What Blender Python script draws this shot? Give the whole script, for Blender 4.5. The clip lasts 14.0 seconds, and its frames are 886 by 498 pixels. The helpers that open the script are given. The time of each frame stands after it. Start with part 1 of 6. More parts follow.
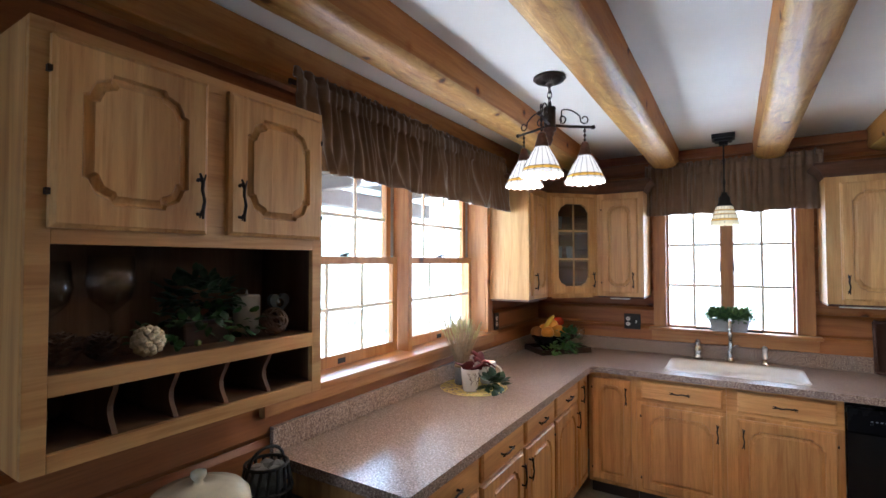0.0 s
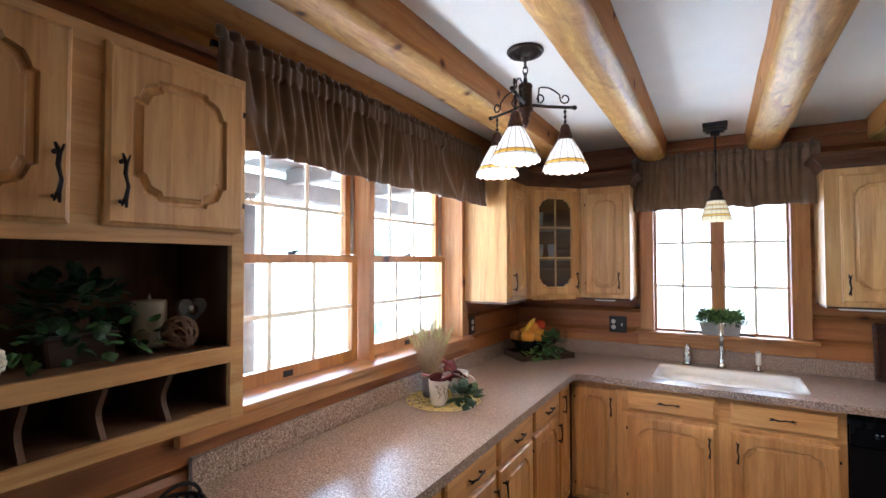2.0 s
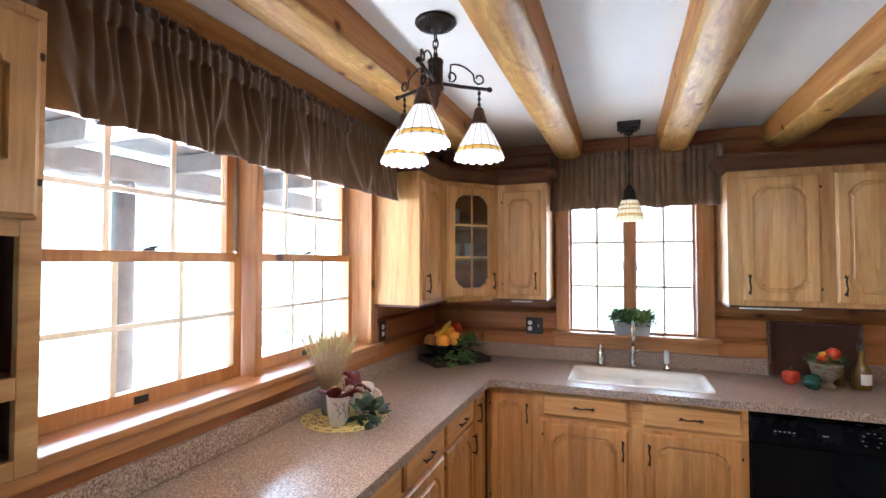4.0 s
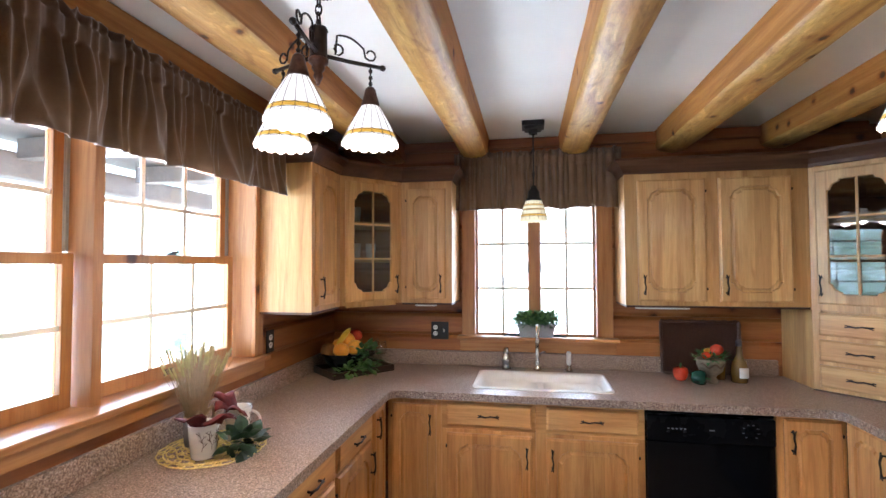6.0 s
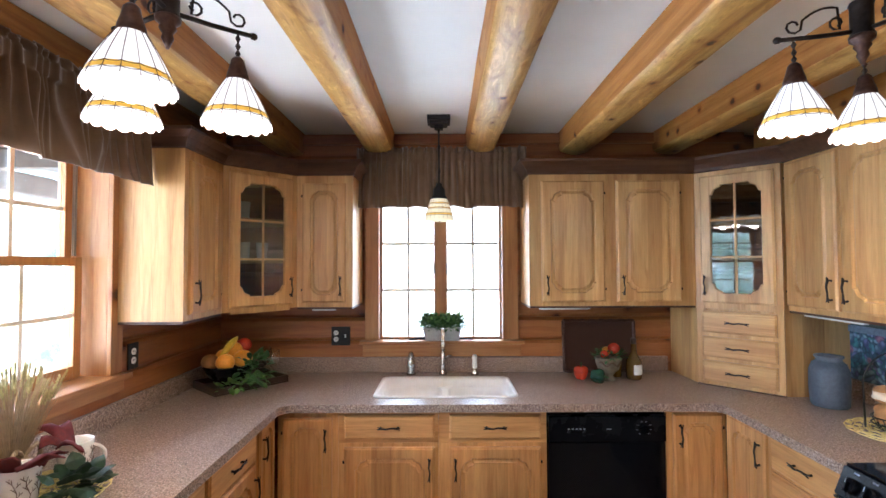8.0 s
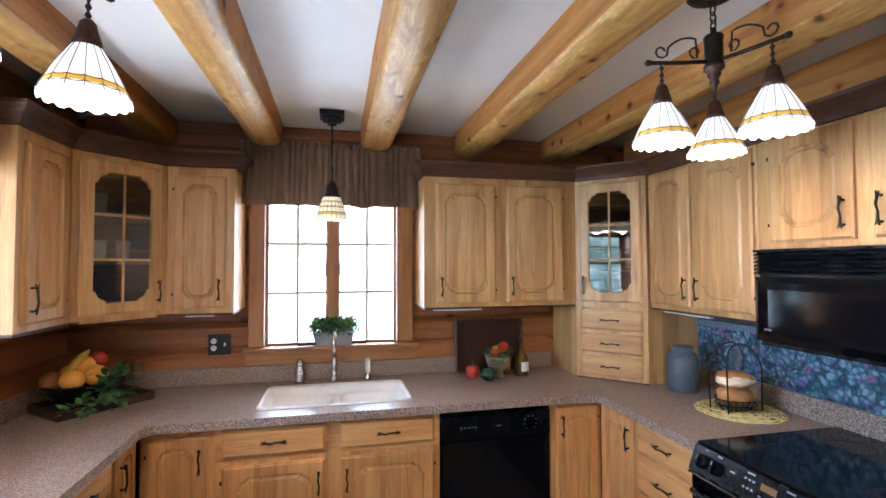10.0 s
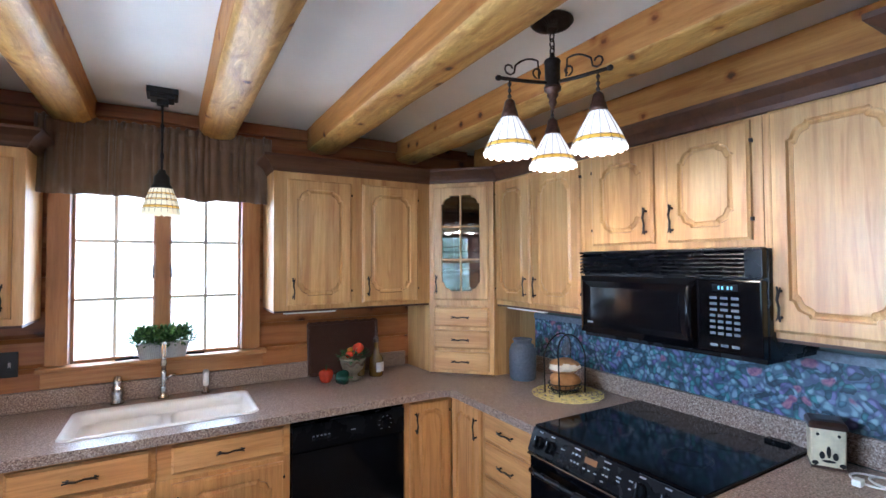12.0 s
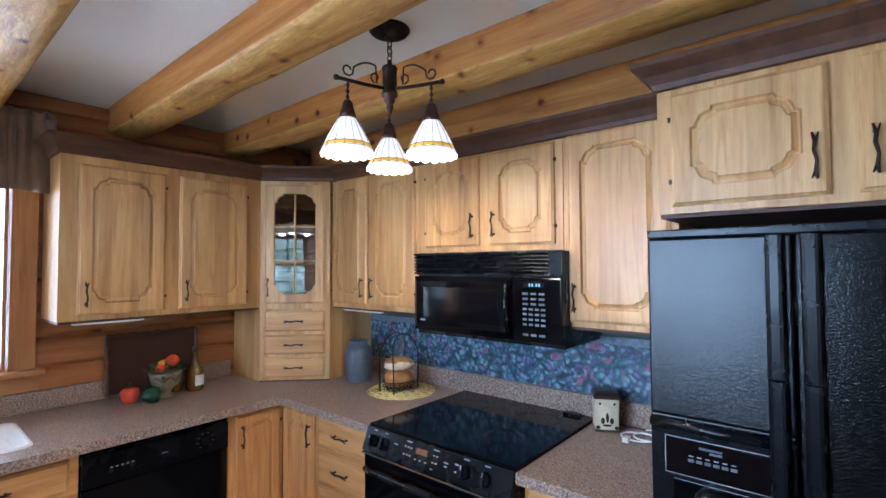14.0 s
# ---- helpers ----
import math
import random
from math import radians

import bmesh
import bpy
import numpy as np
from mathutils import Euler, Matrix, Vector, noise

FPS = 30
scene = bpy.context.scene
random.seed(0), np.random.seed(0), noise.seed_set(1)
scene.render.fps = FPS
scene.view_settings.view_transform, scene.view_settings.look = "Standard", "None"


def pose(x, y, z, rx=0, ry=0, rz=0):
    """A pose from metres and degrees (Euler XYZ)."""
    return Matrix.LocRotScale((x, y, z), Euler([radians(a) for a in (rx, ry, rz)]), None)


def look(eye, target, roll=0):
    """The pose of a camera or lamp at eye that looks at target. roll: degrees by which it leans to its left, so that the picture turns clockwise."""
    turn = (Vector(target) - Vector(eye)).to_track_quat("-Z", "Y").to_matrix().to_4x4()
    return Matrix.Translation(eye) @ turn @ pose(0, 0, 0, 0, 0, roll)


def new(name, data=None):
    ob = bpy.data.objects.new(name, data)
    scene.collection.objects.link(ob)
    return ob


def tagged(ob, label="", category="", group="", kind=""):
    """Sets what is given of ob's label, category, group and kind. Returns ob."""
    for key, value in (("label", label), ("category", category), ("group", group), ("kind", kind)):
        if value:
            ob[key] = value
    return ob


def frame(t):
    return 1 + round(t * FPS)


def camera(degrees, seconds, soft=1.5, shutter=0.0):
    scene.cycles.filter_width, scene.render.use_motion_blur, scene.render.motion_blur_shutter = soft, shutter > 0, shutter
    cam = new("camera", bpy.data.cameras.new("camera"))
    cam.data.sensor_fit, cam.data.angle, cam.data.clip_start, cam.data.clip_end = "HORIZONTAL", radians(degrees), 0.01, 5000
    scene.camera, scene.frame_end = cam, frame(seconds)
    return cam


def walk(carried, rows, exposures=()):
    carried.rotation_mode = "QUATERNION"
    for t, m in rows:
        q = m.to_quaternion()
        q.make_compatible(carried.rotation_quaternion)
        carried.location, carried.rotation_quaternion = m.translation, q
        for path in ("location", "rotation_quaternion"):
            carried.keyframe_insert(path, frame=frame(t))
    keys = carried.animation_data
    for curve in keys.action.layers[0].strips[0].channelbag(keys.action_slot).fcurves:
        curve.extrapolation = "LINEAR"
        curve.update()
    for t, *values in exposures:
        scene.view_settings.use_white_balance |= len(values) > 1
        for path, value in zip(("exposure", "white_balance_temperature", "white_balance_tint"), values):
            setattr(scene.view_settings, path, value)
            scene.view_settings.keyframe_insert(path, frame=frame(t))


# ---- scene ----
cam = camera(86.8, 14.0)
PATH = [
    (0, (0.055, 0.024, 1.639), (-1.001, 1.722, 1.693), -0.1),
    (0.5, (0.046, 0.105, 1.638), (-1.003, 1.807, 1.69), -0.1),
    (1, (0.035, 0.179, 1.634), (-1.008, 1.885, 1.686), -0.1),
    (1.5, (0.019, 0.245, 1.629), (-1.011, 1.958, 1.684), -0.1),
    (2, (0.001, 0.314, 1.633), (-1.008, 2.041, 1.686), -0.1),
    (2.5, (-0.018, 0.387, 1.637), (-0.971, 2.145, 1.689), -0.1),
    (3, (-0.036, 0.456, 1.635), (-0.915, 2.251, 1.686), -0.0),
    (5.5, (-0.044, 0.729, 1.622), (-0.493, 2.677, 1.686), -0.2),
    (6, (-0.03, 0.788, 1.622), (-0.39, 2.755, 1.687), -0.2),
    (6.5, (-0.017, 0.853, 1.63), (-0.283, 2.834, 1.689), -0.3),
    (7, (0.009, 0.9, 1.626), (-0.167, 2.891, 1.689), -0.3),
    (9.5, (0.044, 0.995, 1.632), (0.346, 2.971, 1.696), -0.2),
    (10, (0.035, 1.005, 1.627), (0.475, 2.955, 1.695), -0.2),
    (10.5, (0.037, 1.02, 1.635), (0.617, 2.933, 1.694), -0.3),
    (11, (0.035, 1.025, 1.634), (0.758, 2.888, 1.694), -0.3),
    (11.5, (0.037, 1.029, 1.643), (0.904, 2.831, 1.697), -0.3),
    (12, (0.035, 1.031, 1.64), (1.046, 2.755, 1.697), -0.3),
    (12.5, (0.033, 1.027, 1.638), (1.181, 2.664, 1.696), -0.2),
    (13, (0.029, 1.024, 1.633), (1.311, 2.557, 1.695), -0.3),
    (13.5, (0.027, 1.022, 1.631), (1.439, 2.436, 1.695), -0.2),
    (14, (0.027, 1.012, 1.627), (1.558, 2.296, 1.696), -0.3),
]
walk(cam, [(t, look(eye, target, roll)) for t, eye, target, roll in PATH],
     exposures=[(0, 3.26, 5500, 11), (3, 3.54, 5550, 11), (6.5, 3.57, 5650, 12), (9.5, 3.55, 5500, 12), (11.5, 3.54, 5300, 12), (14, 3.40, 5300, 12)])

# ---- the room's bounds: west, east, north and south walls, ceiling ----
XW, XE, YN, YS, ZC = -1.46, 2.18, 4.09, -3.3, 2.50

# ---- world, daylight and exposure ----
world = bpy.data.worlds.new("sky")
scene.world = world
world.use_nodes = True
wn = world.node_tree
sky = wn.nodes.new("ShaderNodeTexSky")
sky.sky_type = "NISHITA"
sky.sun_disc = False
sky.sun_elevation, sky.sun_rotation = radians(62), radians(82)
wn.nodes["Background"].inputs["Strength"].default_value = 0.05
wn.links.new(sky.outputs["Color"], wn.nodes["Background"].inputs["Color"])

sun_data = bpy.data.lights.new("sun", "SUN")
sun_data.energy, sun_data.angle, sun_data.color = 3.2, radians(0.5), (1.0, 0.95, 0.88)
sun = new("sun", sun_data)
sun.matrix_world = look((0, 0, 8), (-4.2, -0.6, 0))


def window_light(name, watts, w, h, m, color=(0.72, 0.86, 1.0)):
    d = bpy.data.lights.new(name, "AREA")
    d.shape, d.size, d.size_y, d.energy, d.color = "RECTANGLE", w, h, watts, color
    ob = new(name, d)
    ob.matrix_world = m
    return ob


# sky and ground light at the kitchen windows; the south lamp is added fill
window_light("daylight_west", 66, 3.2, 1.9, look((-3.45, 2.95, 1.62), (1.7, 2.4, 0.8)), (0.62, 0.80, 1.0))
# added lamp, low outside, lifts the ceiling in place of ground-reflected light
window_light("ground_bounce_west", 27, 2.6, 1.2, look((-2.40, 2.75, 0.40), (0.1, 2.4, 2.5)), (0.95, 0.97, 1.0))
window_light("daylight_north", 11, 1.7, 1.5, look((0.0, 5.05, 1.50), (0.0, 0.0, 1.70)))
window_light("fill_south", 1.3, 0.75, 1.5, look((-1.0, YS - 0.20, 1.30), (0.1, 3.0, 1.0)))

# ---- materials ----


def material(name, rough=0.5, metal=0.0, spec=0.5):
    m = bpy.data.materials.new(name)
    m.use_nodes = True
    b = m.node_tree.nodes["Principled BSDF"]
    b.inputs["Roughness"].default_value = rough
    b.inputs["Metallic"].default_value = metal
    b.inputs["Specular IOR Level"].default_value = spec
    return m, m.node_tree.nodes, m.node_tree.links, b


def coords(n, l, scale, rot=(0, 0, 0), vary=True):
    tc = n.new("ShaderNodeTexCoord")
    mp = n.new("ShaderNodeMapping")
    mp.inputs["Scale"].default_value = scale
    mp.inputs["Rotation"].default_value = rot
    l.new(tc.outputs["Object"], mp.inputs["Vector"])
    if vary:
        oi = n.new("ShaderNodeObjectInfo")
        mu = n.new("ShaderNodeMath")
        mu.operation = "MULTIPLY"
        mu.inputs[1].default_value = 37.0
        l.new(oi.outputs["Random"], mu.inputs[0])
        l.new(mu.outputs[0], mp.inputs["Location"])
    return mp.outputs["Vector"]


def ramp(n, l, fac, stops):
    r = n.new("ShaderNodeValToRGB")
    e = r.color_ramp.elements
    while len(e) < len(stops):
        e.new(0.5)
    for k, (p, c) in zip(e, stops):
        k.position, k.color = p, (*c, 1)
    l.new(fac, r.inputs["Fac"])
    return r.outputs["Color"]


def noise_tex(n, l, vec, scale, detail=3, rough=0.55, dist=0.0):
    t = n.new("ShaderNodeTexNoise")
    t.inputs["Scale"].default_value = scale
    t.inputs["Detail"].default_value = detail
    t.inputs["Roughness"].default_value = rough
    t.inputs["Distortion"].default_value = dist
    l.new(vec, t.inputs["Vector"])
    return t.outputs["Fac"]


def mixc(n, l, mode, fac, a, b):
    m = n.new("ShaderNodeMix")
    m.data_type, m.blend_type = "RGBA", mode
    if isinstance(fac, float):
        m.inputs["Factor"].default_value = fac
    else:
        l.new(fac, m.inputs["Factor"])
    for sock, v in ((m.inputs["A"], a), (m.inputs["B"], b)):
        if isinstance(v, tuple):
            sock.default_value = (*v, 1)
        else:
            l.new(v, sock)
    return m.outputs["Result"]


def bump(n, l, b, height, strength, dist=0.002):
    k = n.new("ShaderNodeBump")
    k.inputs["Strength"].default_value = strength
    k.inputs["Distance"].default_value = dist
    l.new(height, k.inputs["Height"])
    l.new(k.outputs["Normal"], b.inputs["Normal"])


def wood(name, along, light, mid, dark, rough=0.42, grain=1.0, knots=0.0, coat=0.0, tone=0.25, lumps=0.0, staves=0.0, flecks=0.0):
    """Sawn or planed wood with its grain along one axis of the piece."""
    m, n, l, b = material(name, rough)
    ax = "xyz".index(along)
    sc = [1.0, 1.0, 1.0]
    sc[ax] = 0.07
    v = coords(n, l, tuple(sc))
    big = noise_tex(n, l, v, 9 * grain, 3, 0.5, 1.2)
    fine = noise_tex(n, l, v, 90 * grain, 4, 0.6, 0.3)
    pore = noise_tex(n, l, v, 330 * grain, 2, 0.5)
    c = ramp(n, l, big, [(0.30, light), (0.52, mid), (0.74, dark)])
    f = ramp(n, l, fine, [(0.35, (0.78, 0.74, 0.68)), (0.6, (1.0, 1.0, 1.0))])
    c = mixc(n, l, "MULTIPLY", 0.6, c, f)
    streak = noise_tex(n, l, v, 26 * grain, 3, 0.6, 0.8)
    c = mixc(n, l, "MULTIPLY", 0.8, c, ramp(n, l, streak, [(0.34, (0.80, 0.70, 0.60)), (0.46, (1, 1, 1)), (0.66, (1.0, 1.0, 1.0)), (0.74, (1.10, 1.08, 1.05))]))
    p = ramp(n, l, pore, [(0.28, (0.7, 0.62, 0.55)), (0.40, (1, 1, 1))])
    c = mixc(n, l, "MULTIPLY", 0.35, c, p)
    oi = n.new("ShaderNodeObjectInfo")
    t = ramp(n, l, oi.outputs["Random"], [(0.0, (1 - tone, 1 - tone * 1.15, 1 - tone * 1.3)), (1.0, (1.0, 1.0, 1.0))])
    c = mixc(n, l, "MULTIPLY", 1.0, c, t)
    if staves:
        tc = n.new("ShaderNodeTexCoord")
        sx = n.new("ShaderNodeSeparateXYZ")
        l.new(tc.outputs["Object"], sx.inputs[0])
        dv = n.new("ShaderNodeMath")
        dv.operation = "MULTIPLY_ADD"
        dv.inputs[1].default_value = 1 / staves
        l.new(sx.outputs["Z" if along == "x" else "X"], dv.inputs[0])
        l.new(oi.outputs["Random"], dv.inputs[2])
        fl = n.new("ShaderNodeMath")
        fl.operation = "FLOOR"
        l.new(dv.outputs[0], fl.inputs[0])
        ads = n.new("ShaderNodeMath")
        ads.operation = "MULTIPLY_ADD"
        ads.inputs[1].default_value = 61.7
        l.new(oi.outputs["Random"], ads.inputs[0])
        l.new(fl.outputs[0], ads.inputs[2])
        wn_ = n.new("ShaderNodeTexWhiteNoise")
        wn_.noise_dimensions = "1D"
        l.new(ads.outputs[0], wn_.inputs["W"])
        c = mixc(n, l, "MULTIPLY", 1.0, c, ramp(n, l, wn_.outputs["Value"], [(0.0, (0.80, 0.76, 0.70)), (0.45, (0.96, 0.95, 0.94)), (1.0, (1.06, 1.05, 1.04))]))
    if flecks:
        fv = coords(n, l, tuple(0.3 if i == ax else 1.0 for i in range(3)))
        fk = noise_tex(n, l, fv, 17, 5, 0.7, 1.5)
        c = mixc(n, l, "MULTIPLY", flecks, c, ramp(n, l, fk, [(0.36, (0.66, 0.58, 0.46)), (0.47, (1, 1, 1)), (0.56, (1, 1, 1)), (0.66, (1.42, 1.50, 1.72))]))
    if knots:
        ks = [4.6, 4.6, 4.6]
        ks[ax] = 4.0
        kv = coords(n, l, tuple(ks))
        vo = n.new("ShaderNodeTexVoronoi")
        vo.inputs["Scale"].default_value = knots
        vo.inputs["Randomness"].default_value = 1.0
        l.new(kv, vo.inputs["Vector"])
        wob = noise_tex(n, l, kv, 14, 2)
        ad = n.new("ShaderNodeMath")
        ad.operation = "MULTIPLY_ADD"
        ad.inputs[1].default_value = 0.09
        l.new(wob, ad.inputs[0])
        l.new(vo.outputs["Distance"], ad.inputs[2])
        kc = ramp(n, l, ad.outputs[0], [(0.095, (0.07, 0.03, 0.014)), (0.135, (0.30, 0.15, 0.07)), (0.165, (0.74, 0.58, 0.42)), (0.26, (1, 1, 1))])
        c = mixc(n, l, "MULTIPLY", 0.9, c, kc)
    l.new(c, b.inputs["Base Color"])
    rr = n.new("ShaderNodeMapRange")
    rr.inputs["To Min"].default_value, rr.inputs["To Max"].default_value = rough - 0.08, rough + 0.14
    l.new(fine, rr.inputs["Value"])
    l.new(rr.outputs["Result"], b.inputs["Roughness"])
    b.inputs["Coat Weight"].default_value = coat
    b.inputs["Coat Roughness"].default_value = 0.18
    if lumps:
        lv = coords(n, l, tuple(0.45 if i == ax else 1.0 for i in range(3)))
        lump = noise_tex(n, l, lv, 26, 4, 0.6, 0.4)
        mx = n.new("ShaderNodeMath")
        mx.operation = "MULTIPLY_ADD"
        mx.inputs[1].default_value = 0.12
        l.new(fine, mx.inputs[0])
        l.new(lump, mx.inputs[2])
        bump(n, l, b, mx.outputs[0], lumps, 0.012)
    else:
        bump(n, l, b, fine, 0.12)
    return m


def plain(name, color, rough=0.5, metal=0.0, spec=0.5, var=0.12, scale=30, bmp=0.0, coat=0.0):
    """A painted, glazed, cast or woven surface with slight mottling."""
    m, n, l, b = material(name, rough, metal, spec)
    v = coords(n, l, (1, 1, 1))
    f = noise_tex(n, l, v, scale, 4)
    lo = tuple(c * (1 - var) for c in color)
    hi = tuple(min(1, c * (1 + var)) for c in color)
    l.new(ramp(n, l, f, [(0.3, lo), (0.7, hi)]), b.inputs["Base Color"])
    rr = n.new("ShaderNodeMapRange")
    rr.inputs["To Min"].default_value, rr.inputs["To Max"].default_value = max(0.02, rough - 0.06), min(1, rough + 0.08)
    l.new(noise_tex(n, l, v, scale * 0.3, 3), rr.inputs["Value"])
    l.new(rr.outputs["Result"], b.inputs["Roughness"])
    if bmp:
        bump(n, l, b, f, bmp)
    b.inputs["Coat Weight"].default_value = coat
    return m


CAB = ((0.76, 0.480, 0.200), (0.655, 0.375, 0.138), (0.50, 0.255, 0.084))
cab_v = wood("cabinet_wood_upright", "z", *CAB, tone=0.14, coat=0.15, staves=0.082)
cab_h = wood("cabinet_wood_level", "x", *CAB, tone=0.14, coat=0.15)
# the CAB wood again, lighter and more orange to carry bounce light
BASE_LIT = ((0.80, 0.440, 0.160), (0.70, 0.352, 0.116), (0.54, 0.240, 0.070))
base_lit_v = wood("lit_base_wood_upright", "z", *BASE_LIT, tone=0.12, coat=0.15, staves=0.105)
base_lit_h = wood("lit_base_wood_level", "x", *BASE_LIT, tone=0.16, coat=0.15)
LOG = ((0.43, 0.170, 0.046), (0.34, 0.120, 0.030), (0.23, 0.074, 0.018))
log_x = wood("log_wood_x", "x", *LOG, rough=0.45, knots=1.0, tone=0.28)
log_y = wood("log_wood_y", "y", *LOG, rough=0.45, knots=1.0, tone=0.28)
TRIM = ((0.53, 0.265, 0.092), (0.45, 0.205, 0.063), (0.34, 0.140, 0.042))
trim_x = wood("pine_trim_x", "x", *TRIM, knots=0.9, tone=0.15)
trim_y = wood("pine_trim_y", "y", *TRIM, knots=0.9, tone=0.15)
trim_z = wood("pine_trim_z", "z", *TRIM, knots=0.9, tone=0.15)
BEAM = ((0.55, 0.262, 0.066), (0.45, 0.192, 0.043), (0.31, 0.118, 0.025))
beam_wood = wood("varnished_log", "y", *BEAM, rough=0.50, grain=1.3, knots=1.5, coat=0.10, tone=0.14, lumps=0.25)
peeled_wood = wood("peeled_log", "y", (0.66, 0.415, 0.125), (0.56, 0.315, 0.075), (0.40, 0.185, 0.036), rough=0.52, grain=1.1, knots=1.5, coat=0.06, tone=0.10, lumps=0.40, flecks=0.75)
beam_wood.node_tree.nodes["Principled BSDF"].inputs["Specular IOR Level"].default_value = 0.22
# dark brown puts the niche's shade into its wood
niche_shade_wood = wood("niche_shade_wood", "z", (0.20, 0.105, 0.055), (0.15, 0.075, 0.038), (0.11, 0.05, 0.026), rough=0.6)
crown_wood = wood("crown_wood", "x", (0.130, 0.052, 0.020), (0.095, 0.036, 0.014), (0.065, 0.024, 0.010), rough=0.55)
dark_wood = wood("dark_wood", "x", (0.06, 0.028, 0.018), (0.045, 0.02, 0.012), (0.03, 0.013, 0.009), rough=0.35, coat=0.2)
bronze = plain("aged_bronze", (0.035, 0.025, 0.02), 0.42, 0.75, var=0.3, scale=60)
bronze_warm = plain("rubbed_copper", (0.10, 0.05, 0.035), 0.4, 0.7, var=0.3, scale=80)
black_iron = plain("black_iron", (0.012, 0.012, 0.012), 0.45, 0.3, var=0.3)
steel = plain("brushed_nickel", (0.62, 0.60, 0.57), 0.24, 1.0, var=0.06, scale=120)
gloss_black = plain("black_enamel", (0.003, 0.003, 0.004), 0.08, 0.0, spec=0.28, var=0.2)
satin_black = plain("black_plastic", (0.004, 0.0045, 0.006), 0.26, 0.0, spec=0.26, var=0.2)
panel_black = plain("matt_black_panel", (0.004, 0.004, 0.005), 0.26, 0.0, spec=0.12, var=0.2)
button_grey = plain("button_grey", (0.09, 0.10, 0.12), 0.5)
mark_grey = plain("mark_grey", (0.28, 0.29, 0.31), 0.6)
sink_white = plain("sink_composite", (0.86, 0.82, 0.78), 0.34, var=0.03, coat=0.1)
white_plastic = plain("white_plastic", (0.80, 0.79, 0.76), 0.35, var=0.04)
vinyl = plain("grey_vinyl", (0.30, 0.31, 0.32), 0.45, var=0.08)
muntin_mat = plain("muntin_bar", (0.86, 0.80, 0.68), 0.5, var=0.06)
ceramic_white = plain("white_ceramic", (0.82, 0.78, 0.72), 0.2, var=0.06, coat=0.4)
ceramic_cream = plain("cream_ceramic", (0.72, 0.64, 0.46), 0.2, var=0.06, coat=0.4)
vase_blue = plain("blue_grey_glaze", (0.085, 0.10, 0.125), 0.55, var=0.22, scale=70, bmp=0.1)
napkin_red = plain("red_cloth", (0.11, 0.010, 0.009), 0.9, var=0.25, scale=90, bmp=0.3)
leaf_dark = plain("dark_leaf", (0.016, 0.048, 0.014), 0.5, var=0.45, scale=14)
leaf_mid = plain("green_leaf", (0.05, 0.13, 0.035), 0.5, var=0.45, scale=14)
leaf_pale = plain("fresh_leaf", (0.14, 0.26, 0.07), 0.5, var=0.4, scale=14)
straw = plain("straw", (0.35, 0.245, 0.135), 0.75, var=0.25, scale=40, bmp=0.2)
straw_green = plain("green_wheat", (0.42, 0.36, 0.15), 0.75, var=0.25, scale=40)
mat_yellow = plain("yellow_raffia", (0.78, 0.64, 0.26), 0.7, var=0.2, scale=90, bmp=0.3)
wicker_dark = plain("dark_wicker", (0.085, 0.036, 0.022), 0.5, var=0.4, scale=120, bmp=0.5)
wicker_grey = plain("whitewashed_wicker", (0.42, 0.42, 0.42), 0.75, var=0.3, scale=150, bmp=0.6)
twine = plain("vine_twig", (0.13, 0.07, 0.04), 0.7, var=0.3)
cream_paint = plain("cream_distressed", (0.66, 0.58, 0.40), 0.6, var=0.2, scale=18)
candle_wax = plain("candle_wax", (0.62, 0.58, 0.52), 0.5, var=0.06)
stone_grey = plain("grey_stone", (0.16, 0.16, 0.17), 0.6, var=0.2)
red_gloss = plain("red_fruit", (0.50, 0.05, 0.02), 0.22, var=0.4, scale=12)
orange_fruit = plain("orange_peel", (0.78, 0.32, 0.03), 0.42, var=0.12, scale=120, bmp=0.2)
yellow_fruit = plain("banana_peel", (0.80, 0.52, 0.05), 0.45, var=0.15, scale=12)
green_gloss = plain("green_pepper", (0.012, 0.05, 0.03), 0.2, var=0.3)
crust = plain("bread_crust", (0.42, 0.19, 0.06), 0.75, var=0.4, scale=16, bmp=0.4)
crumb = plain("bread_flour", (0.75, 0.62, 0.47), 0.85, var=0.15, scale=30)
clay = plain("weathered_clay", (0.20, 0.155, 0.105), 0.8, var=0.4, scale=25, bmp=0.4)
ground_mat = plain("pale_gravel", (0.46, 0.46, 0.42), 0.9, var=0.2, scale=1.5)
tree_mat = plain("far_foliage", (0.07, 0.13, 0.04), 0.9, var=0.5, scale=2.0)
wall_green = plain("dark_green_paint", (0.035, 0.06, 0.055), 0.6, var=0.1)
porch_paint = plain("porch_boards", (0.13, 0.115, 0.11), 0.7, var=0.15, scale=6)
label_paper = plain("label_paper", (0.75, 0.72, 0.66), 0.7)
plaster = plain("ceiling_plaster", (0.80, 0.80, 0.76), 0.75, var=0.025, scale=4, bmp=0.06)
room_wall = plain("far_wall_pine", (0.22, 0.11, 0.05), 0.6, var=0.25, scale=5)


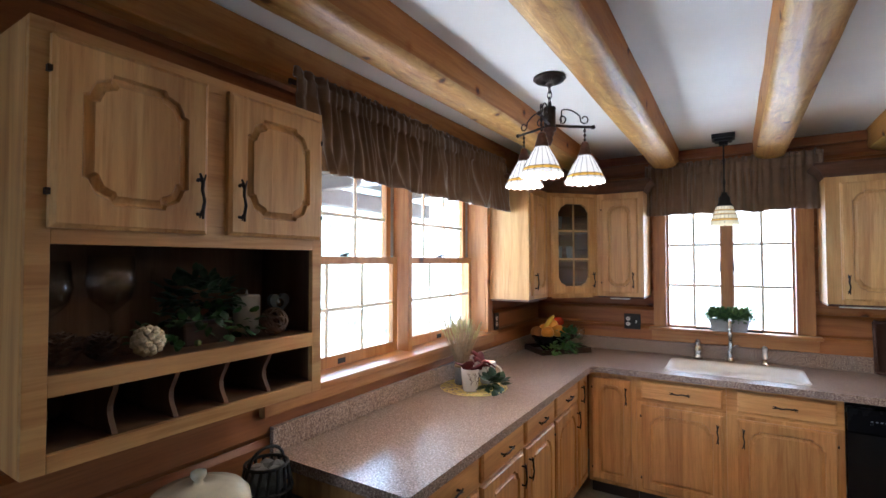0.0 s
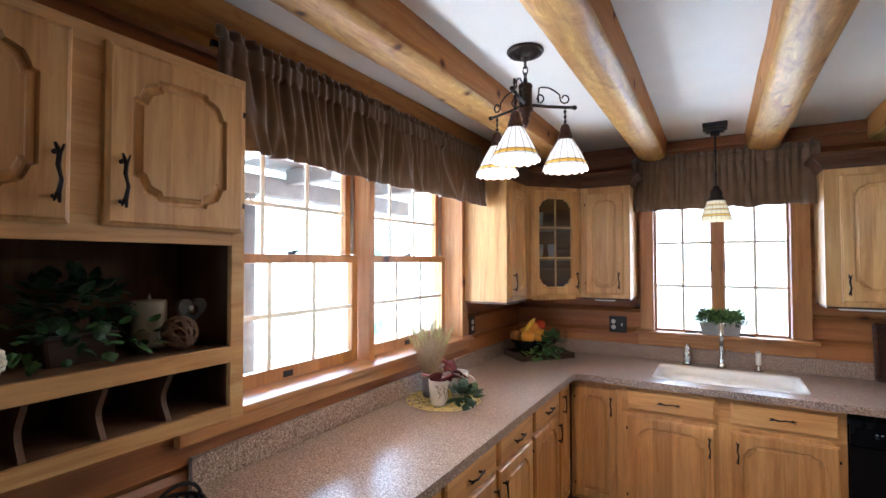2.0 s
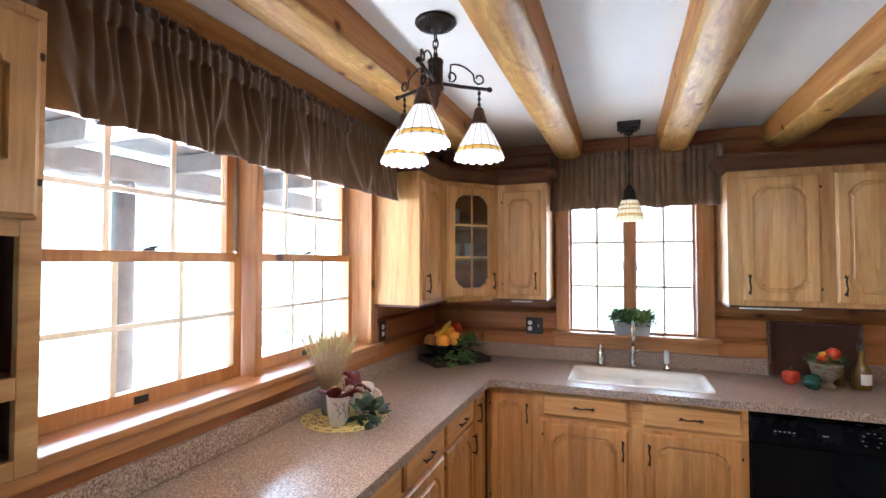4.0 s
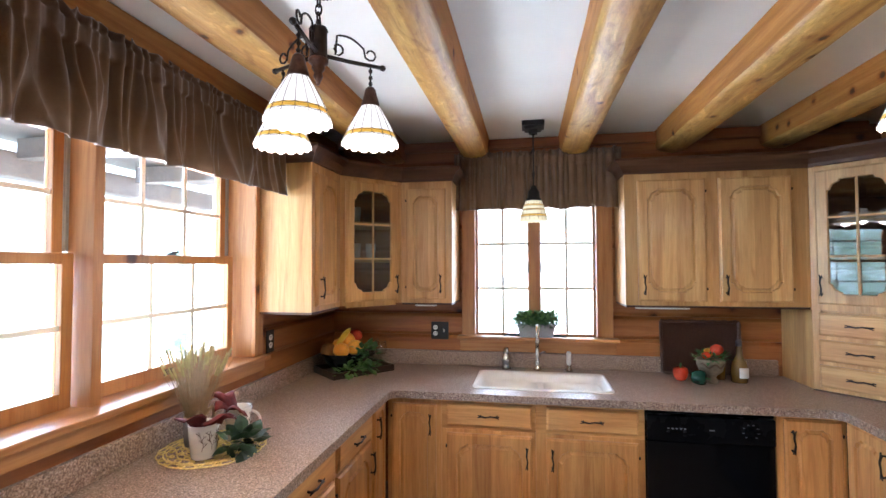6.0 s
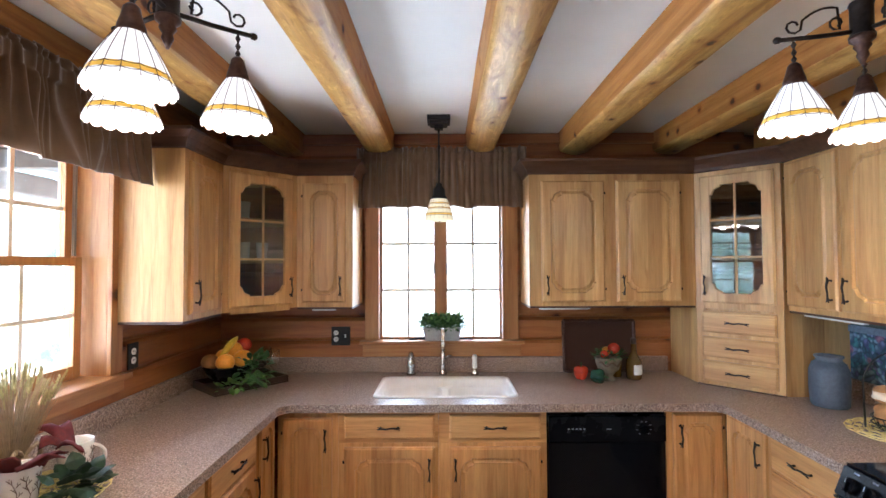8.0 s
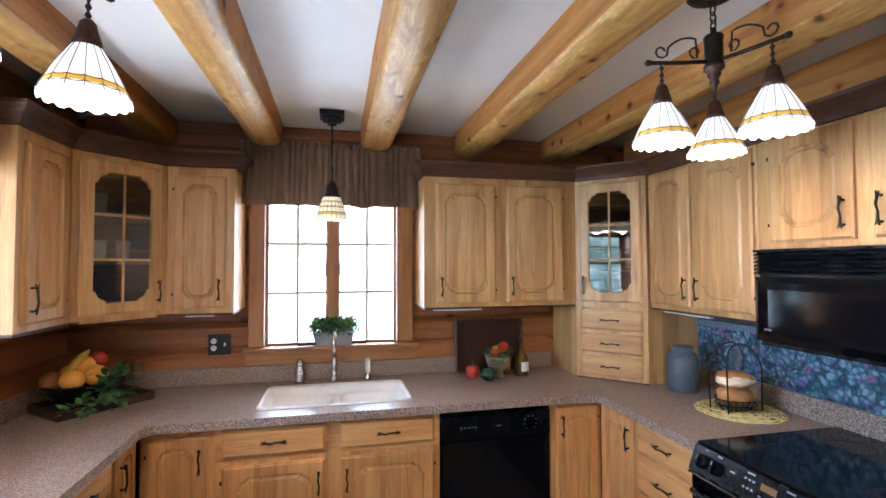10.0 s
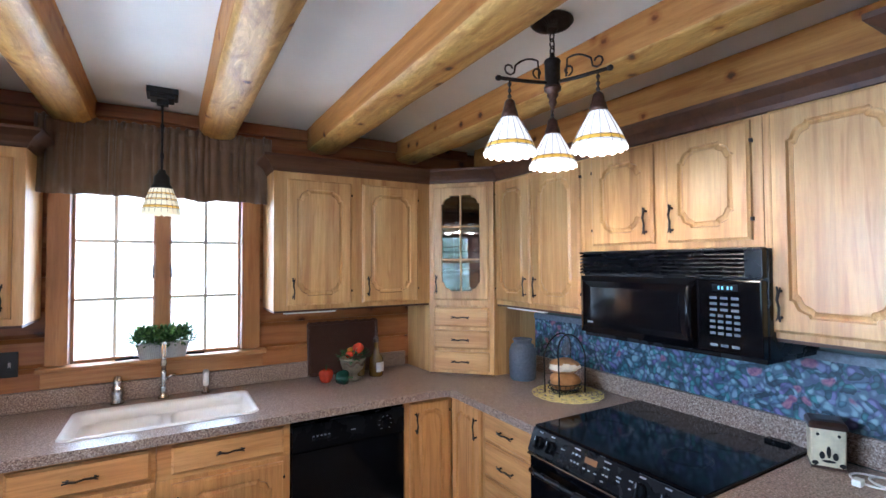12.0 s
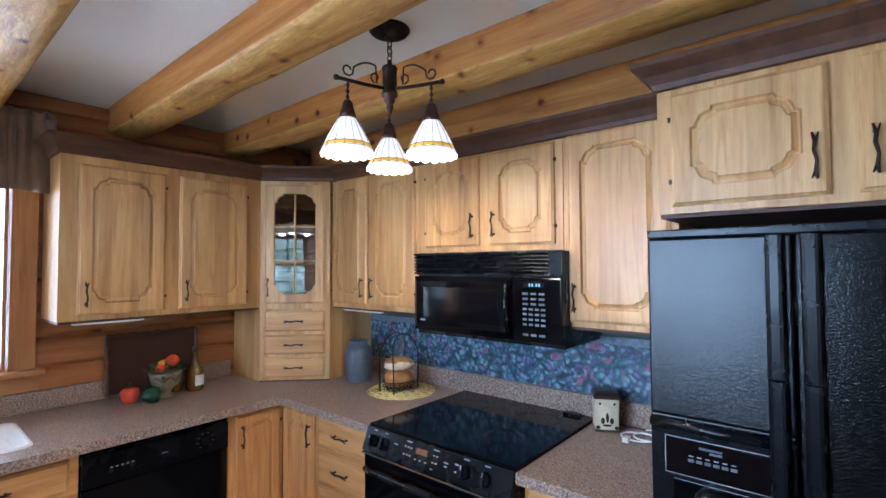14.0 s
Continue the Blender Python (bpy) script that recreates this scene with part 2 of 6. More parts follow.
def glass_mat(name, tint=(1, 1, 1), rough=0.0, gloss=0.05):
    m, n, l, b = material(name, rough)
    tr = n.new("ShaderNodeBsdfTransparent")
    tr.inputs["Color"].default_value = (*tint, 1)
    gl = n.new("ShaderNodeBsdfGlossy")
    gl.inputs["Roughness"].default_value = 0.01
    lw = n.new("ShaderNodeLayerWeight")
    lw.inputs["Blend"].default_value = 0.5
    pw = n.new("ShaderNodeMath")
    pw.operation = "POWER"
    pw.inputs[1].default_value = 4.0
    l.new(lw.outputs["Facing"], pw.inputs[0])
    fr = n.new("ShaderNodeMapRange")
    fr.inputs["To Min"].default_value, fr.inputs["To Max"].default_value = gloss, 1.0
    l.new(pw.outputs[0], fr.inputs["Value"])
    mx = n.new("ShaderNodeMixShader")
    l.new(fr.outputs["Result"], mx.inputs[0])
    l.new(tr.outputs[0], mx.inputs[1])
    l.new(gl.outputs[0], mx.inputs[2])
    l.new(mx.outputs[0], n["Material Output"].inputs["Surface"])
    return m


pane_glass = glass_mat("window_glass")
cab_glass = glass_mat("cabinet_glass", (0.70, 0.72, 0.72), gloss=0.085)
clear_glass = glass_mat("stemware", (0.96, 0.97, 0.97), gloss=0.07)


def oil_mat():
    m, n, l, b = material("golden_oil", 0.08)
    b.inputs["Base Color"].default_value = (0.13, 0.065, 0.006, 1)
    b.inputs["Coat Weight"].default_value = 0.6
    return m


oil = oil_mat()


def glow(name, color, strength):
    m, n, l, b = material(name, 0.5)
    b.inputs["Base Color"].default_value = (0.75 * color[0], 0.75 * color[1], 0.75 * color[2], 1)
    b.inputs["Emission Color"].default_value = (*color, 1)
    b.inputs["Emission Strength"].default_value = strength
    return m


shade_glow = glow("lit_opal_glass", (1.0, 0.94, 0.86), 0.084)
shade_amber = glow("lit_amber_glass", (1.0, 0.56, 0.07), 0.050)
shade_soft = glow("lit_cream_glass", (1.0, 0.88, 0.60), 0.060)
# emission of the backdrops, in place of overexposed daylight
day_glow = glow("glowing_daylight", (0.90, 0.96, 1.0), 0.34)


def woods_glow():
    """Far trees and bright sky, their sunlight painted as emission, seen through the double window."""
    m, n, l, b = material("glowing_far_woods", 0.9)
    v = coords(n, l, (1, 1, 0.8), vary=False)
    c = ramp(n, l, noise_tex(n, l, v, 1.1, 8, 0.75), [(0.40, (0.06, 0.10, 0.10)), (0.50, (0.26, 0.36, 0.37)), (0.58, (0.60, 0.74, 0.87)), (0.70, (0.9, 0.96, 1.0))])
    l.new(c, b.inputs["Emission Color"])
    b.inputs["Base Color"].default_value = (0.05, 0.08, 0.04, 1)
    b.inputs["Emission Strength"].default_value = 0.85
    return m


woods = woods_glow()
clock_glow = glow("clock_digits", (0.25, 0.6, 0.7), 0.016)
amber_led = glow("amber_display", (0.25, 0.09, 0.01), 0.004)


def laminate():
    m, n, l, b = material("granite_laminate", 0.30, spec=0.34)
    v = coords(n, l, (1, 1, 1), vary=False)
    a = noise_tex(n, l, v, 150, 3, 0.75)
    c = ramp(n, l, a, [(0.32, (0.075, 0.045, 0.036)), (0.44, (0.25, 0.17, 0.130)), (0.54, (0.37, 0.275, 0.22)), (0.66, (0.60, 0.50, 0.43))])
    vo = n.new("ShaderNodeTexVoronoi")
    vo.inputs["Scale"].default_value = 250
    l.new(v, vo.inputs["Vector"])
    s = ramp(n, l, vo.outputs["Color"], [(0.0, (0.40, 0.36, 0.33)), (0.5, (1.0, 0.99, 0.98)), (1.0, (1.4, 1.34, 1.28))])
    c = mixc(n, l, "MULTIPLY", 0.75, c, s)
    big = noise_tex(n, l, v, 5, 3)
    c = mixc(n, l, "MULTIPLY", 0.5, c, ramp(n, l, big, [(0.3, (0.86, 0.84, 0.84)), (0.7, (1, 1, 1))]))
    l.new(c, b.inputs["Base Color"])
    return m


counter_mat = laminate()


def fabric(name):
    m, n, l, b = material(name, 0.9, spec=0.15)
    v = coords(n, l, (1, 1, 1), vary=False)
    w1 = noise_tex(n, l, v, 700, 2)
    w2 = noise_tex(n, l, v, 14, 4)
    c = ramp(n, l, w1, [(0.3, (0.145, 0.090, 0.056)), (0.7, (0.26, 0.170, 0.108))])
    c = mixc(n, l, "MULTIPLY", 0.6, c, ramp(n, l, w2, [(0.3, (0.75, 0.72, 0.72)), (0.7, (1, 1, 1))]))
    l.new(c, b.inputs["Base Color"])
    b.inputs["Sheen Weight"].default_value = 0.5
    bump(n, l, b, w1, 0.25, 0.0008)
    return m


valance_cloth = fabric("taupe_cloth")


def wallpaper():
    m, n, l, b = material("floral_wallpaper", 0.38)
    v = coords(n, l, (1, 1, 1), vary=False)
    warp = n.new("ShaderNodeTexNoise")
    warp.inputs["Scale"].default_value = 9
    l.new(v, warp.inputs["Vector"])
    wv = mixc(n, l, "LINEAR_LIGHT", 0.05, v, warp.outputs["Color"])
    vo = n.new("ShaderNodeTexVoronoi")
    vo.inputs["Scale"].default_value = 40
    l.new(wv, vo.inputs["Vector"])
    leafc = ramp(n, l, vo.outputs["Color"], [(0.25, (0.035, 0.085, 0.12)), (0.42, (0.07, 0.25, 0.26)), (0.55, (0.17, 0.14, 0.33)), (0.72, (0.24, 0.36, 0.42))])
    ed = ramp(n, l, vo.outputs["Distance"], [(0.30, (1, 1, 1)), (0.62, (0.22, 0.27, 0.34))])
    c = mixc(n, l, "MULTIPLY", 0.9, leafc, ed)
    fl = n.new("ShaderNodeTexVoronoi")
    fl.inputs["Scale"].default_value = 11
    l.new(wv, fl.inputs["Vector"])
    mask = ramp(n, l, fl.outputs["Distance"], [(0.17, (1, 1, 1)), (0.25, (0, 0, 0))])
    petal = ramp(n, l, noise_tex(n, l, wv, 60, 3), [(0.35, (0.14, 0.05, 0.12)), (0.65, (0.36, 0.15, 0.20))])
    c = mixc(n, l, "MIX", mask, c, petal)
    l.new(c, b.inputs["Base Color"])
    return m


paper_mat = wallpaper()
band_mat = plain("grey_blue_band", (0.16, 0.19, 0.23), 0.5, var=0.25, scale=60)


def fridge_skin():
    m, n, l, b = material("pebbled_black", 0.15, spec=0.36)
    f = noise_tex(n, l, coords(n, l, (0.45, 1, 1), vary=False), 250, 3)
    b.inputs["Base Color"].default_value = (0.003, 0.0035, 0.004, 1)
    bump(n, l, b, f, 0.75, 0.0014)
    return m


fridge_mat = fridge_skin()


def floor_mat():
    m, n, l, b = material("dark_vinyl_floor", 0.35)
    v = coords(n, l, (1, 1, 1), vary=False)
    c = ramp(n, l, noise_tex(n, l, v, 18, 5), [(0.3, (0.17, 0.125, 0.085)), (0.7, (0.30, 0.225, 0.16))])
    l.new(c, b.inputs["Base Color"])
    return m


floor_dark = floor_mat()

# ---- building helpers ----


def part(name, bm, mat, parent=None, label="", smooth=False):
    me = bpy.data.meshes.new(name)
    bmesh.ops.recalc_face_normals(bm, faces=bm.faces)
    if smooth:
        for f in bm.faces:
            f.smooth = True
    bm.to_mesh(me)
    bm.free()
    me.materials.append(mat)
    ob = new(name, me)
    if parent is not None:
        ob.parent = parent
    if label:
        ob["label"] = label
    return ob


def shared(name, me, parent, m=None):
    ob = new(name, me)
    ob.parent = parent
    if m is not None:
        ob.matrix_basis = m
    return ob


def thing(name, m, label, category, group="", kind=""):
    e = new(name)
    e.empty_display_size = 0.05
    e.matrix_basis = m
    return tagged(e, label, category, group, kind)


def B():
    return bmesh.new()


def box(bm, x0, x1, y0, y1, z0, z1, bev=0.0):
    r = bmesh.ops.create_cube(bm, size=1.0)
    vs = r["verts"]
    for v in vs:
        v.co = Vector(((x0 + x1) / 2 + v.co.x * (x1 - x0), (y0 + y1) / 2 + v.co.y * (y1 - y0), (z0 + z1) / 2 + v.co.z * (z1 - z0)))
    if bev:
        es = list({e for v in vs for e in v.link_edges})
        bmesh.ops.bevel(bm, geom=es, offset=bev, segments=2, affect="EDGES", profile=0.6)
    return bm


def cube(x0, x1, y0, y1, z0, z1, bev=0.0):
    return box(B(), x0, x1, y0, y1, z0, z1, bev)


def lathe(bm, prof, seg=24, cx=0.0, cy=0.0, wave=0, amp=0.0):
    """Turns a profile of (radius, z) round an upright axis."""
    rings = []
    for i, (r, z) in enumerate(prof):
        ring = []
        for k in range(seg):
            a = 2 * math.pi * k / seg
            rr = r
            zz = z
            if wave and i == len(prof) - 1:
                zz = z + amp * abs(math.sin(a * wave / 2))
            ring.append(bm.verts.new((cx + rr * math.cos(a), cy + rr * math.sin(a), zz)))
        rings.append(ring)
    for a, b in zip(rings, rings[1:]):
        for k in range(seg):
            bm.faces.new((a[k], a[(k + 1) % seg], b[(k + 1) % seg], b[k]))
    for ring, rz in ((rings[0], prof[0]), (rings[-1], prof[-1])):
        if rz[0] > 1e-4 and rz[0] < 0.0021:
            bm.faces.new(ring)
    return bm


def solid(prof):
    """Closes a profile at its axis."""
    return [(0.002, prof[0][1])] + list(prof) + [(0.002, prof[-1][1])]


def tube(bm, pts, rad, seg=8):
    pts = [Vector(p) for p in pts]
    rads = rad if isinstance(rad, (list, tuple)) else [rad] * len(pts)
    rings = []
    up = Vector((0.13, 0.21, 1)).normalized()
    for i, p in enumerate(pts):
        d = (pts[min(i + 1, len(pts) - 1)] - pts[max(i - 1, 0)]).normalized()
        if abs(d.dot(up)) > 0.97:
            up = Vector((1, 0.2, 0.1)).normalized()
        s = d.cross(up).normalized()
        t = s.cross(d).normalized()
        rings.append([bm.verts.new(p + rads[i] * (math.cos(2 * math.pi * k / seg) * s + math.sin(2 * math.pi * k / seg) * t)) for k in range(seg)])
    for a, b in zip(rings, rings[1:]):
        for k in range(seg):
            bm.faces.new((a[k], a[(k + 1) % seg], b[(k + 1) % seg], b[k]))
    bm.faces.new(rings[0])
    bm.faces.new(rings[-1])
    return bm


def blob(bm, c, r, sub=2, squash=(1, 1, 1), rough=0.0):
    res = bmesh.ops.create_icosphere(bm, subdivisions=sub, radius=1.0)
    for v in res["verts"]:
        k = 1 + rough * noise.noise(v.co * 2.3 + Vector(c) * 9)
        v.co = Vector((c[0] + v.co.x * r * squash[0] * k, c[1] + v.co.y * r * squash[1] * k, c[2] + v.co.z * r * squash[2] * k))
    return bm


def leaf(bm, base, direction, size, width=0.5, droop=0.2):
    d = Vector(direction).normalized()
    s = d.cross(Vector((0, 0, 1)))
    s = s.normalized() if s.length > 0.05 else Vector((1, 0, 0))
    n = s.cross(d).normalized()
    b = Vector(base)
    outline = ((0.0, 0.0, 0.0), (0.16, 0.42, 0.05), (0.45, 0.50, 0.06), (0.76, 0.30, 0.10), (1.0, 0.0, droop), (0.76, -0.30, 0.10), (0.45, -0.50, 0.06), (0.16, -0.42, 0.05))
    v = [bm.verts.new(b + d * size * u + s * size * width * w - n * size * h) for u, w, h in outline]
    c = bm.verts.new(b + d * size * 0.5 + n * size * 0.05)
    for i in range(8):
        bm.faces.new((v[i], v[(i + 1) % 8], c))


def skin(bm, a, b):
    for i in range(len(a)):
        bm.faces.new((a[i], a[(i + 1) % len(a)], b[(i + 1) % len(b)], b[i]))


OGEE = ((0.0, 1.0), (0.20, 0.93), (0.27, 0.72), (0.42, 0.42), (0.72, 0.27), (0.93, 0.20), (1.0, 0.0))


def cut_outline(x0, x1, z0, z1, c, bottom=True):
    """A panel outline whose corners are cut by an ogee."""
    pts = []
    top = [(x0 + c * a, z1 - c * b) for a, b in OGEE]
    pts += top + [(x1 - (x - x0), z) for x, z in reversed(top)]
    if bottom:
        low = [(x1 - c * a, z0 + c * b) for a, b in OGEE]
        pts += low + [(x0 + c * a, z0 + c * b) for a, b in reversed(OGEE)]
    else:
        pts += [(x1, z0), (x0, z0)]
    return pts


def shrink(pts, d):
    xs, zs = [p[0] for p in pts], [p[1] for p in pts]
    cx, cz = (min(xs) + max(xs)) / 2, (min(zs) + max(zs)) / 2
    kx = 1 - 2 * d / (max(xs) - min(xs))
    kz = 1 - 2 * d / (max(zs) - min(zs))
    return [(cx + (x - cx) * kx, cz + (z - cz) * kz) for x, z in pts]


door_cache = {}


def door_mesh(w, h, style, low=False):
    """A raised-panel door or a drawer front, its back at y = 0 and its front towards -y."""
    key = (round(w, 3), round(h, 3), style, low)
    if key in door_cache:
        return door_cache[key]
    bm = B()
    t = 0.020
    outer = [(0, 0), (w, 0), (w, h), (0, h)]
    back = [bm.verts.new((x, 0, z)) for x, z in outer]
    mid = [bm.verts.new((x, -t + 0.007, z)) for x, z in outer]
    skin(bm, back, mid)
    lip = shrink(outer, 0.006)
    lipv = [bm.verts.new((x, -t + 0.004, z)) for x, z in lip]
    skin(bm, mid, lipv)
    face = shrink(outer, 0.010)
    if style == "drawer":
        fv = [bm.verts.new((x, -t, z)) for x, z in face]
        skin(bm, lipv, fv)
        bm.faces.new(fv)
    else:
        st = min(0.054, w * 0.18)
        c = min(0.058, (w - 2 * st) * 0.25)
        path = cut_outline(st, w - st, st, h - st, c, style != "base")
        fv = [bm.verts.new((x, -t, z)) for x, z in face]
        pv = [bm.verts.new((x, -t, z)) for x, z in path]
        k = len(OGEE)
        runs = [(3, pv[:k]), (2, pv[k:2 * k])]
        runs += [(1, pv[2 * k:3 * k]), (0, pv[3 * k:])] if style != "base" else [(1, [pv[2 * k]]), (0, [pv[2 * k + 1]])]
        for i, (corner, run) in enumerate(runs):
            for p0, p1 in zip(run, run[1:]):
                bm.faces.new((fv[corner], p0, p1))
            nc, nr = runs[(i + 1) % 4]
            bm.faces.new((fv[corner], run[-1], nr[0], fv[nc]))
        skin(bm, lipv, fv)
        d1 = [bm.verts.new((x, -t + 0.011, z)) for x, z in shrink(path, 0.005)]
        skin(bm, pv, d1)
        if style == "glass":
            d2 = [bm.verts.new((x, 0, z)) for x, z in shrink(path, 0.004)]
            skin(bm, d1, d2)
        else:
            d2 = [bm.verts.new((x, -t + 0.011, z)) for x, z in shrink(path, 0.010)]
            skin(bm, d1, d2)
            d3 = [bm.verts.new((x, -t + 0.006, z)) for x, z in shrink(path, 0.020)]
            skin(bm, d2, d3)
            d4 = [bm.verts.new((x, -t + 0.0015, z)) for x, z in shrink(path, 0.024)]
            skin(bm, d3, d4)
            bm.faces.new(d4)
    if style != "glass":
        bm.faces.new(back)
    bmesh.ops.recalc_face_normals(bm, faces=bm.faces)
    me = bpy.data.meshes.new("door")
    bm.to_mesh(me)
    bm.free()
    # doors below the worktop take the lit copy of the wood
    upright, level = (base_lit_v, base_lit_h) if low else (cab_v, cab_h)
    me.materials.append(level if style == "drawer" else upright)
    door_cache[key] = me
    return me


def make_handle():
    """A cast twig pull, 11 cm long, along z, standing off towards -y."""
    bm = B()
    L = 0.105
    tube(bm, [(0, 0.0, 0.008), (0.001, -0.014, 0.006), (0, -0.022, 0.014)], [0.0055, 0.0045, 0.0045], 6)
    tube(bm, [(0, 0.0, L - 0.008), (-0.001, -0.014, L - 0.006), (0, -0.022, L - 0.014)], [0.0055, 0.0045, 0.0045], 6)
    tube(bm, [(0.004, -0.020, -0.006), (0.001, -0.023, 0.014), (0.004, -0.026, 0.04), (-0.002, -0.026, 0.068), (0.001, -0.023, L - 0.014), (-0.005, -0.019, L + 0.008)], [0.003, 0.005, 0.0042, 0.0048, 0.005, 0.003], 6)
    tube(bm, [(0.001, -0.023, L - 0.02), (0.008, -0.024, L + 0.006)], [0.0035, 0.002], 6)
    tube(bm, [(0.001, -0.023, 0.018), (-0.007, -0.023, -0.004)], [0.0035, 0.002], 6)
    for f in bm.faces:
        f.smooth = True
    me = bpy.data.meshes.new("handle")
    bm.to_mesh(me)
    bm.free()
    me.materials.append(bronze)
    return me


handle_me = make_handle()
hinge_bm = B()
box(hinge_bm, -0.004, 0.006, -0.012, 0.0, -0.007, 0.007)
hinge_me = bpy.data.meshes.new("hinge")
hinge_bm.to_mesh(hinge_me)
hinge_bm.free()
hinge_me.materials.append(bronze)


def door(parent, x, z, w, h, y, style="wall", grip="r", low=True):
    """Hangs a door on a cabinet's face: x, z its lower left corner in the cabinet's frame, grip the side of the pull."""
    d = shared("drawer_front" if style == "drawer" else "door", door_mesh(w, h, style, z < 0.9), parent, Matrix.Translation((x, y, z)))
    if style == "drawer":
        hd = shared("handle", handle_me, d, pose(w / 2 + 0.0525, -0.019, h / 2, 0, -90, 0))
    else:
        hx = w - 0.030 if grip == "r" else 0.030
        hz = 0.045 if low else h - 0.16
        hd = shared("handle", handle_me, d, Matrix.Translation((hx, -0.019, hz)))
        ox = -0.003 if grip == "r" else w + 0.001
        for k in (0.075, h - 0.075):
            shared("hinge", hinge_me, d, Matrix.Translation((ox, -0.002, k)))
    hd["label"] = "aged bronze twig-shaped pull"
    return d


def case(parent, w, d, h, thick=0.019, back=True, name="body"):
    """A cabinet's closed box: x 0..w, y -d..0, z 0..h."""
    return part(name, cube(0, w, -d, 0, 0, h, 0.0015), cab_v, parent)

# ---- the room's shell ----


def structure(name, bm, mat, label, category):
    return tagged(part(name, bm, mat), label, category, kind="structure")


structure("floor", cube(XW - 0.2, XE + 0.2, YS - 0.2, YN + 0.2, -0.12, 0.0), floor_dark, "mottled brown vinyl kitchen floor", "floor")
structure("ceiling", cube(XW - 0.2, XE + 0.2, YS - 0.2, YN + 0.2, ZC, ZC + 0.12), plaster, "smooth off-white plaster ceiling between log beams", "ceiling")


def log_profile(bm, axis, a0, a1, face, out, z0, z1, thick=0.13):
    """One log of a wall: from a0 to a1 along the axis, its flat face at that place, its back towards out."""
    e = 0.016
    prof = [(face + out * thick, z0), (face + out * e, z0), (face, z0 + e * 1.3), (face, z1 - e * 1.3), (face + out * e, z1), (face + out * thick, z1)]
    ends = []
    for a in (a0, a1):
        ends.append([bm.verts.new((a, d, z) if axis == "x" else (d, a, z)) for d, z in prof])
    skin(bm, ends[0], ends[1])
    bm.faces.new(ends[0])
    bm.faces.new(ends[1])
    return bm


def log_wall(shell, axis, a0, a1, face, out, mat, holes, base, course=0.152):
    z = base
    while z < ZC:
        zz = min(z + course, ZC)
        spans = [(a0, a1, z, zz)]
        for h0, h1, hz0, hz1 in holes:
            nxt = []
            for s0, s1, q0, q1 in spans:
                if q1 <= hz0 or q0 >= hz1 or s1 <= h0 or s0 >= h1:
                    nxt.append((s0, s1, q0, q1))
                    continue
                nxt += [(s0, h0, q0, q1), (h1, s1, q0, q1)]
                if q0 < hz0 - 0.012:
                    nxt.append((h0, h1, q0, hz0))
                if q1 > hz1 + 0.012:
                    nxt.append((h0, h1, hz1, q1))
            spans = nxt
        for s0, s1, q0, q1 in spans:
            if s1 - s0 > 0.01 and q1 - q0 > 0.024:
                part("log", log_profile(B(), axis, s0, s1, face, out, q0 + 0.001, q1 - 0.001), mat, shell)
        z = zz


# west wall with the double-hung pair, north wall with the casement pair
WIN_W = (1.30, 3.045, 1.125, 2.13)
WIN_N = (-0.405, 0.42, 1.115, 2.12)


def shell_with_hole(bm, axis, a0, a1, d0, d1, hole):
    h0, h1, z0, z1 = hole
    for s0, s1, q0, q1 in ((a0, h0, 0, ZC), (h1, a1, 0, ZC), (h0, h1, 0, z0), (h0, h1, z1, ZC)):
        if axis == "x":
            box(bm, s0, s1, d0, d1, q0, q1)
        else:
            box(bm, d0, d1, s0, s1, q0, q1)
    return bm


wall_west = structure("wall_west", shell_with_hole(B(), "y", YS, YN + 0.2, XW - 0.16, XW - 0.132, WIN_W), trim_y, "honey-brown squared log wall with a double window", "wall")
wall_north = structure("wall_north", shell_with_hole(B(), "x", XW - 0.16, XE, YN + 0.132, YN + 0.16, WIN_N), trim_x, "honey-brown squared log wall with a casement window over the sink", "wall")
wall_east = structure("wall_east", cube(XE, XE + 0.15, YS, YN + 0.2, 0, ZC), wall_green, "dark green painted wall behind the range", "wall")
# unseen wall; its opening is added so fill light reaches the base cabinets
WIN_S = (-1.40, -0.60, 0.45, 2.10)
structure("wall_south", shell_with_hole(B(), "x", XW, XE, YS - 0.15, YS, WIN_S), room_wall, "unseen dark pine wall with an added fill-light window", "wall")

# ---- log beams and plates under the ceiling ----


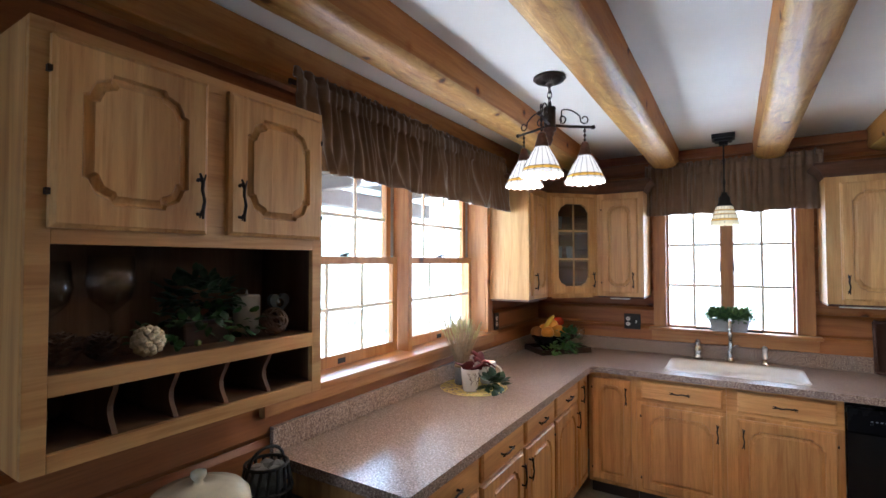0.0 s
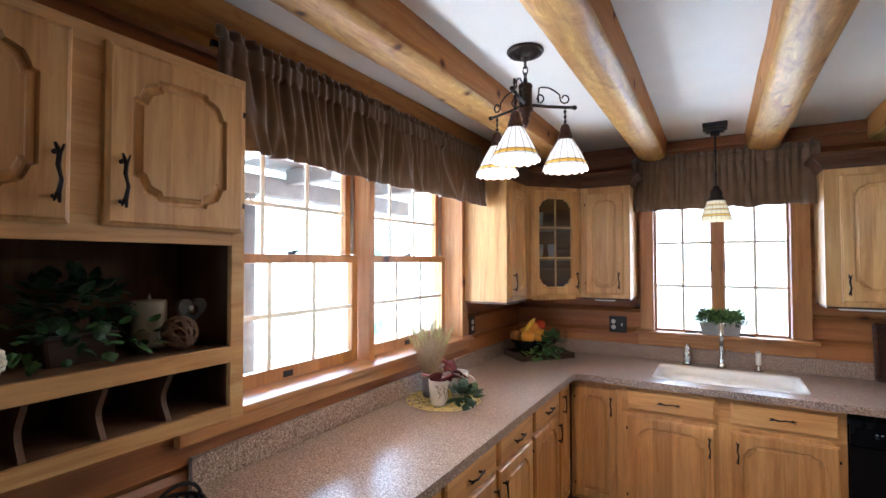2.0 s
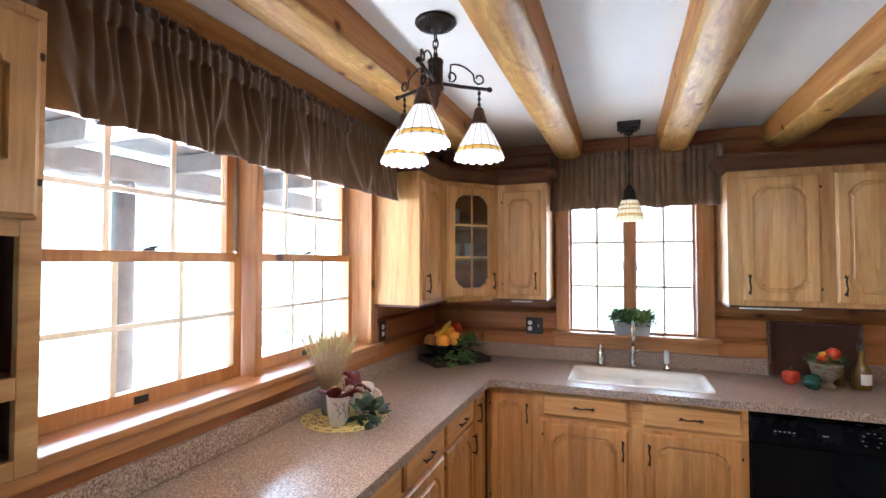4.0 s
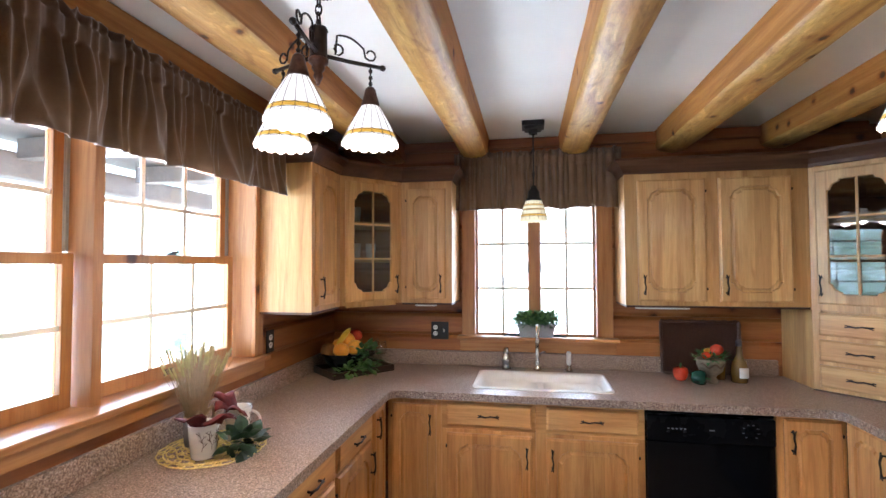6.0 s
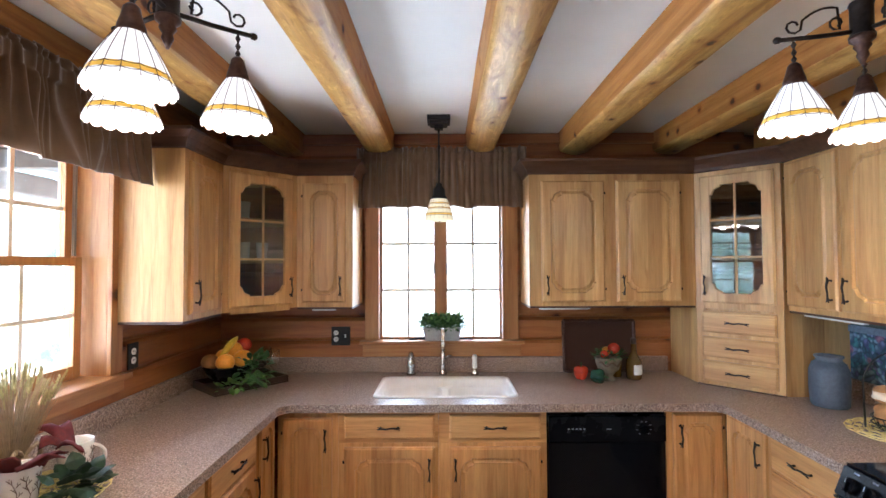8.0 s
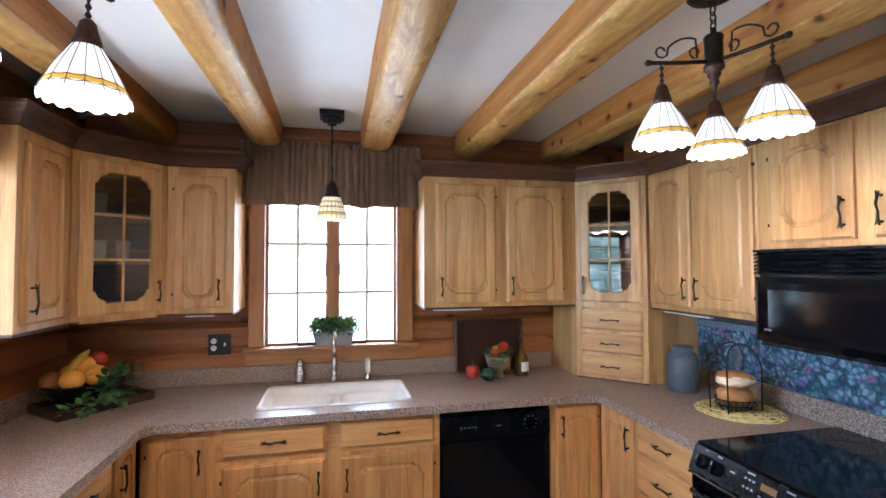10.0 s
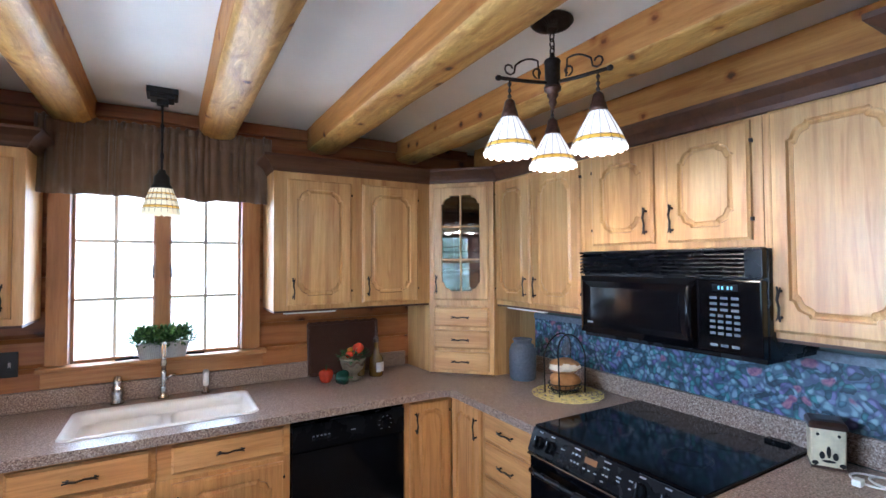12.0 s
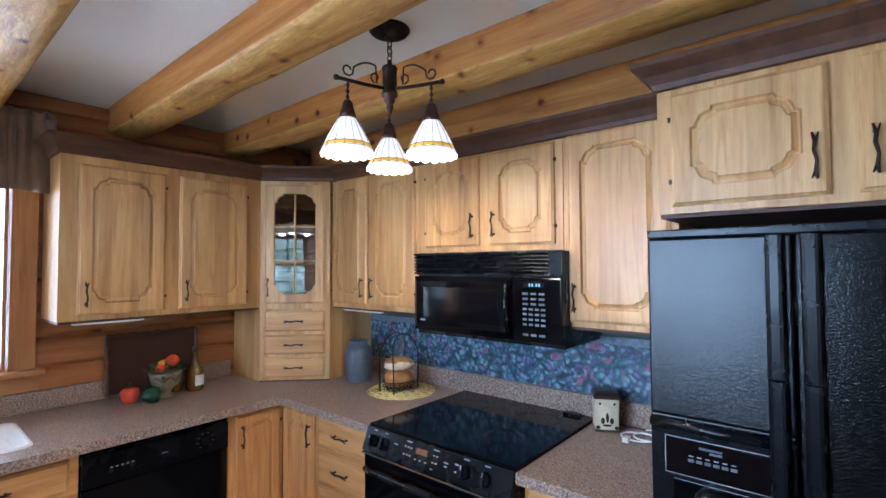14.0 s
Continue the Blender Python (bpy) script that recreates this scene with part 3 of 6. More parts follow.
def beam(name, x, y0, y1, half, low, label, seed):
    """A log sawn flat on both sides, with a peeled, rounded and slightly wavy underside."""
    flat = ZC - 0.110
    arc = [(-0.94 * math.cos(radians(a)), flat + (low - flat) * math.sin(radians(a)) ** 0.8) for a in (14, 30, 47, 64, 81, 99, 116, 133, 150, 166)]
    prof = [(-1.05, ZC - 0.002), (-1.0, ZC - 0.012), (-0.95, flat)] + arc + [(0.95, flat), (1.0, ZC - 0.012), (1.05, ZC - 0.002)]
    bm = B()
    rings = []
    n = 60
    for i in range(n + 1):
        y = y0 + (y1 - y0) * i / n
        ring = []
        sway = 0.010 * noise.noise(Vector((y * 0.45, seed * 4.7, 2)))
        for k, (u, z) in enumerate(prof):
            inner = 3 <= k <= 12
            w = 0.004 * noise.noise(Vector((k * 0.9 + seed * 7, y * 2.2, seed)))
            dz = 0.009 * noise.noise(Vector((k * 0.5 + seed * 3, y * 3.1, seed + 5))) if inner else 0.005 * noise.noise(Vector((y * 1.4, seed, k)))
            ring.append(bm.verts.new((x + sway + u * half + w, y, z + (dz if z < ZC - 0.05 else 0))))
        rings.append(ring)
    for a, b in zip(rings, rings[1:]):
        for k in range(len(prof) - 1):
            f = bm.faces.new((a[k], a[k + 1], b[k + 1], b[k]))
            f.smooth = True
            f.material_index = 1 if 3 <= k <= 11 else 0
    for ring in rings[::n]:
        f = bm.faces.new(ring)
        f.material_index = 0
    for e in bm.edges:
        if len(e.link_faces) == 2 and e.calc_face_angle(0) > radians(24):
            e.smooth = False
    ob = part(name, bm, beam_wood)
    ob.data.materials.append(peeled_wood)
    return tagged(ob, label, "ceiling beam", "log ceiling beams", "structure")


for i, (x, half) in enumerate(((-1.000, 0.098), (-0.391, 0.094), (0.276, 0.096), (0.908, 0.103), (1.532, 0.100))):
    beam("beam_%d" % (i + 1), x, YS, YN - 0.005, half, 2.354, "varnished honey-gold log beam with a peeled underside and dark knots", i + 1)


def plate(name, axis, a0, a1, d0, d1, z0, z1, mat, label):
    bm = cube(a0, a1, d0, d1, z0, z1, 0.012) if axis == "x" else cube(d0, d1, a0, a1, z0, z1, 0.012)
    structure(name, bm, mat, label, "trim")


plate("trim_west_plate", "y", YS, YN - 0.1, XW + 0.002, XW + 0.075, 2.345, ZC - 0.003, beam_wood, "honey-gold log wall plate above the double window")
plate("trim_east_plate", "y", YS, YN - 0.1, XE - 0.135, XE - 0.003, 2.262, ZC - 0.003, beam_wood, "honey-brown log wall plate above the range cabinets")
plate("trim_north_plate", "x", XW + 0.08, XE - 0.145, YN - 0.035, YN - 0.002, 2.425, ZC - 0.003, log_x, "brown pine board where the log wall meets the ceiling")


# ---- windows ----
def sash(parent, axis, a0, a1, z0, z1, d, cols, rows, stile, bottom, top, mat_s, mat_r, sign, nm="sash"):
    """A glazed sash in the plane d of a wall that runs along the axis; sign points indoors."""

    def bx(bm, u0, u1, q0, q1, t0, t1, bev=0.003):
        lo, hi = sorted((d + sign * t0, d + sign * t1))
        return box(bm, u0, u1, lo, hi, q0, q1, bev) if axis == "x" else box(bm, lo, hi, u0, u1, q0, q1, bev)

    fr = B()
    bx(fr, a0, a0 + stile, z0, z1, -0.018, 0.018)
    bx(fr, a1 - stile, a1, z0, z1, -0.018, 0.018)
    bx(fr, a0 + stile, a1 - stile, z0, z0 + bottom, -0.0175, 0.0175)
    bx(fr, a0 + stile, a1 - stile, z1 - top, z1, -0.0175, 0.0175)
    s = part(nm, fr, mat_s, parent, "honey-coloured pine sash")
    g0, g1, y0, y1 = a0 + stile, a1 - stile, z0 + bottom, z1 - top
    gl = part("pane", bx(B(), g0, g1, y0, y1, -0.004, 0.0, 0), pane_glass, s, "clear glass pane")
    gl.visible_shadow = False
    for c in range(1, cols):
        u = g0 + (g1 - g0) * c / cols
        part("muntin", bx(B(), u - 0.0095, u + 0.0095, y0, y1, 0.001, 0.009, 0.002), muntin_mat, s)
    for r in range(1, rows):
        q = y0 + (y1 - y0) * r / rows
        part("muntin", bx(B(), g0, g1, q - 0.0095, q + 0.0095, 0.002, 0.010, 0.002), muntin_mat, s)
    return s


window_1 = tagged(new("window_1"), "pine double-hung window pair with grilles above the long counter", "window", kind="structure")
for u0, u1 in ((1.315, 2.155), (2.195, 3.035)):
    lo = sash(window_1, "y", u0 + 0.012, u1 - 0.012, 1.140, 1.665, -1.585, 3, 2, 0.040, 0.055, 0.038, trim_z, trim_y, 1)
    sash(window_1, "y", u0 + 0.012, u1 - 0.012, 1.632, 2.125, -1.632, 3, 2, 0.040, 0.03, 0.04, trim_z, trim_y, 1)
    c = (u0 + u1) / 2
    lk = B()
    lathe(lk, solid([(0.020, 1.666), (0.020, 1.672), (0.012, 1.677)]), 14, -1.588, c)
    tube(lk, [(-1.588, c, 1.676), (-1.570, c + 0.022, 1.680)], [0.006, 0.004], 6)
    part("sash_lock", lk, bronze, window_1, "dark metal sash lock")
    part("lift_recess", cube(-1.5675, -1.563, c - 0.06, c - 0.01, 1.150, 1.176, 0.002), black_iron, window_1, "dark finger lift")
    jl = B()
    for j in (u0, u1 - 0.012):
        box(jl, -1.655, -1.605, j, j + 0.012, 1.67, 2.128)
        for q in (-1.648, -1.630, -1.612):
            box(jl, q - 0.002, q + 0.002, j - 0.004, j + 0.016, 1.67, 2.128)
    part("jamb_liner", jl, vinyl, window_1, "grey vinyl jamb liner")
part("mullion", cube(-1.61, -1.50, 2.155, 2.195, 1.128, 2.128, 0.003), trim_z, window_1, "pine mullion between the sashes")
part("jamb", cube(-1.66, -1.462, 3.035, 3.049, 1.128, 2.13, 0.002), trim_z, window_1)
part("jamb", cube(-1.66, -1.462, 1.301, 1.315, 1.128, 2.13, 0.002), trim_z, window_1)
part("window_head", cube(-1.66, -1.462, 1.301, 3.049, 2.13, 2.146, 0.002), trim_y, window_1)
part("casing", cube(-1.459, -1.438, 3.030, 3.105, 1.14, 2.20, 0.004), trim_z, window_1, "knotty pine casing")
part("casing", cube(-1.459, -1.438, 1.245, 1.320, 1.14, 2.20, 0.004), trim_z, window_1, "knotty pine casing")
part("casing", cube(-1.459, -1.438, 1.320, 3.030, 2.115, 2.20, 0.004), trim_y, window_1, "knotty pine casing")
part("window_sill", cube(-1.66, -1.405, 1.19, 3.13, 1.112, 1.139, 0.006), trim_y, window_1, "glossy pine stool")
part("apron", cube(-1.459, -1.425, 1.157, 3.10, 1.060, 1.111, 0.004), trim_y, window_1, "pine apron board")

window_2 = tagged(new("window_2"), "pine casement window pair with grilles above the sink", "window", kind="structure")
for u0, u1 in ((-0.400, -0.022), (0.036, 0.414)):
    sash(window_2, "x", u0, u1, 1.122, 2.105, 4.130, 2, 3, 0.016, 0.018, 0.03, trim_z, trim_x, -1)
part("mullion", cube(-0.030, 0.044, 4.085, 4.15, 1.122, 2.11, 0.004), trim_z, window_2, "pine mullion between the casements")
for u in (-0.036, 0.050):
    lv = B()
    tube(lv, [(u, 4.10, 1.565), (u, 4.082, 1.585), (u, 4.078, 1.635)], [0.006, 0.005, 0.004], 6)
    part("casement_lock", lv, bronze, window_2, "small dark casement lever")
part("jamb", cube(-0.418, -0.402, 4.092, 4.25, 1.117, 2.12, 0.002), trim_z, window_2)
part("jamb", cube(0.417, 0.433, 4.092, 4.25, 1.117, 2.12, 0.002), trim_z, window_2)
part("casing", cube(-0.495, -0.402, 4.066, 4.089, 1.128, 2.20, 0.004), trim_z, window_2, "knotty pine casing")
part("casing", cube(0.417, 0.520, 4.066, 4.089, 1.128, 2.20, 0.004), trim_z, window_2, "knotty pine casing")
part("casing", cube(-0.402, 0.417, 4.066, 4.089, 2.11, 2.20, 0.004), trim_x, window_2, "knotty pine casing")
part("window_sill", cube(-0.525, 0.552, 4.020, 4.20, 1.100, 1.124, 0.006), trim_x, window_2, "pine stool")
part("apron", cube(-0.510, 0.535, 4.062, 4.089, 1.018, 1.099, 0.004), trim_x, window_2, "pine apron board")
for sx in (-1, 1):
    ck = B()
    tube(ck, [(0.007 + sx * 0.10, 4.10, 1.130), (0.007 + sx * 0.13, 4.06, 1.136), (0.007 + sx * 0.21, 4.055, 1.132)], [0.009, 0.008, 0.006], 6)
    part("crank", ck, black_iron, window_2, "folded dark window crank")

# added out of view, only to let the south fill lamp in
unseen_window = tagged(new("unseen_window"), "unseen tall window added behind the room for fill light", "window", kind="structure")
for u0, u1 in ((-1.399, -0.601),):
    sash(unseen_window, "x", u0, u1, 0.452, 2.098, YS - 0.07, 2, 3, 0.05, 0.06, 0.05, trim_z, trim_x, 1)

# ---- outdoors ----
structure("ground", cube(-60, 60, -60, 90, -0.7, -0.6), ground_mat, "sunlit pale gravel yard around the house", "ground")
# this slab glows by itself; tree and sky brightness is in its colour
structure("backdrop_west", cube(-9.2, -9, -20, 30, -0.6, 12), woods, "glowing slab painted as far trees and bright sky", "backdrop")
# plain glowing slabs in place of daylight; the south one backs the added window
structure("backdrop_south", cube(-20, 20, -12.2, -12, -0.6, 12), day_glow, "plain glowing slab standing in for bright daylight", "backdrop")
structure("backdrop_north", cube(-20, 20, 12, 12.2, -0.6, 12), day_glow, "plain glowing slab standing in for bright daylight", "backdrop")
porch = thing("porch", pose(-1.62, 0, 0), "covered log porch outside the double window", "porch", kind="structure")
part("porch_ceiling", cube(-2.5, -0.05, -1.5, 6.0, 2.62, 2.68), porch_paint, porch)
part("porch_header", cube(-2.45, -2.27, -1.5, 6.0, 2.30, 2.50, 0.02), porch_paint, porch, "grey log porch header")
for y in (0.4, 1.5, 2.6, 3.7, 4.8):
    part("porch_rafter", cube(-2.26, -0.06, y, y + 0.12, 2.44, 2.60, 0.01), porch_paint, porch)
pl = B()
lathe(pl, solid([(0.09, -0.6), (0.088, 0.8), (0.085, 2.31)]), 18, -2.36, 3.30)
part("porch_post", pl, porch_paint, porch, "round log porch post", smooth=True)
for k in range(16):
    lb = B()
    tube(lb, [(-0.02, 3.32, -0.2 + k * 0.165), (-0.20, 3.32, -0.2 + k * 0.165)], 0.085, 12)
    part("log", lb, porch_paint, porch, smooth=True)

# ---- worktop, splashbacks ----
CT, CB = 0.912, 0.872


def rounded(cx, cy, r, a0, a1, n=5):
    return [(cx + r * math.cos(radians(a0 + (a1 - a0) * i / n)), cy + r * math.sin(radians(a0 + (a1 - a0) * i / n))) for i in range(n + 1)]


def slab(bm, loops, z0, z1):
    """A flat slab with holes from closed outlines of (x, y)."""
    tops = []
    for z in (z1, z0):
        edges, rows = [], []
        for lp in loops:
            vs = [bm.verts.new((x, y, z)) for x, y in lp]
            rows.append(vs)
            edges += [bm.edges.new((vs[i], vs[(i + 1) % len(vs)])) for i in range(len(vs))]
        bmesh.ops.triangle_fill(bm, use_beauty=True, edges=edges)
        tops.append(rows)
    for a, b in zip(tops[0], tops[1]):
        skin(bm, a, b)
    return bm


SX0, SX1, SY0, SY1 = -0.360, 0.432, 3.478, 3.935
main = [(XW + 0.001, 1.205), (-0.825, 1.205)] + rounded(-0.825, 1.225, 0.02, -90, 0, 3)[1:] + \
    [(-0.803, 3.30)] + rounded(-0.741, 3.300, 0.062, 180, 90, 5) + [(1.375, 3.362)] + rounded(1.375, 3.300, 0.062, 90, 0, 5) + \
    [(1.437, 2.641), (XE - 0.001, 2.641), (XE - 0.001, YN - 0.001), (XW + 0.001, YN - 0.001)]
hole = [(SX0 + 0.02, SY0 + 0.02), (SX1 - 0.02, SY0 + 0.02), (SX1 - 0.02, SY1 - 0.02), (SX0 + 0.02, SY1 - 0.02)]
top = thing("worktop", pose(0, 0, 0), "speckled brown-grey granite-look laminate worktop on the base cabinets", "worktop")
part("slab", slab(B(), [main, hole], CB, CT), counter_mat, top)
bs = [("splashback", cube(XW + 0.002, XW + 0.024, 1.205, YN - 0.026, CT + 0.001, 1.012, 0.004)),
      ("splashback", cube(XW + 0.002, 1.50, YN - 0.024, YN - 0.002, CT + 0.001, 1.012, 0.004)),
      ("splashback", cube(XE - 0.024, XE - 0.002, 1.878, 3.45, CT + 0.001, 1.016, 0.004))]
for nm, bm in bs:
    part(nm, bm, counter_mat, top)
top2 = thing("worktop", pose(0, 0, 0), "short speckled laminate worktop between range and refrigerator", "worktop")
part("slab", cube(1.437, XE - 0.026, 1.45, 1.876, CB, CT, 0.004), counter_mat, top2)
part("splashback", cube(XE - 0.024, XE - 0.002, 1.45, 1.8775, CT + 0.001, 1.016, 0.004), counter_mat, top2)

# ---- base cabinets: local x along the run, front towards -y ----
FB = 0.668  # depth of the base boxes on the north wall


def base_unit(m, w, d, fronts, label, group="base cabinets", sunk=False):
    c = thing("base_cabinet", m, label, "cabinet", group)
    part("body", cube(0, w, -d, 0, 0.10, 0.70 if sunk else CB - 0.001, 0.001), base_lit_v, c)
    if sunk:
        part("top_rail", cube(0, w, -d, -d + 0.019, 0.7005, CB - 0.001, 0.001), base_lit_h, c)
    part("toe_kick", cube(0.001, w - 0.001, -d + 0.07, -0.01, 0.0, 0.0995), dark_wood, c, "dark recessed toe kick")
    for f in fronts:
        door(c, *f)
    return c


WOODLBL = "blond knotty alder base cabinet with a raised-panel door"
# north run, front frame at y 3.42
dn = YN - 3.420
base_unit(pose(-0.838, YN, 0), 0.315, dn, [(0.027, 0.125, 0.257, 0.705, -dn, "base", "r", False)], "blond alder base cabinet with tall arched raised-panel door")
base_unit(pose(-0.522, YN, 0), 0.520, dn, [(0.031, 0.722, 0.471, 0.125, -dn, "drawer"), (0.031, 0.125, 0.471, 0.555, -dn, "base", "r", False)], "blond alder sink cabinet with false drawer and arched door", sunk=True)
base_unit(pose(-0.001, YN, 0), 0.560, dn, [(0.056, 0.722, 0.472, 0.125, -dn, "drawer"), (0.056, 0.125, 0.472, 0.555, -dn, "base", "l", False)], "blond alder sink cabinet with false drawer and arched door", sunk=True)
base_unit(pose(1.178, YN, 0), 0.31, dn, [(0.032, 0.125, 0.256, 0.725, -dn, "base", "l", False)], "blond alder corner base cabinet with arched raised-panel door")
# west run, front frame at x -0.86
dw_ = -0.860 - XW
for y, w in ((1.275, 0.480), (1.757, 0.478), (2.237, 0.465), (2.704, 0.470)):
    base_unit(pose(XW, y, 0, 0, 0, 90), w, dw_, [(0.016, 0.722, w - 0.032, 0.125, -dw_, "drawer"), (0.016, 0.125, w - 0.032, 0.580, -dw_, "base", "r" if y != 2.237 else "l", False)], "blond alder drawer-over-door base cabinet under the long worktop")
base_unit(pose(XW, 3.176, 0, 0, 0, 90), 0.235, dw_, [(0.022, 0.125, 0.192, 0.725, -dw_, "base", "l", False)], "narrow blond alder corner cabinet door")
part("end_panel", cube(XW + 0.003, -0.862, 1.250, 1.2735, 0.0, CB - 0.001, 0.002), cab_v, tagged(new("base_end_panel"), "blond alder end panel closing the long cabinet run", "cabinet panel"))
# east run, front frame at x 1.495
de = XE - 1.495
base_unit(pose(XE, 3.419, 0, 0, 0, -90), 0.325, de, [(0.016, 0.125, 0.292, 0.725, -de, "base", "r", False)], "blond alder corner cabinet door beside the drawers")
base_unit(pose(XE, 3.092, 0, 0, 0, -90), 0.448, de, [(0.019, 0.715, 0.390, 0.145, -de, "drawer"), (0.019, 0.530, 0.390, 0.170, -de, "drawer"), (0.019, 0.330, 0.390, 0.185, -de, "drawer"), (0.019, 0.125, 0.390, 0.190, -de, "drawer")], "blond alder four-drawer base cabinet beside the range")
base_unit(pose(XE, 1.872, 0, 0, 0, -90), 0.420, de, [(0.02, 0.722, 0.38, 0.125, -de, "drawer"), (0.02, 0.125, 0.38, 0.58, -de, "base", "r", False)], "blond alder base cabinet between range and refrigerator")

# ---- wall cabinets ----
UZ, UT = 1.372, 2.160


def wall_unit(m, w, d, z0, fronts, label, z1=UT, glass=False):
    c = thing("wall_cabinet", m, label, "cabinet", "wall cabinets")
    part("body", cube(0, w, -d, 0, z0, z1, 0.002), cab_v, c)
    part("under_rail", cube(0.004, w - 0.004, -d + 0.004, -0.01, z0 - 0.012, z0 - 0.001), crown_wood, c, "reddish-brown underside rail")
    for f in fronts:
        door(c, *f)
    return c


du = YN - 3.757
wall_unit(pose(0.540, YN, 0), 0.990, du, UZ, [(0.072, 1.398, 0.375, 0.722, -du, "wall", "l"), (0.518, 1.398, 0.380, 0.722, -du, "wall", "l")], "blond alder two-door wall cabinet with cut-corner raised panels")
wall_unit(pose(-0.851, YN, 0), 0.336, du, UZ, [(0.036, 1.400, 0.260, 0.712, -du, "wall", "r")], "narrow blond alder wall cabinet beside the sink window")
wall_unit(pose(XW, 3.066, 0, 0, 0, 90), 0.370, -1.142 - XW, UZ, [(0.036, 1.400, 0.290, 0.712, 1.142 + XW, "wall", "l")], "narrow blond alder wall cabinet at the end of the window wall")
deu = XE - 1.852
wall_unit(pose(XE, 3.453, 0, 0, 0, -90), 0.738, deu, UZ, [(0.012, 1.398, 0.325, 0.750, -deu, "wall", "r"), (0.363, 1.398, 0.358, 0.750, -deu, "wall", "l")], "blond alder two-door wall cabinet beside the microwave")
wall_unit(pose(XE, 2.713, 0, 0, 0, -90), 0.830, deu, 1.690, [(0.064, 1.716, 0.338, 0.434, -deu, "wall", "r"), (0.464, 1.716, 0.330, 0.434, -deu, "wall", "l")], "short blond alder wall cabinet above the microwave")
wall_unit(pose(XE, 1.881, 0, 0, 0, -90), 0.442, deu, UZ, [(0.024, 1.394, 0.390, 0.765, -deu, "wall", "l")], "tall single-door blond alder wall cabinet beside the refrigerator")
dfr = XE - 1.565
wall_unit(pose(XE, 1.428, 0, 0, 0, -90), 0.98, dfr, 1.778, [(0.040, 1.800, 0.372, 0.340, -dfr, "wall", "r"), (0.466, 1.800, 0.372, 0.340, -dfr, "wall", "l")], "blond alder cabinet above the refrigerator")


def glazed_cabinet(name, p, q, z0, z1, ends, label, drawers=False):
    """A diagonal corner cabinet whose face runs from p to q; ends are the wall points behind its sides."""
    p, q = Vector((*p, 0)), Vector((*q, 0))
    ang = math.degrees(math.atan2(q.y - p.y, q.x - p.x))
    w = (q - p).length
    base = pose(p.x, p.y, 0, 0, 0, ang)
    inv = base.inverted()
    c = thing(name, base, label, "cabinet", "corner display cabinets")
    e0, e1 = (inv @ Vector((*e, 0)) for e in ends)
    corner = inv @ Vector((ends[0][0] if abs(ends[0][0] - p.x) > 0.05 else ends[1][0], ends[1][1] if abs(ends[0][0] - p.x) > 0.05 else ends[0][1], 0))

    def panel(a, b, zz0, zz1, nm, th=0.016, mat=cab_v):
        nrm = Vector((-(b - a).y, (b - a).x, 0)).normalized() * th
        bm = B()
        vs = [bm.verts.new((v.x, v.y, z)) for z in (zz0, zz1) for v in (a, b, b + nrm, a + nrm)]
        for f in ((0, 1, 2, 3), (4, 5, 6, 7), (0, 1, 5, 4), (1, 2, 6, 5), (2, 3, 7, 6), (3, 0, 4, 7)):
            bm.faces.new([vs[i] for i in f])
        return part(nm, bm, mat, c)

    pl, ql = Vector((0, 0.020, 0)), Vector((w, 0.020, 0))
    panel(pl, e0, z0, z1, "side_panel", -0.016)
    panel(ql, e1, z0, z1, "side_panel", 0.016)
    dz0 = UZ + 0.012 if drawers else z0
    for zz in (dz0, 1.635, 1.875, z1 - 0.016):
        bm = B()
        ring = [Vector((0.018, 0.024, 0)), Vector((w - 0.018, 0.024, 0)), e1, corner, e0]
        slab(bm, [[(v.x, v.y) for v in ring]], zz, zz + 0.015)
        part("shelf", bm, cab_h, c)
    fr = B()
    box(fr, 0, 0.042, 0, 0.019, z0, z1, 0.0015)
    box(fr, w - 0.042, w, 0, 0.019, z0, z1, 0.0015)
    box(fr, 0.042, w - 0.042, 0.0005, 0.0185, z1 - 0.040, z1, 0.0015)
    box(fr, 0.042, w - 0.042, 0.0005, 0.0185, UZ - 0.012, UZ + 0.028, 0.0015)
    if drawers:
        for zz in (1.195, 1.055, z0):
            box(fr, 0.042, w - 0.042, 0.0005, 0.0185, zz - 0.0, zz + 0.030, 0.0015)
    part("face_frame", fr, cab_v, c)
    if drawers:
        part("backing", cube(0.04, w - 0.04, 0.020, 0.03, z0, UZ), cab_v, c)
        part("base_trim", cube(0.0, w, -0.004, 0.02, z0, z0 + 0.008), crown_wood, c, "reddish-brown base strip")
    dw, dh = w - 0.060, z1 - 0.026 - (UZ + 0.022)
    d = shared("door", door_mesh(dw, dh, "glass"), c, Matrix.Translation((0.030, -0.001, UZ + 0.022)))
    d["label"] = "glazed door with cut corners and six lights"
    st = min(0.050, dw * 0.17)
    g = part("pane", cube(st - 0.004, dw - st + 0.004, -0.006, -0.003, st - 0.004, dh - st + 0.004), cab_glass, d, "clear cabinet glass")
    part("muntin", cube(dw / 2 - 0.006, dw / 2 + 0.006, -0.016, -0.007, st - 0.004, dh - st + 0.004, 0.002), cab_v, d)
    for k in (1, 2):
        zz = st + (dh - 2 * st) * k / 3
        part("muntin", cube(st - 0.004, dw - st + 0.004, -0.015, -0.0072, zz - 0.006, zz + 0.006, 0.002), cab_h, d)
    right = not drawers
    hd = shared("handle", handle_me, d, Matrix.Translation((dw - 0.024 if right else 0.024, -0.019, 0.05)))
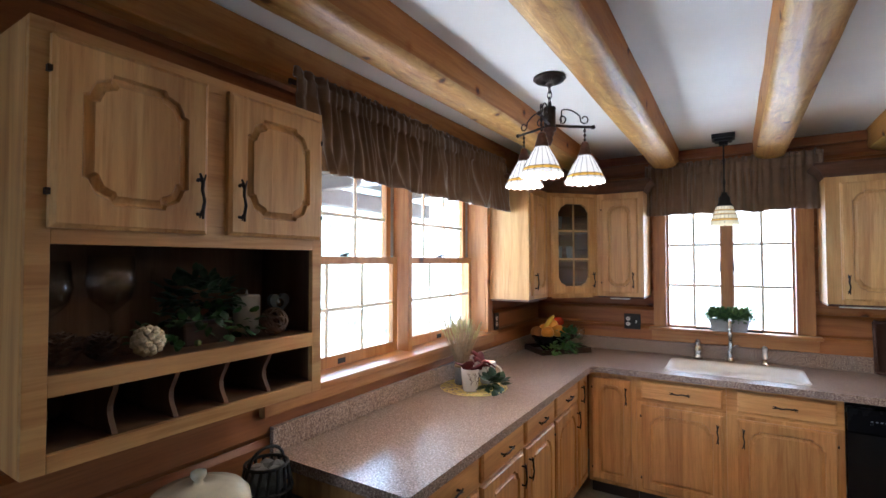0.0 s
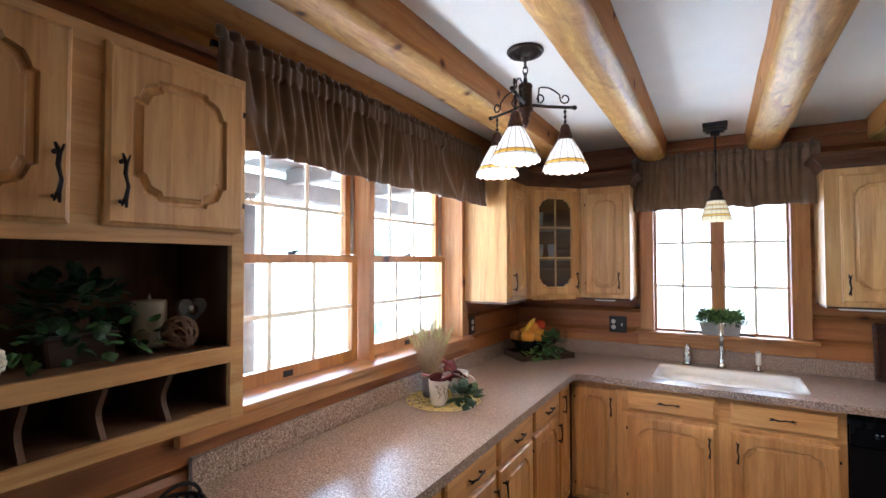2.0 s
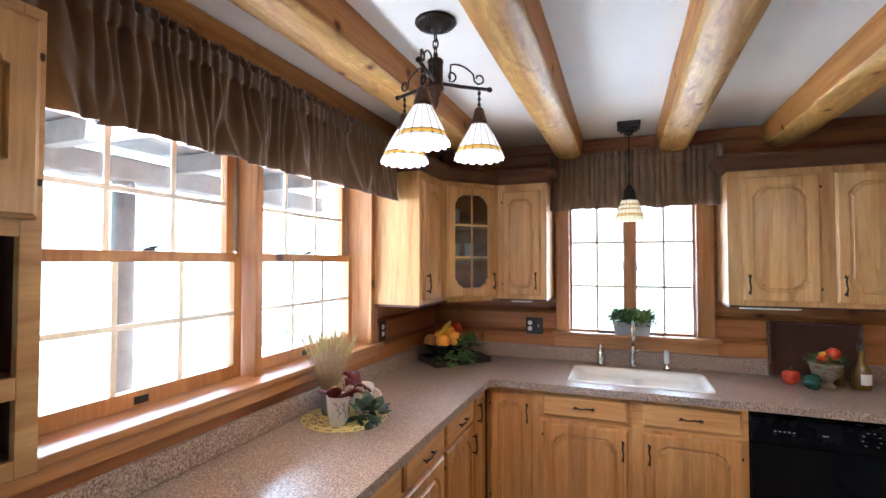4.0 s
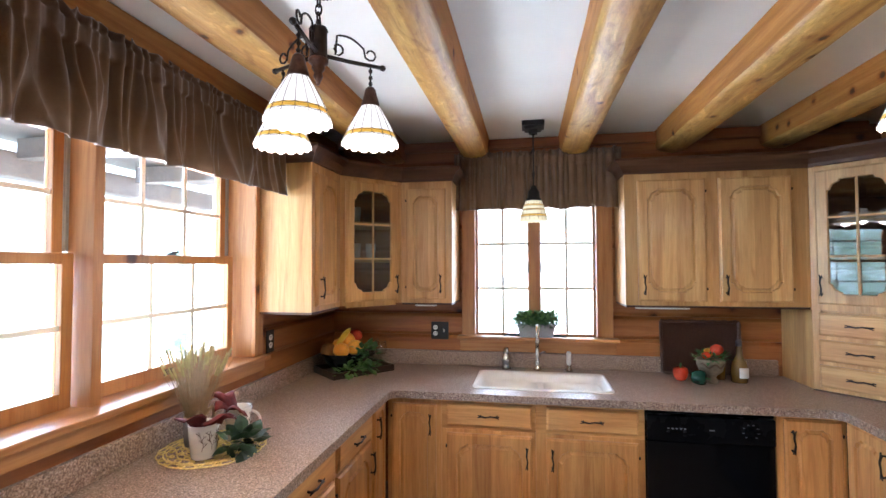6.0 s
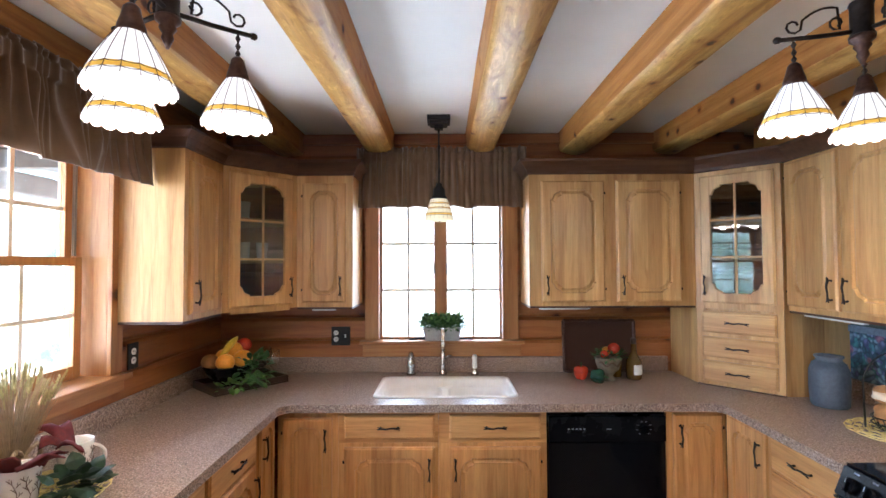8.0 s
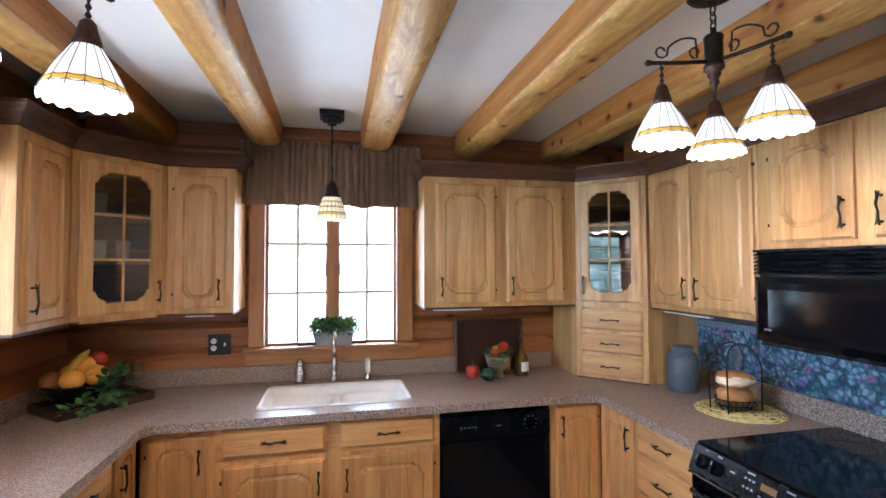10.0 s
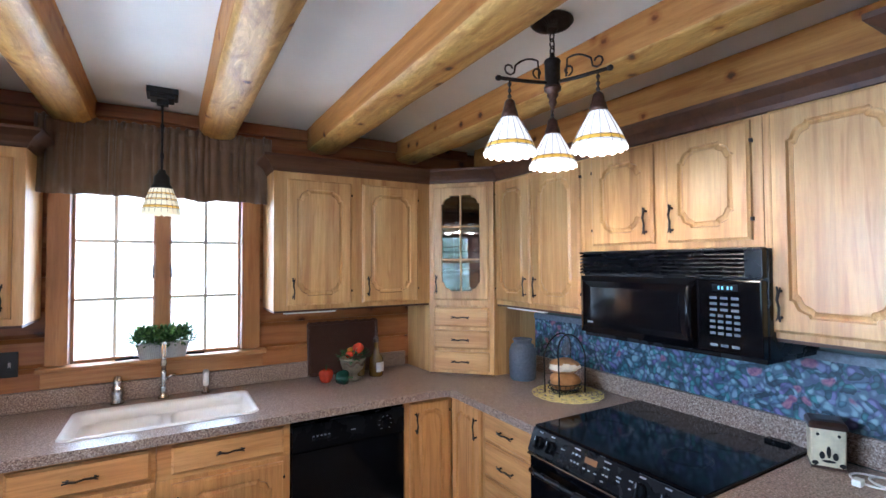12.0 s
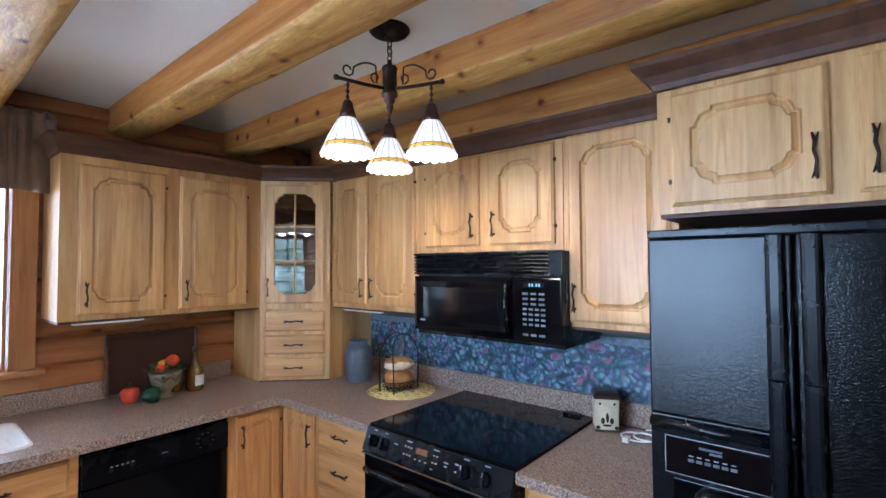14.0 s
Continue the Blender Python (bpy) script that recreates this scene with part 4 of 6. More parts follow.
    if drawers:
        for zz, hh in ((1.222, 0.125), (1.082, 0.118), (0.940, 0.122)):
            door(c, 0.030, zz, dw, hh, 0.0, "drawer")
    return c, base, w


glazed_cabinet("display_cabinet", (-1.142, 3.437), (-0.852, 3.757), UZ, UT, ((XW + 0.002, 3.437), (-0.852, YN - 0.002)), "blond alder diagonal corner cabinet with a glazed six-light door")
glazed_cabinet("display_cabinet", (1.531, 3.757), (1.832, 3.456), CT + 0.001, UT, ((1.531, YN - 0.002), (XE - 0.002, 3.456)), "blond alder corner tower with glazed door over three small drawers", True)




def under_light(m, length):
    """A slim fitting screwed under a wall cabinet, along local x, its front towards -y."""
    u = thing("under_cabinet_light", m, "slim white light fitting under a wall cabinet, switched off", "light fitting", "under-cabinet lights")
    part("housing", cube(0, length, -0.012, 0.012, -0.008, -0.001, 0.002), white_plastic, u)
    part("diffuser", cube(0.01, length - 0.01, -0.009, 0.009, -0.010, -0.0082, 0.0005), ceramic_white, u, "white ribbed diffuser")


under_light(pose(0.60, 3.78, UZ - 0.012), 0.30)
under_light(pose(-0.76, 3.78, UZ - 0.012), 0.14)
under_light(pose(1.875, 3.36, UZ - 0.012, 0, 0, -90), 0.34)

# ---- crown mouldings over the wall cabinets ----
def crown(name, pts, z, label):
    """A flared cornice swept along a polyline whose outside lies to its left."""
    prof = [(0.0, 0.0), (0.008, 0.004), (0.012, 0.02), (0.030, 0.045), (0.052, 0.062), (0.060, 0.070), (0.060, 0.085), (0.0, 0.085)]
    bm = B()
    P = [Vector((x, y, 0)) for x, y in pts]
    rows = []
    for i, p in enumerate(P):
        d0 = (p - P[i - 1]).normalized() if i else (P[1] - P[0]).normalized()
        d1 = (P[i + 1] - p).normalized() if i < len(P) - 1 else d0
        n0, n1 = Vector((d0.y, -d0.x, 0)), Vector((d1.y, -d1.x, 0))
        nn = (n0 + n1).normalized()
        k = 1 / max(0.4, nn.dot(n0))
        rows.append([bm.verts.new((p.x + nn.x * o * k, p.y + nn.y * o * k, z + h)) for o, h in prof])
    for a, b in zip(rows, rows[1:]):
        skin(bm, a, b)
    bm.faces.new(rows[0])
    bm.faces.new(rows[-1])
    structure(name, bm, crown_wood, label, "trim")


crown("trim_crown_1", [(XW + 0.01, 3.066), (-1.142, 3.066), (-1.142, 3.437), (-0.852, 3.757), (-0.515, 3.757), (-0.515, YN - 0.03)], UT + 0.001, "dark reddish-brown crown moulding over the wall cabinets")
crown("trim_crown_2", [(0.540, YN - 0.03), (0.540, 3.757), (1.531, 3.757), (1.832, 3.456), (1.852, 3.440), (1.852, 1.430), (1.565, 1.430), (1.565, 0.46)], UT + 0.001, "dark reddish-brown crown moulding over the wall cabinets")

# ---- hutch on the window wall: doors, open niche and pigeonholes ----
hutch = thing("hanging_hutch", pose(XW, 0.380, 0, 0, 0, 90), "blond alder hanging cupboard with open niche and pigeonholes", "cabinet")
hw, hd_ = 0.800, -1.160 - XW
part("side_panel", cube(0, 0.018, -hd_ + 0.019, 0, 1.200, 2.150, 0.002), cab_v, hutch)
part("side_panel", cube(hw - 0.018, hw, -hd_ + 0.019, 0, 1.200, 2.150, 0.002), cab_v, hutch)
# back, lining, shelves and dividers wear the brown that imitates shade
part("back_panel", cube(0.0185, hw - 0.0185, -0.012, -0.001, 1.205, 2.148), niche_shade_wood, hutch, "plank back, dark brown in place of shade")
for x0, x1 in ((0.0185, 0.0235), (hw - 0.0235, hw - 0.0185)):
    part("inner_lining", cube(x0, x1, -hd_ + 0.019, -0.0125, 1.400, 1.689), niche_shade_wood, hutch, "lining, dark brown in place of shade")
    part("inner_lining", cube(x0, x1, -hd_ + 0.019, -0.0125, 1.237, 1.3825), niche_shade_wood, hutch, "lining, dark brown in place of shade")
fr = B()
box(fr, 0, 0.042, -hd_, -hd_ + 0.0185, 1.200, 2.150, 0.0015)
box(fr, hw - 0.040, hw, -hd_, -hd_ + 0.0185, 1.200, 2.150, 0.0015)
box(fr, 0.042, hw - 0.040, -hd_ + 0.0005, -hd_ + 0.018, 2.105, 2.150, 0.0015)
box(fr, 0.042, hw - 0.040, -hd_ + 0.0005, -hd_ + 0.018, 1.678, 1.735, 0.0015)
box(fr, 0.042, hw - 0.040, -hd_ + 0.0005, -hd_ + 0.018, 1.356, 1.400, 0.0015)
box(fr, 0.042, hw - 0.040, -hd_ + 0.0005, -hd_ + 0.018, 1.200, 1.237, 0.0015)
box(fr, 0.372, 0.444, -hd_ + 0.0005, -hd_ + 0.018, 1.735, 2.105, 0.0015)
part("face_frame", fr, cab_h, hutch)
part("top_panel", cube(0.0185, hw - 0.0185, -hd_ + 0.019, -0.0125, 2.130, 2.148), cab_h, hutch)
part("shelf", cube(0.0185, hw - 0.0185, -hd_ + 0.019, -0.0125, 1.690, 1.706), niche_shade_wood, hutch)
part("shelf", cube(0.0185, hw - 0.0185, -hd_ + 0.019, -0.0125, 1.383, 1.3995), niche_shade_wood, hutch)
part("shelf", cube(0.0185, hw - 0.0185, -hd_ + 0.019, -0.0125, 1.222, 1.2365), niche_shade_wood, hutch)
for dx in (0.178, 0.320, 0.462, 0.606):
    bm = B()
    edge = [(-0.013, 1.237), (-hd_ + 0.022, 1.237)]
    for i in range(13):
        u = i / 12
        edge.append((-hd_ + 0.022 + 0.030 * math.sin(u * math.pi) ** 2 * (0.4 + 0.6 * u) + 0.014 * math.sin(u * 2 * math.pi), 1.240 + 0.138 * u))
    edge += [(-0.013, 1.3825)]
    rows = [[bm.verts.new((x, y, z)) for y, z in edge] for x in (dx - 0.006, dx + 0.006)]
    skin(bm, rows[0], rows[1])
    bm.faces.new(rows[0])
    bm.faces.new(rows[1])
    part("divider", bm, niche_shade_wood, hutch, "scroll-cut pigeonhole divider")
door(hutch, 0.034, 1.712, 0.342, 0.408, -hd_, "wall", "r", True)
door(hutch, 0.438, 1.714, 0.345, 0.408, -hd_, "wall", "l", True)

# ---- sink and tap ----


def round_rect(x0, x1, y0, y1, r, n=4):
    return rounded(x0 + r, y0 + r, r, 180, 270, n) + rounded(x1 - r, y0 + r, r, 270, 360, n) + rounded(x1 - r, y1 - r, r, 0, 90, n) + rounded(x0 + r, y1 - r, r, 90, 180, n)


def loop(bm, pts, z):
    return [bm.verts.new((x, y, z)) for x, y in pts]


sink = thing("kitchen_sink", pose(0, 0, CT), "off-white composite double-bowl drop-in sink", "sink")
bm = B()
rim_steps = ((0.0, 0.05, 0.001), (0.003, 0.048, 0.007), (0.012, 0.044, 0.009), (0.022, 0.048, 0.006), (0.028, 0.055, -0.006), (0.034, 0.060, -0.045))
prev = None
for ins, rad, z in rim_steps:
    back = 0.024 if ins > 0.015 else 0.0
    cur = loop(bm, round_rect(SX0 + ins, SX1 - ins, SY0 + ins, SY1 - ins - back, rad), z)
    if prev:
        skin(bm, prev, cur)
    prev = cur
vs = prev
edges = [bm.edges.get((vs[i], vs[(i + 1) % len(vs)])) for i in range(len(vs))]
bowls = [round_rect(SX0 + 0.040, 0.016, SY0 + 0.040, SY1 - 0.064, 0.06), round_rect(0.052, SX1 - 0.040, SY0 + 0.040, SY1 - 0.064, 0.06)]
for bl in bowls:
    r = loop(bm, bl, -0.045)
    edges += [bm.edges.new((r[i], r[(i + 1) % len(r)])) for i in range(len(r))]
bmesh.ops.triangle_fill(bm, use_beauty=True, edges=edges, normal=(0, 0, 1))
part("rim", bm, sink_white, sink, smooth=True)
for bl in bowls:
    bm = B()
    prev = loop(bm, bl, -0.045)
    for ins, z in ((0.006, -0.052), (0.012, -0.075), (0.020, -0.150), (0.050, -0.175)):
        xs, ys = [p[0] for p in bl], [p[1] for p in bl]
        cx, cy = (min(xs) + max(xs)) / 2, (min(ys) + max(ys)) / 2
        kx, ky = 1 - 2 * ins / (max(xs) - min(xs)), 1 - 2 * ins / (max(ys) - min(ys))
        cur = loop(bm, [(cx + (x - cx) * kx, cy + (y - cy) * ky) for x, y in bl], z)
        skin(bm, prev, cur)
        prev = cur
    bm.faces.new(prev)
    bw = part("bowl", bm, sink_white, sink, smooth=True)
    dr = B()
    lathe(dr, solid([(0.040, -0.174), (0.040, -0.171), (0.03, -0.1725)]), 18, cx, cy)
    part("drain", dr, steel, bw, "steel drain")

tap = thing("gooseneck_tap", pose(0.020, 4.018, CT), "brushed nickel gooseneck kitchen tap", "tap")
bm = B()
lathe(bm, solid([(0.027, 0.001), (0.027, 0.008), (0.019, 0.018), (0.015, 0.045), (0.018, 0.055), (0.015, 0.065), (0.013, 0.13), (0.016, 0.14), (0.012, 0.15)]), 18)
part("base", bm, steel, tap, smooth=True)
bm = B()
arc = [(0, 0, 0.148), (0, 0, 0.24)] + [(0, -0.065 + 0.065 * math.cos(radians(a)), 0.24 + 0.065 * math.sin(radians(a))) for a in range(15, 181, 15)] + [(0, -0.13, 0.20)]
tube(bm, arc, [0.0125] * (len(arc) - 1) + [0.0155], 12)
part("spout", bm, steel, tap, smooth=True)
bm = B()
tube(bm, [(0.012, 0, 0.10), (0.03, -0.005, 0.118), (0.055, -0.01, 0.125)], [0.007, 0.006, 0.005], 8)
part("lever", bm, steel, tap, smooth=True)
dsp = thing("soap_dispenser", pose(-0.187, 4.015, CT) @ Matrix.Scale(1.15, 4), "brushed nickel soap pump on the worktop", "soap dispenser")
bm = B()
lathe(bm, solid([(0.026, 0.001), (0.028, 0.012), (0.020, 0.025), (0.026, 0.04), (0.024, 0.075), (0.016, 0.085), (0.020, 0.10), (0.013, 0.125)]), 18)
part("pump_body", bm, steel, dsp, smooth=True)
bm = B()
tube(bm, [(0, 0, 0.122), (0, -0.02, 0.126), (0, -0.05, 0.118)], [0.008, 0.007, 0.005], 8)
part("nozzle", bm, steel, dsp, smooth=True)
spr = thing("side_sprayer", pose(0.225, 4.010, CT), "white and nickel side sprayer in its holder", "sprayer")
bm = B()
lathe(bm, solid([(0.024, 0.001), (0.024, 0.008), (0.015, 0.02), (0.014, 0.04)]), 16)
part("holder", bm, steel, spr, smooth=True)
bm = B()
lathe(bm, solid([(0.013, 0.04), (0.016, 0.06), (0.014, 0.095), (0.017, 0.115), (0.012, 0.128)]), 16)
tube(bm, [(0, 0, 0.112), (0, -0.028, 0.118)], [0.012, 0.010], 8)
part("spray_head", bm, white_plastic, spr, "white spray head", smooth=True)

# ---- dishwasher ----
dish = thing("dishwasher", pose(0.565, YN, 0), "glossy black built-in dishwasher under the worktop", "dishwasher")
DW, DF = 0.610, -(YN - 3.408)
part("body", cube(0, DW, DF + 0.03, -0.03, 0.10, CB - 0.003), satin_black, dish)
part("door_panel", cube(0.003, DW - 0.003, DF + 0.006, DF + 0.032, 0.125, 0.700, 0.004), gloss_black, dish)
cp = part("control_panel", cube(0.003, DW - 0.003, DF - 0.006, DF + 0.032, 0.706, 0.838, 0.006), panel_black, dish)
part("grip_recess", cube(0.003, DW - 0.003, DF + 0.012, DF + 0.032, 0.840, CB - 0.004, 0.002), gloss_black, dish)
part("toe_panel", cube(0.01, DW - 0.01, DF + 0.06, DF + 0.08, 0.0, 0.118), satin_black, dish)
for i in range(5):
    x = 0.098 + i * 0.020
    part("button", cube(x, x + 0.014, DF - 0.010, DF - 0.006, 0.752, 0.764, 0.001), satin_black, cp)
    part("button_mark", cube(x + 0.002, x + 0.012, DF - 0.0075, DF - 0.006, 0.770, 0.776), mark_grey, cp)
part("emblem", cube(0.300, 0.325, DF - 0.0075, DF - 0.006, 0.770, 0.775), mark_grey, cp)
bm = B()
tube(bm, [(0.492, DF - 0.006, 0.775), (0.492, DF - 0.016, 0.775), (0.492, DF - 0.024, 0.775)], [0.027, 0.026, 0.020], 22)
box(bm, 0.488, 0.496, DF - 0.031, DF - 0.022, 0.755, 0.795, 0.001)
part("dial", bm, gloss_black, cp, "round black programme dial")
for a in range(-140, 141, 40):
    x, z = 0.492 + 0.036 * math.sin(radians(a)), 0.775 + 0.036 * math.cos(radians(a))
    part("dial_mark", cube(x - 0.005, x + 0.005, DF - 0.0075, DF - 0.006, z - 0.001, z + 0.001), mark_grey, cp)

# ---- range: local x runs along the wall away from the corner, front towards the room ----
rng = thing("electric_range", pose(XE, 2.637, 0, 0, 0, -90), "glossy black slide-in electric range with glass cooktop", "range")
RW = 0.757
RF = -(XE - 1.442)
part("body", cube(0.002, RW - 0.002, RF + 0.02, -0.04, 0.02, 0.905), satin_black, rng)
ckt = part("cooktop", cube(0.0, RW, RF + 0.004, -0.03, 0.906, 0.922, 0.004), gloss_black, rng, "black ceramic glass cooktop")
for x, y, r in ((0.20, -0.22, 0.085), (0.56, -0.22, 0.105), (0.20, -0.50, 0.105), (0.56, -0.50, 0.085)):
    bm = B()
    for k in (r, r - 0.012):
        lathe(bm, [(k, 0.9222), (k - 0.0015, 0.9225)], 40, x, y)
    part("burner_ring", bm, satin_black, ckt, "faint burner ring")
part("vent_grille", cube(0.62, 0.70, -0.085, -0.050, 0.9222, 0.934, 0.003), satin_black, ckt)
bm = B()
prof = [(RF + 0.02, 0.905), (RF - 0.002, 0.912), (RF - 0.040, 0.822), (RF - 0.036, 0.814), (RF + 0.02, 0.814)]
rows = [[bm.verts.new((x, y, z)) for y, z in prof] for x in (0.0, RW)]
skin(bm, rows[0], rows[1])
bm.faces.new(rows[0])
bm.faces.new(rows[1])
ctl = part("control_panel", bm, panel_black, rng)
TILT = math.degrees(math.atan2(0.038, 0.090))


def on_panel(x, u):
    """A pose on the sloping panel: u from its lower to its upper edge."""
    return pose(x, RF - 0.040 + 0.038 * u, 0.822 + 0.090 * u, TILT * -1 + 0, 0, 0)


for x in (0.055, 0.125, 0.555, 0.650):
    bm = B()
    tube(bm, [(0, 0, 0), (0, -0.010, 0), (0, -0.016, 0)], [0.027, 0.025, 0.021], 20)
    box(bm, -0.005, 0.005, -0.030, -0.012, -0.024, 0.024, 0.002)
    k = part("knob", bm, panel_black, ctl, "black control knob")
    k.matrix_basis = on_panel(x, 0.45)
    part("knob_mark", cube(-0.001, 0.001, -0.0315, -0.030, 0.006, 0.022), mark_grey, k)


def mark(x, u, w, h, mat=mark_grey):
    p = part("panel_mark", cube(-w / 2, w / 2, -0.0015, -0.0002, -h / 2, h / 2), mat, ctl)
    p.matrix_basis = on_panel(x, u)


part_x = ((0.245, 0.66), (0.262, 0.66), (0.245, 0.36), (0.262, 0.36), (0.278, 0.66), (0.278, 0.36))
for x, u in part_x:
    mark(x, u, 0.009, 0.007)
for x, u, w in ((0.19, 0.62, 0.020), (0.31, 0.30, 0.010), (0.335, 0.30, 0.010), (0.365, 0.30, 0.012), (0.40, 0.66, 0.010), (0.416, 0.66, 0.010), (0.40, 0.40, 0.010), (0.416, 0.40, 0.010), (0.40, 0.16, 0.012), (0.465, 0.55, 0.020), (0.465, 0.42, 0.014), (0.515, 0.62, 0.016), (0.515, 0.36, 0.010), (0.555, 0.90, 0.024), (0.650, 0.90, 0.024), (0.055, 0.90, 0.020), (0.125, 0.90, 0.020), (0.262, 0.88, 0.030), (0.408, 0.88, 0.030)):
    mark(x, u, w, 0.005)
mark(0.335, 0.64, 0.058, 0.022, amber_led)
part("chrome_strip", cube(-0.002, RW + 0.002, RF - 0.044, RF - 0.030, 0.804, 0.812, 0.003), steel, rng, "thin bright metal strip")
part("oven_door", cube(0.003, RW - 0.003, RF - 0.030, RF + 0.02, 0.20, 0.800, 0.006), gloss_black, rng)
bm = B()
tube(bm, [(0.05, RF - 0.030, 0.755), (0.055, RF - 0.068, 0.757), (0.10, RF - 0.075, 0.757), (RW - 0.10, RF - 0.075, 0.757), (RW - 0.055, RF - 0.068, 0.757), (RW - 0.05, RF - 0.030, 0.755)], 0.013, 10)
part("oven_handle", bm, satin_black, rng, smooth=True)
part("storage_drawer", cube(0.003, RW - 0.003, RF - 0.025, RF + 0.02, 0.03, 0.193, 0.005), gloss_black, rng)

# ---- microwave ----
mw = thing("microwave_oven", pose(XE, 2.675, 0, 0, 0, -90), "glossy black over-the-range microwave with louvred top", "microwave")
MW, MF, M0, M1 = 0.822, -(XE - 1.775), 1.290, 1.686
part("body", cube(0, MW, MF + 0.035, -0.003, M0 + 0.012, M1 - 0.002, 0.003), satin_black, mw)
part("base_pan", cube(0.006, MW - 0.006, MF + 0.030, -0.01, M0 - 0.008, M0 + 0.011, 0.003), satin_black, mw)
part("vent_backing", cube(0.004, MW - 0.004, MF + 0.022, MF + 0.036, 1.578, M1 - 0.003), satin_black, mw)
for i in range(6):
    z = 1.584 + i * 0.0155
    bm = B()
    vs = [(0.004, MF + 0.020, z + 0.012), (0.004, MF - 0.002, z), (0.004, MF - 0.001, z + 0.004), (0.004, MF + 0.021, z + 0.015)]
    rows = [[bm.verts.new((x, y, zz)) for _, y, zz in vs] for x in (0.004, MW - 0.060)]
    skin(bm, rows[0], rows[1])
    bm.faces.new(rows[0])
    bm.faces.new(rows[1])
    part("slat", bm, satin_black, mw)
part("vent_end", cube(MW - 0.060, MW - 0.002, MF - 0.002, MF + 0.03, 1.580, M1 - 0.003, 0.003), satin_black, mw)
part("top_lip", cube(0.002, MW - 0.002, MF - 0.003, MF + 0.03, M1 - 0.010, M1, 0.003), satin_black, mw)
md = B()
w0, w1, q0, q1 = 0.090, 0.505, 1.368, 1.508
out = [(0.004, 1.304), (0.585, 1.304), (0.585, 1.572), (0.004, 1.572)]
inn = [(0.030, 1.334), (0.560, 1.334), (0.560, 1.548), (0.030, 1.548)]
win = [(w0 - 0.02, q0 - 0.012), (w1 + 0.02, q0 - 0.012), (w1 + 0.02, q1 + 0.012), (w0 - 0.02, q1 + 0.012)]
A = [md.verts.new((x, MF + 0.034, z)) for x, z in out]
Bv = [md.verts.new((x, MF + 0.004, z)) for x, z in out]
C = [md.verts.new((x, MF - 0.012, z)) for x, z in inn]
D = [md.verts.new((x, MF - 0.004, z)) for x, z in win]
for a, b in ((A, Bv), (Bv, C), (C, D)):
    skin(md, a, b)
md.faces.new(D)
md.faces.new(A)
mdoor = part("door", md, gloss_black, mw)
part("window", cube(w0 - 0.012, w1 + 0.012, MF - 0.0062, MF - 0.0045, q0, q1, 0.0005), gloss_black, mdoor, "dark mesh-backed window")
part("emblem", cube(0.055, 0.085, MF - 0.0092, MF - 0.0075, 1.352, 1.360), mark_grey, mdoor)
bm = B()
tube(bm, [(0.572, MF - 0.006, 1.330), (0.572, MF - 0.030, 1.350), (0.572, MF - 0.034, 1.44), (0.572, MF - 0.030, 1.535), (0.572, MF - 0.006, 1.555)], [0.009, 0.011, 0.011, 0.011, 0.009], 10)
part("handle", bm, gloss_black, mdoor, "curved black door handle", smooth=True)
pan = part("keypad", cube(0.590, MW - 0.004, MF - 0.004, MF + 0.035, 1.304, 1.572, 0.006), gloss_black, mw)
part("clock", cube(0.650, 0.740, MF - 0.0065, MF - 0.0045, 1.530, 1.556), satin_black, pan)
for i in range(4):
    x = 0.672 + i * 0.013 + (0.006 if i > 1 else 0)
    part("digit", cube(x, x + 0.006, MF - 0.0075, MF - 0.0066, 1.536, 1.548), clock_glow, pan)
for r in range(9):
    z = 1.500 - r * 0.0215
    n = 3 if r < 3 or r > 6 else 4
    if r == 7:
        continue
    for i in range(n):
        wd = 0.105 / n
        x = 0.640 + i * (0.115 / n)
        part("key", cube(x, x + wd * 0.74, MF - 0.0062, MF - 0.0042, z, z + 0.0095, 0.0008), button_grey, pan)

# ---- refrigerator ----
fr_ = thing("refrigerator", pose(XE - 0.02, 1.433, 0, 0, 0, -90), "pebbled black side-by-side refrigerator with ice dispenser", "refrigerator")
FW, FD, FT = 0.90, -(XE - 0.02 - 1.450), 1.712
part("body", cube(0.002, FW - 0.002, FD + 0.075, -0.01, 0.03, FT - 0.012, 0.004), satin_black, fr_)
part("hinge_cover", cube(0.0, FW, FD + 0.004, FD + 0.13, FT - 0.0115, FT + 0.012, 0.004), satin_black, fr_)
fz = part("freezer_door", cube(0.002, 0.338, FD, FD + 0.072, 1.205, FT - 0.013, 0.006), fridge_mat, fr_)
part("lower_freezer_door", cube(0.002, 0.338, FD + 0.004, FD + 0.072, 0.08, 0.720, 0.006), fridge_mat, fr_)
part("fresh_door", cube(0.346, FW - 0.002, FD, FD + 0.072, 0.08, FT - 0.013, 0.006), fridge_mat, fr_)
dsp2 = part("dispenser", cube(0.002, 0.338, FD + 0.002, FD + 0.072, 0.721, 1.204, 0.004), satin_black, fr_)
bm = B()
tube(bm, [(0.004, FD + 0.002, 1.182), (0.17, FD - 0.010, 1.182), (0.300, FD + 0.0, 1.182)], 0.016, 10)
part("dispenser_brow", bm, satin_black, dsp2, "rounded black brow", smooth=True)
part("dispenser_panel", cube(0.040, 0.300, FD - 0.004, FD + 0.002, 1.050, 1.150, 0.002), gloss_black, dsp2, "glossy dispenser control panel")
frm = B()
for x0, x1, z0, z1 in ((0.040, 0.300, 1.149, 1.151), (0.040, 0.300, 1.049, 1.051), (0.040, 0.042, 1.049, 1.151)):
    box(frm, x0, x1, FD - 0.0052, FD - 0.0041, z0, z1)
part("panel_border", frm, mark_grey, dsp2)
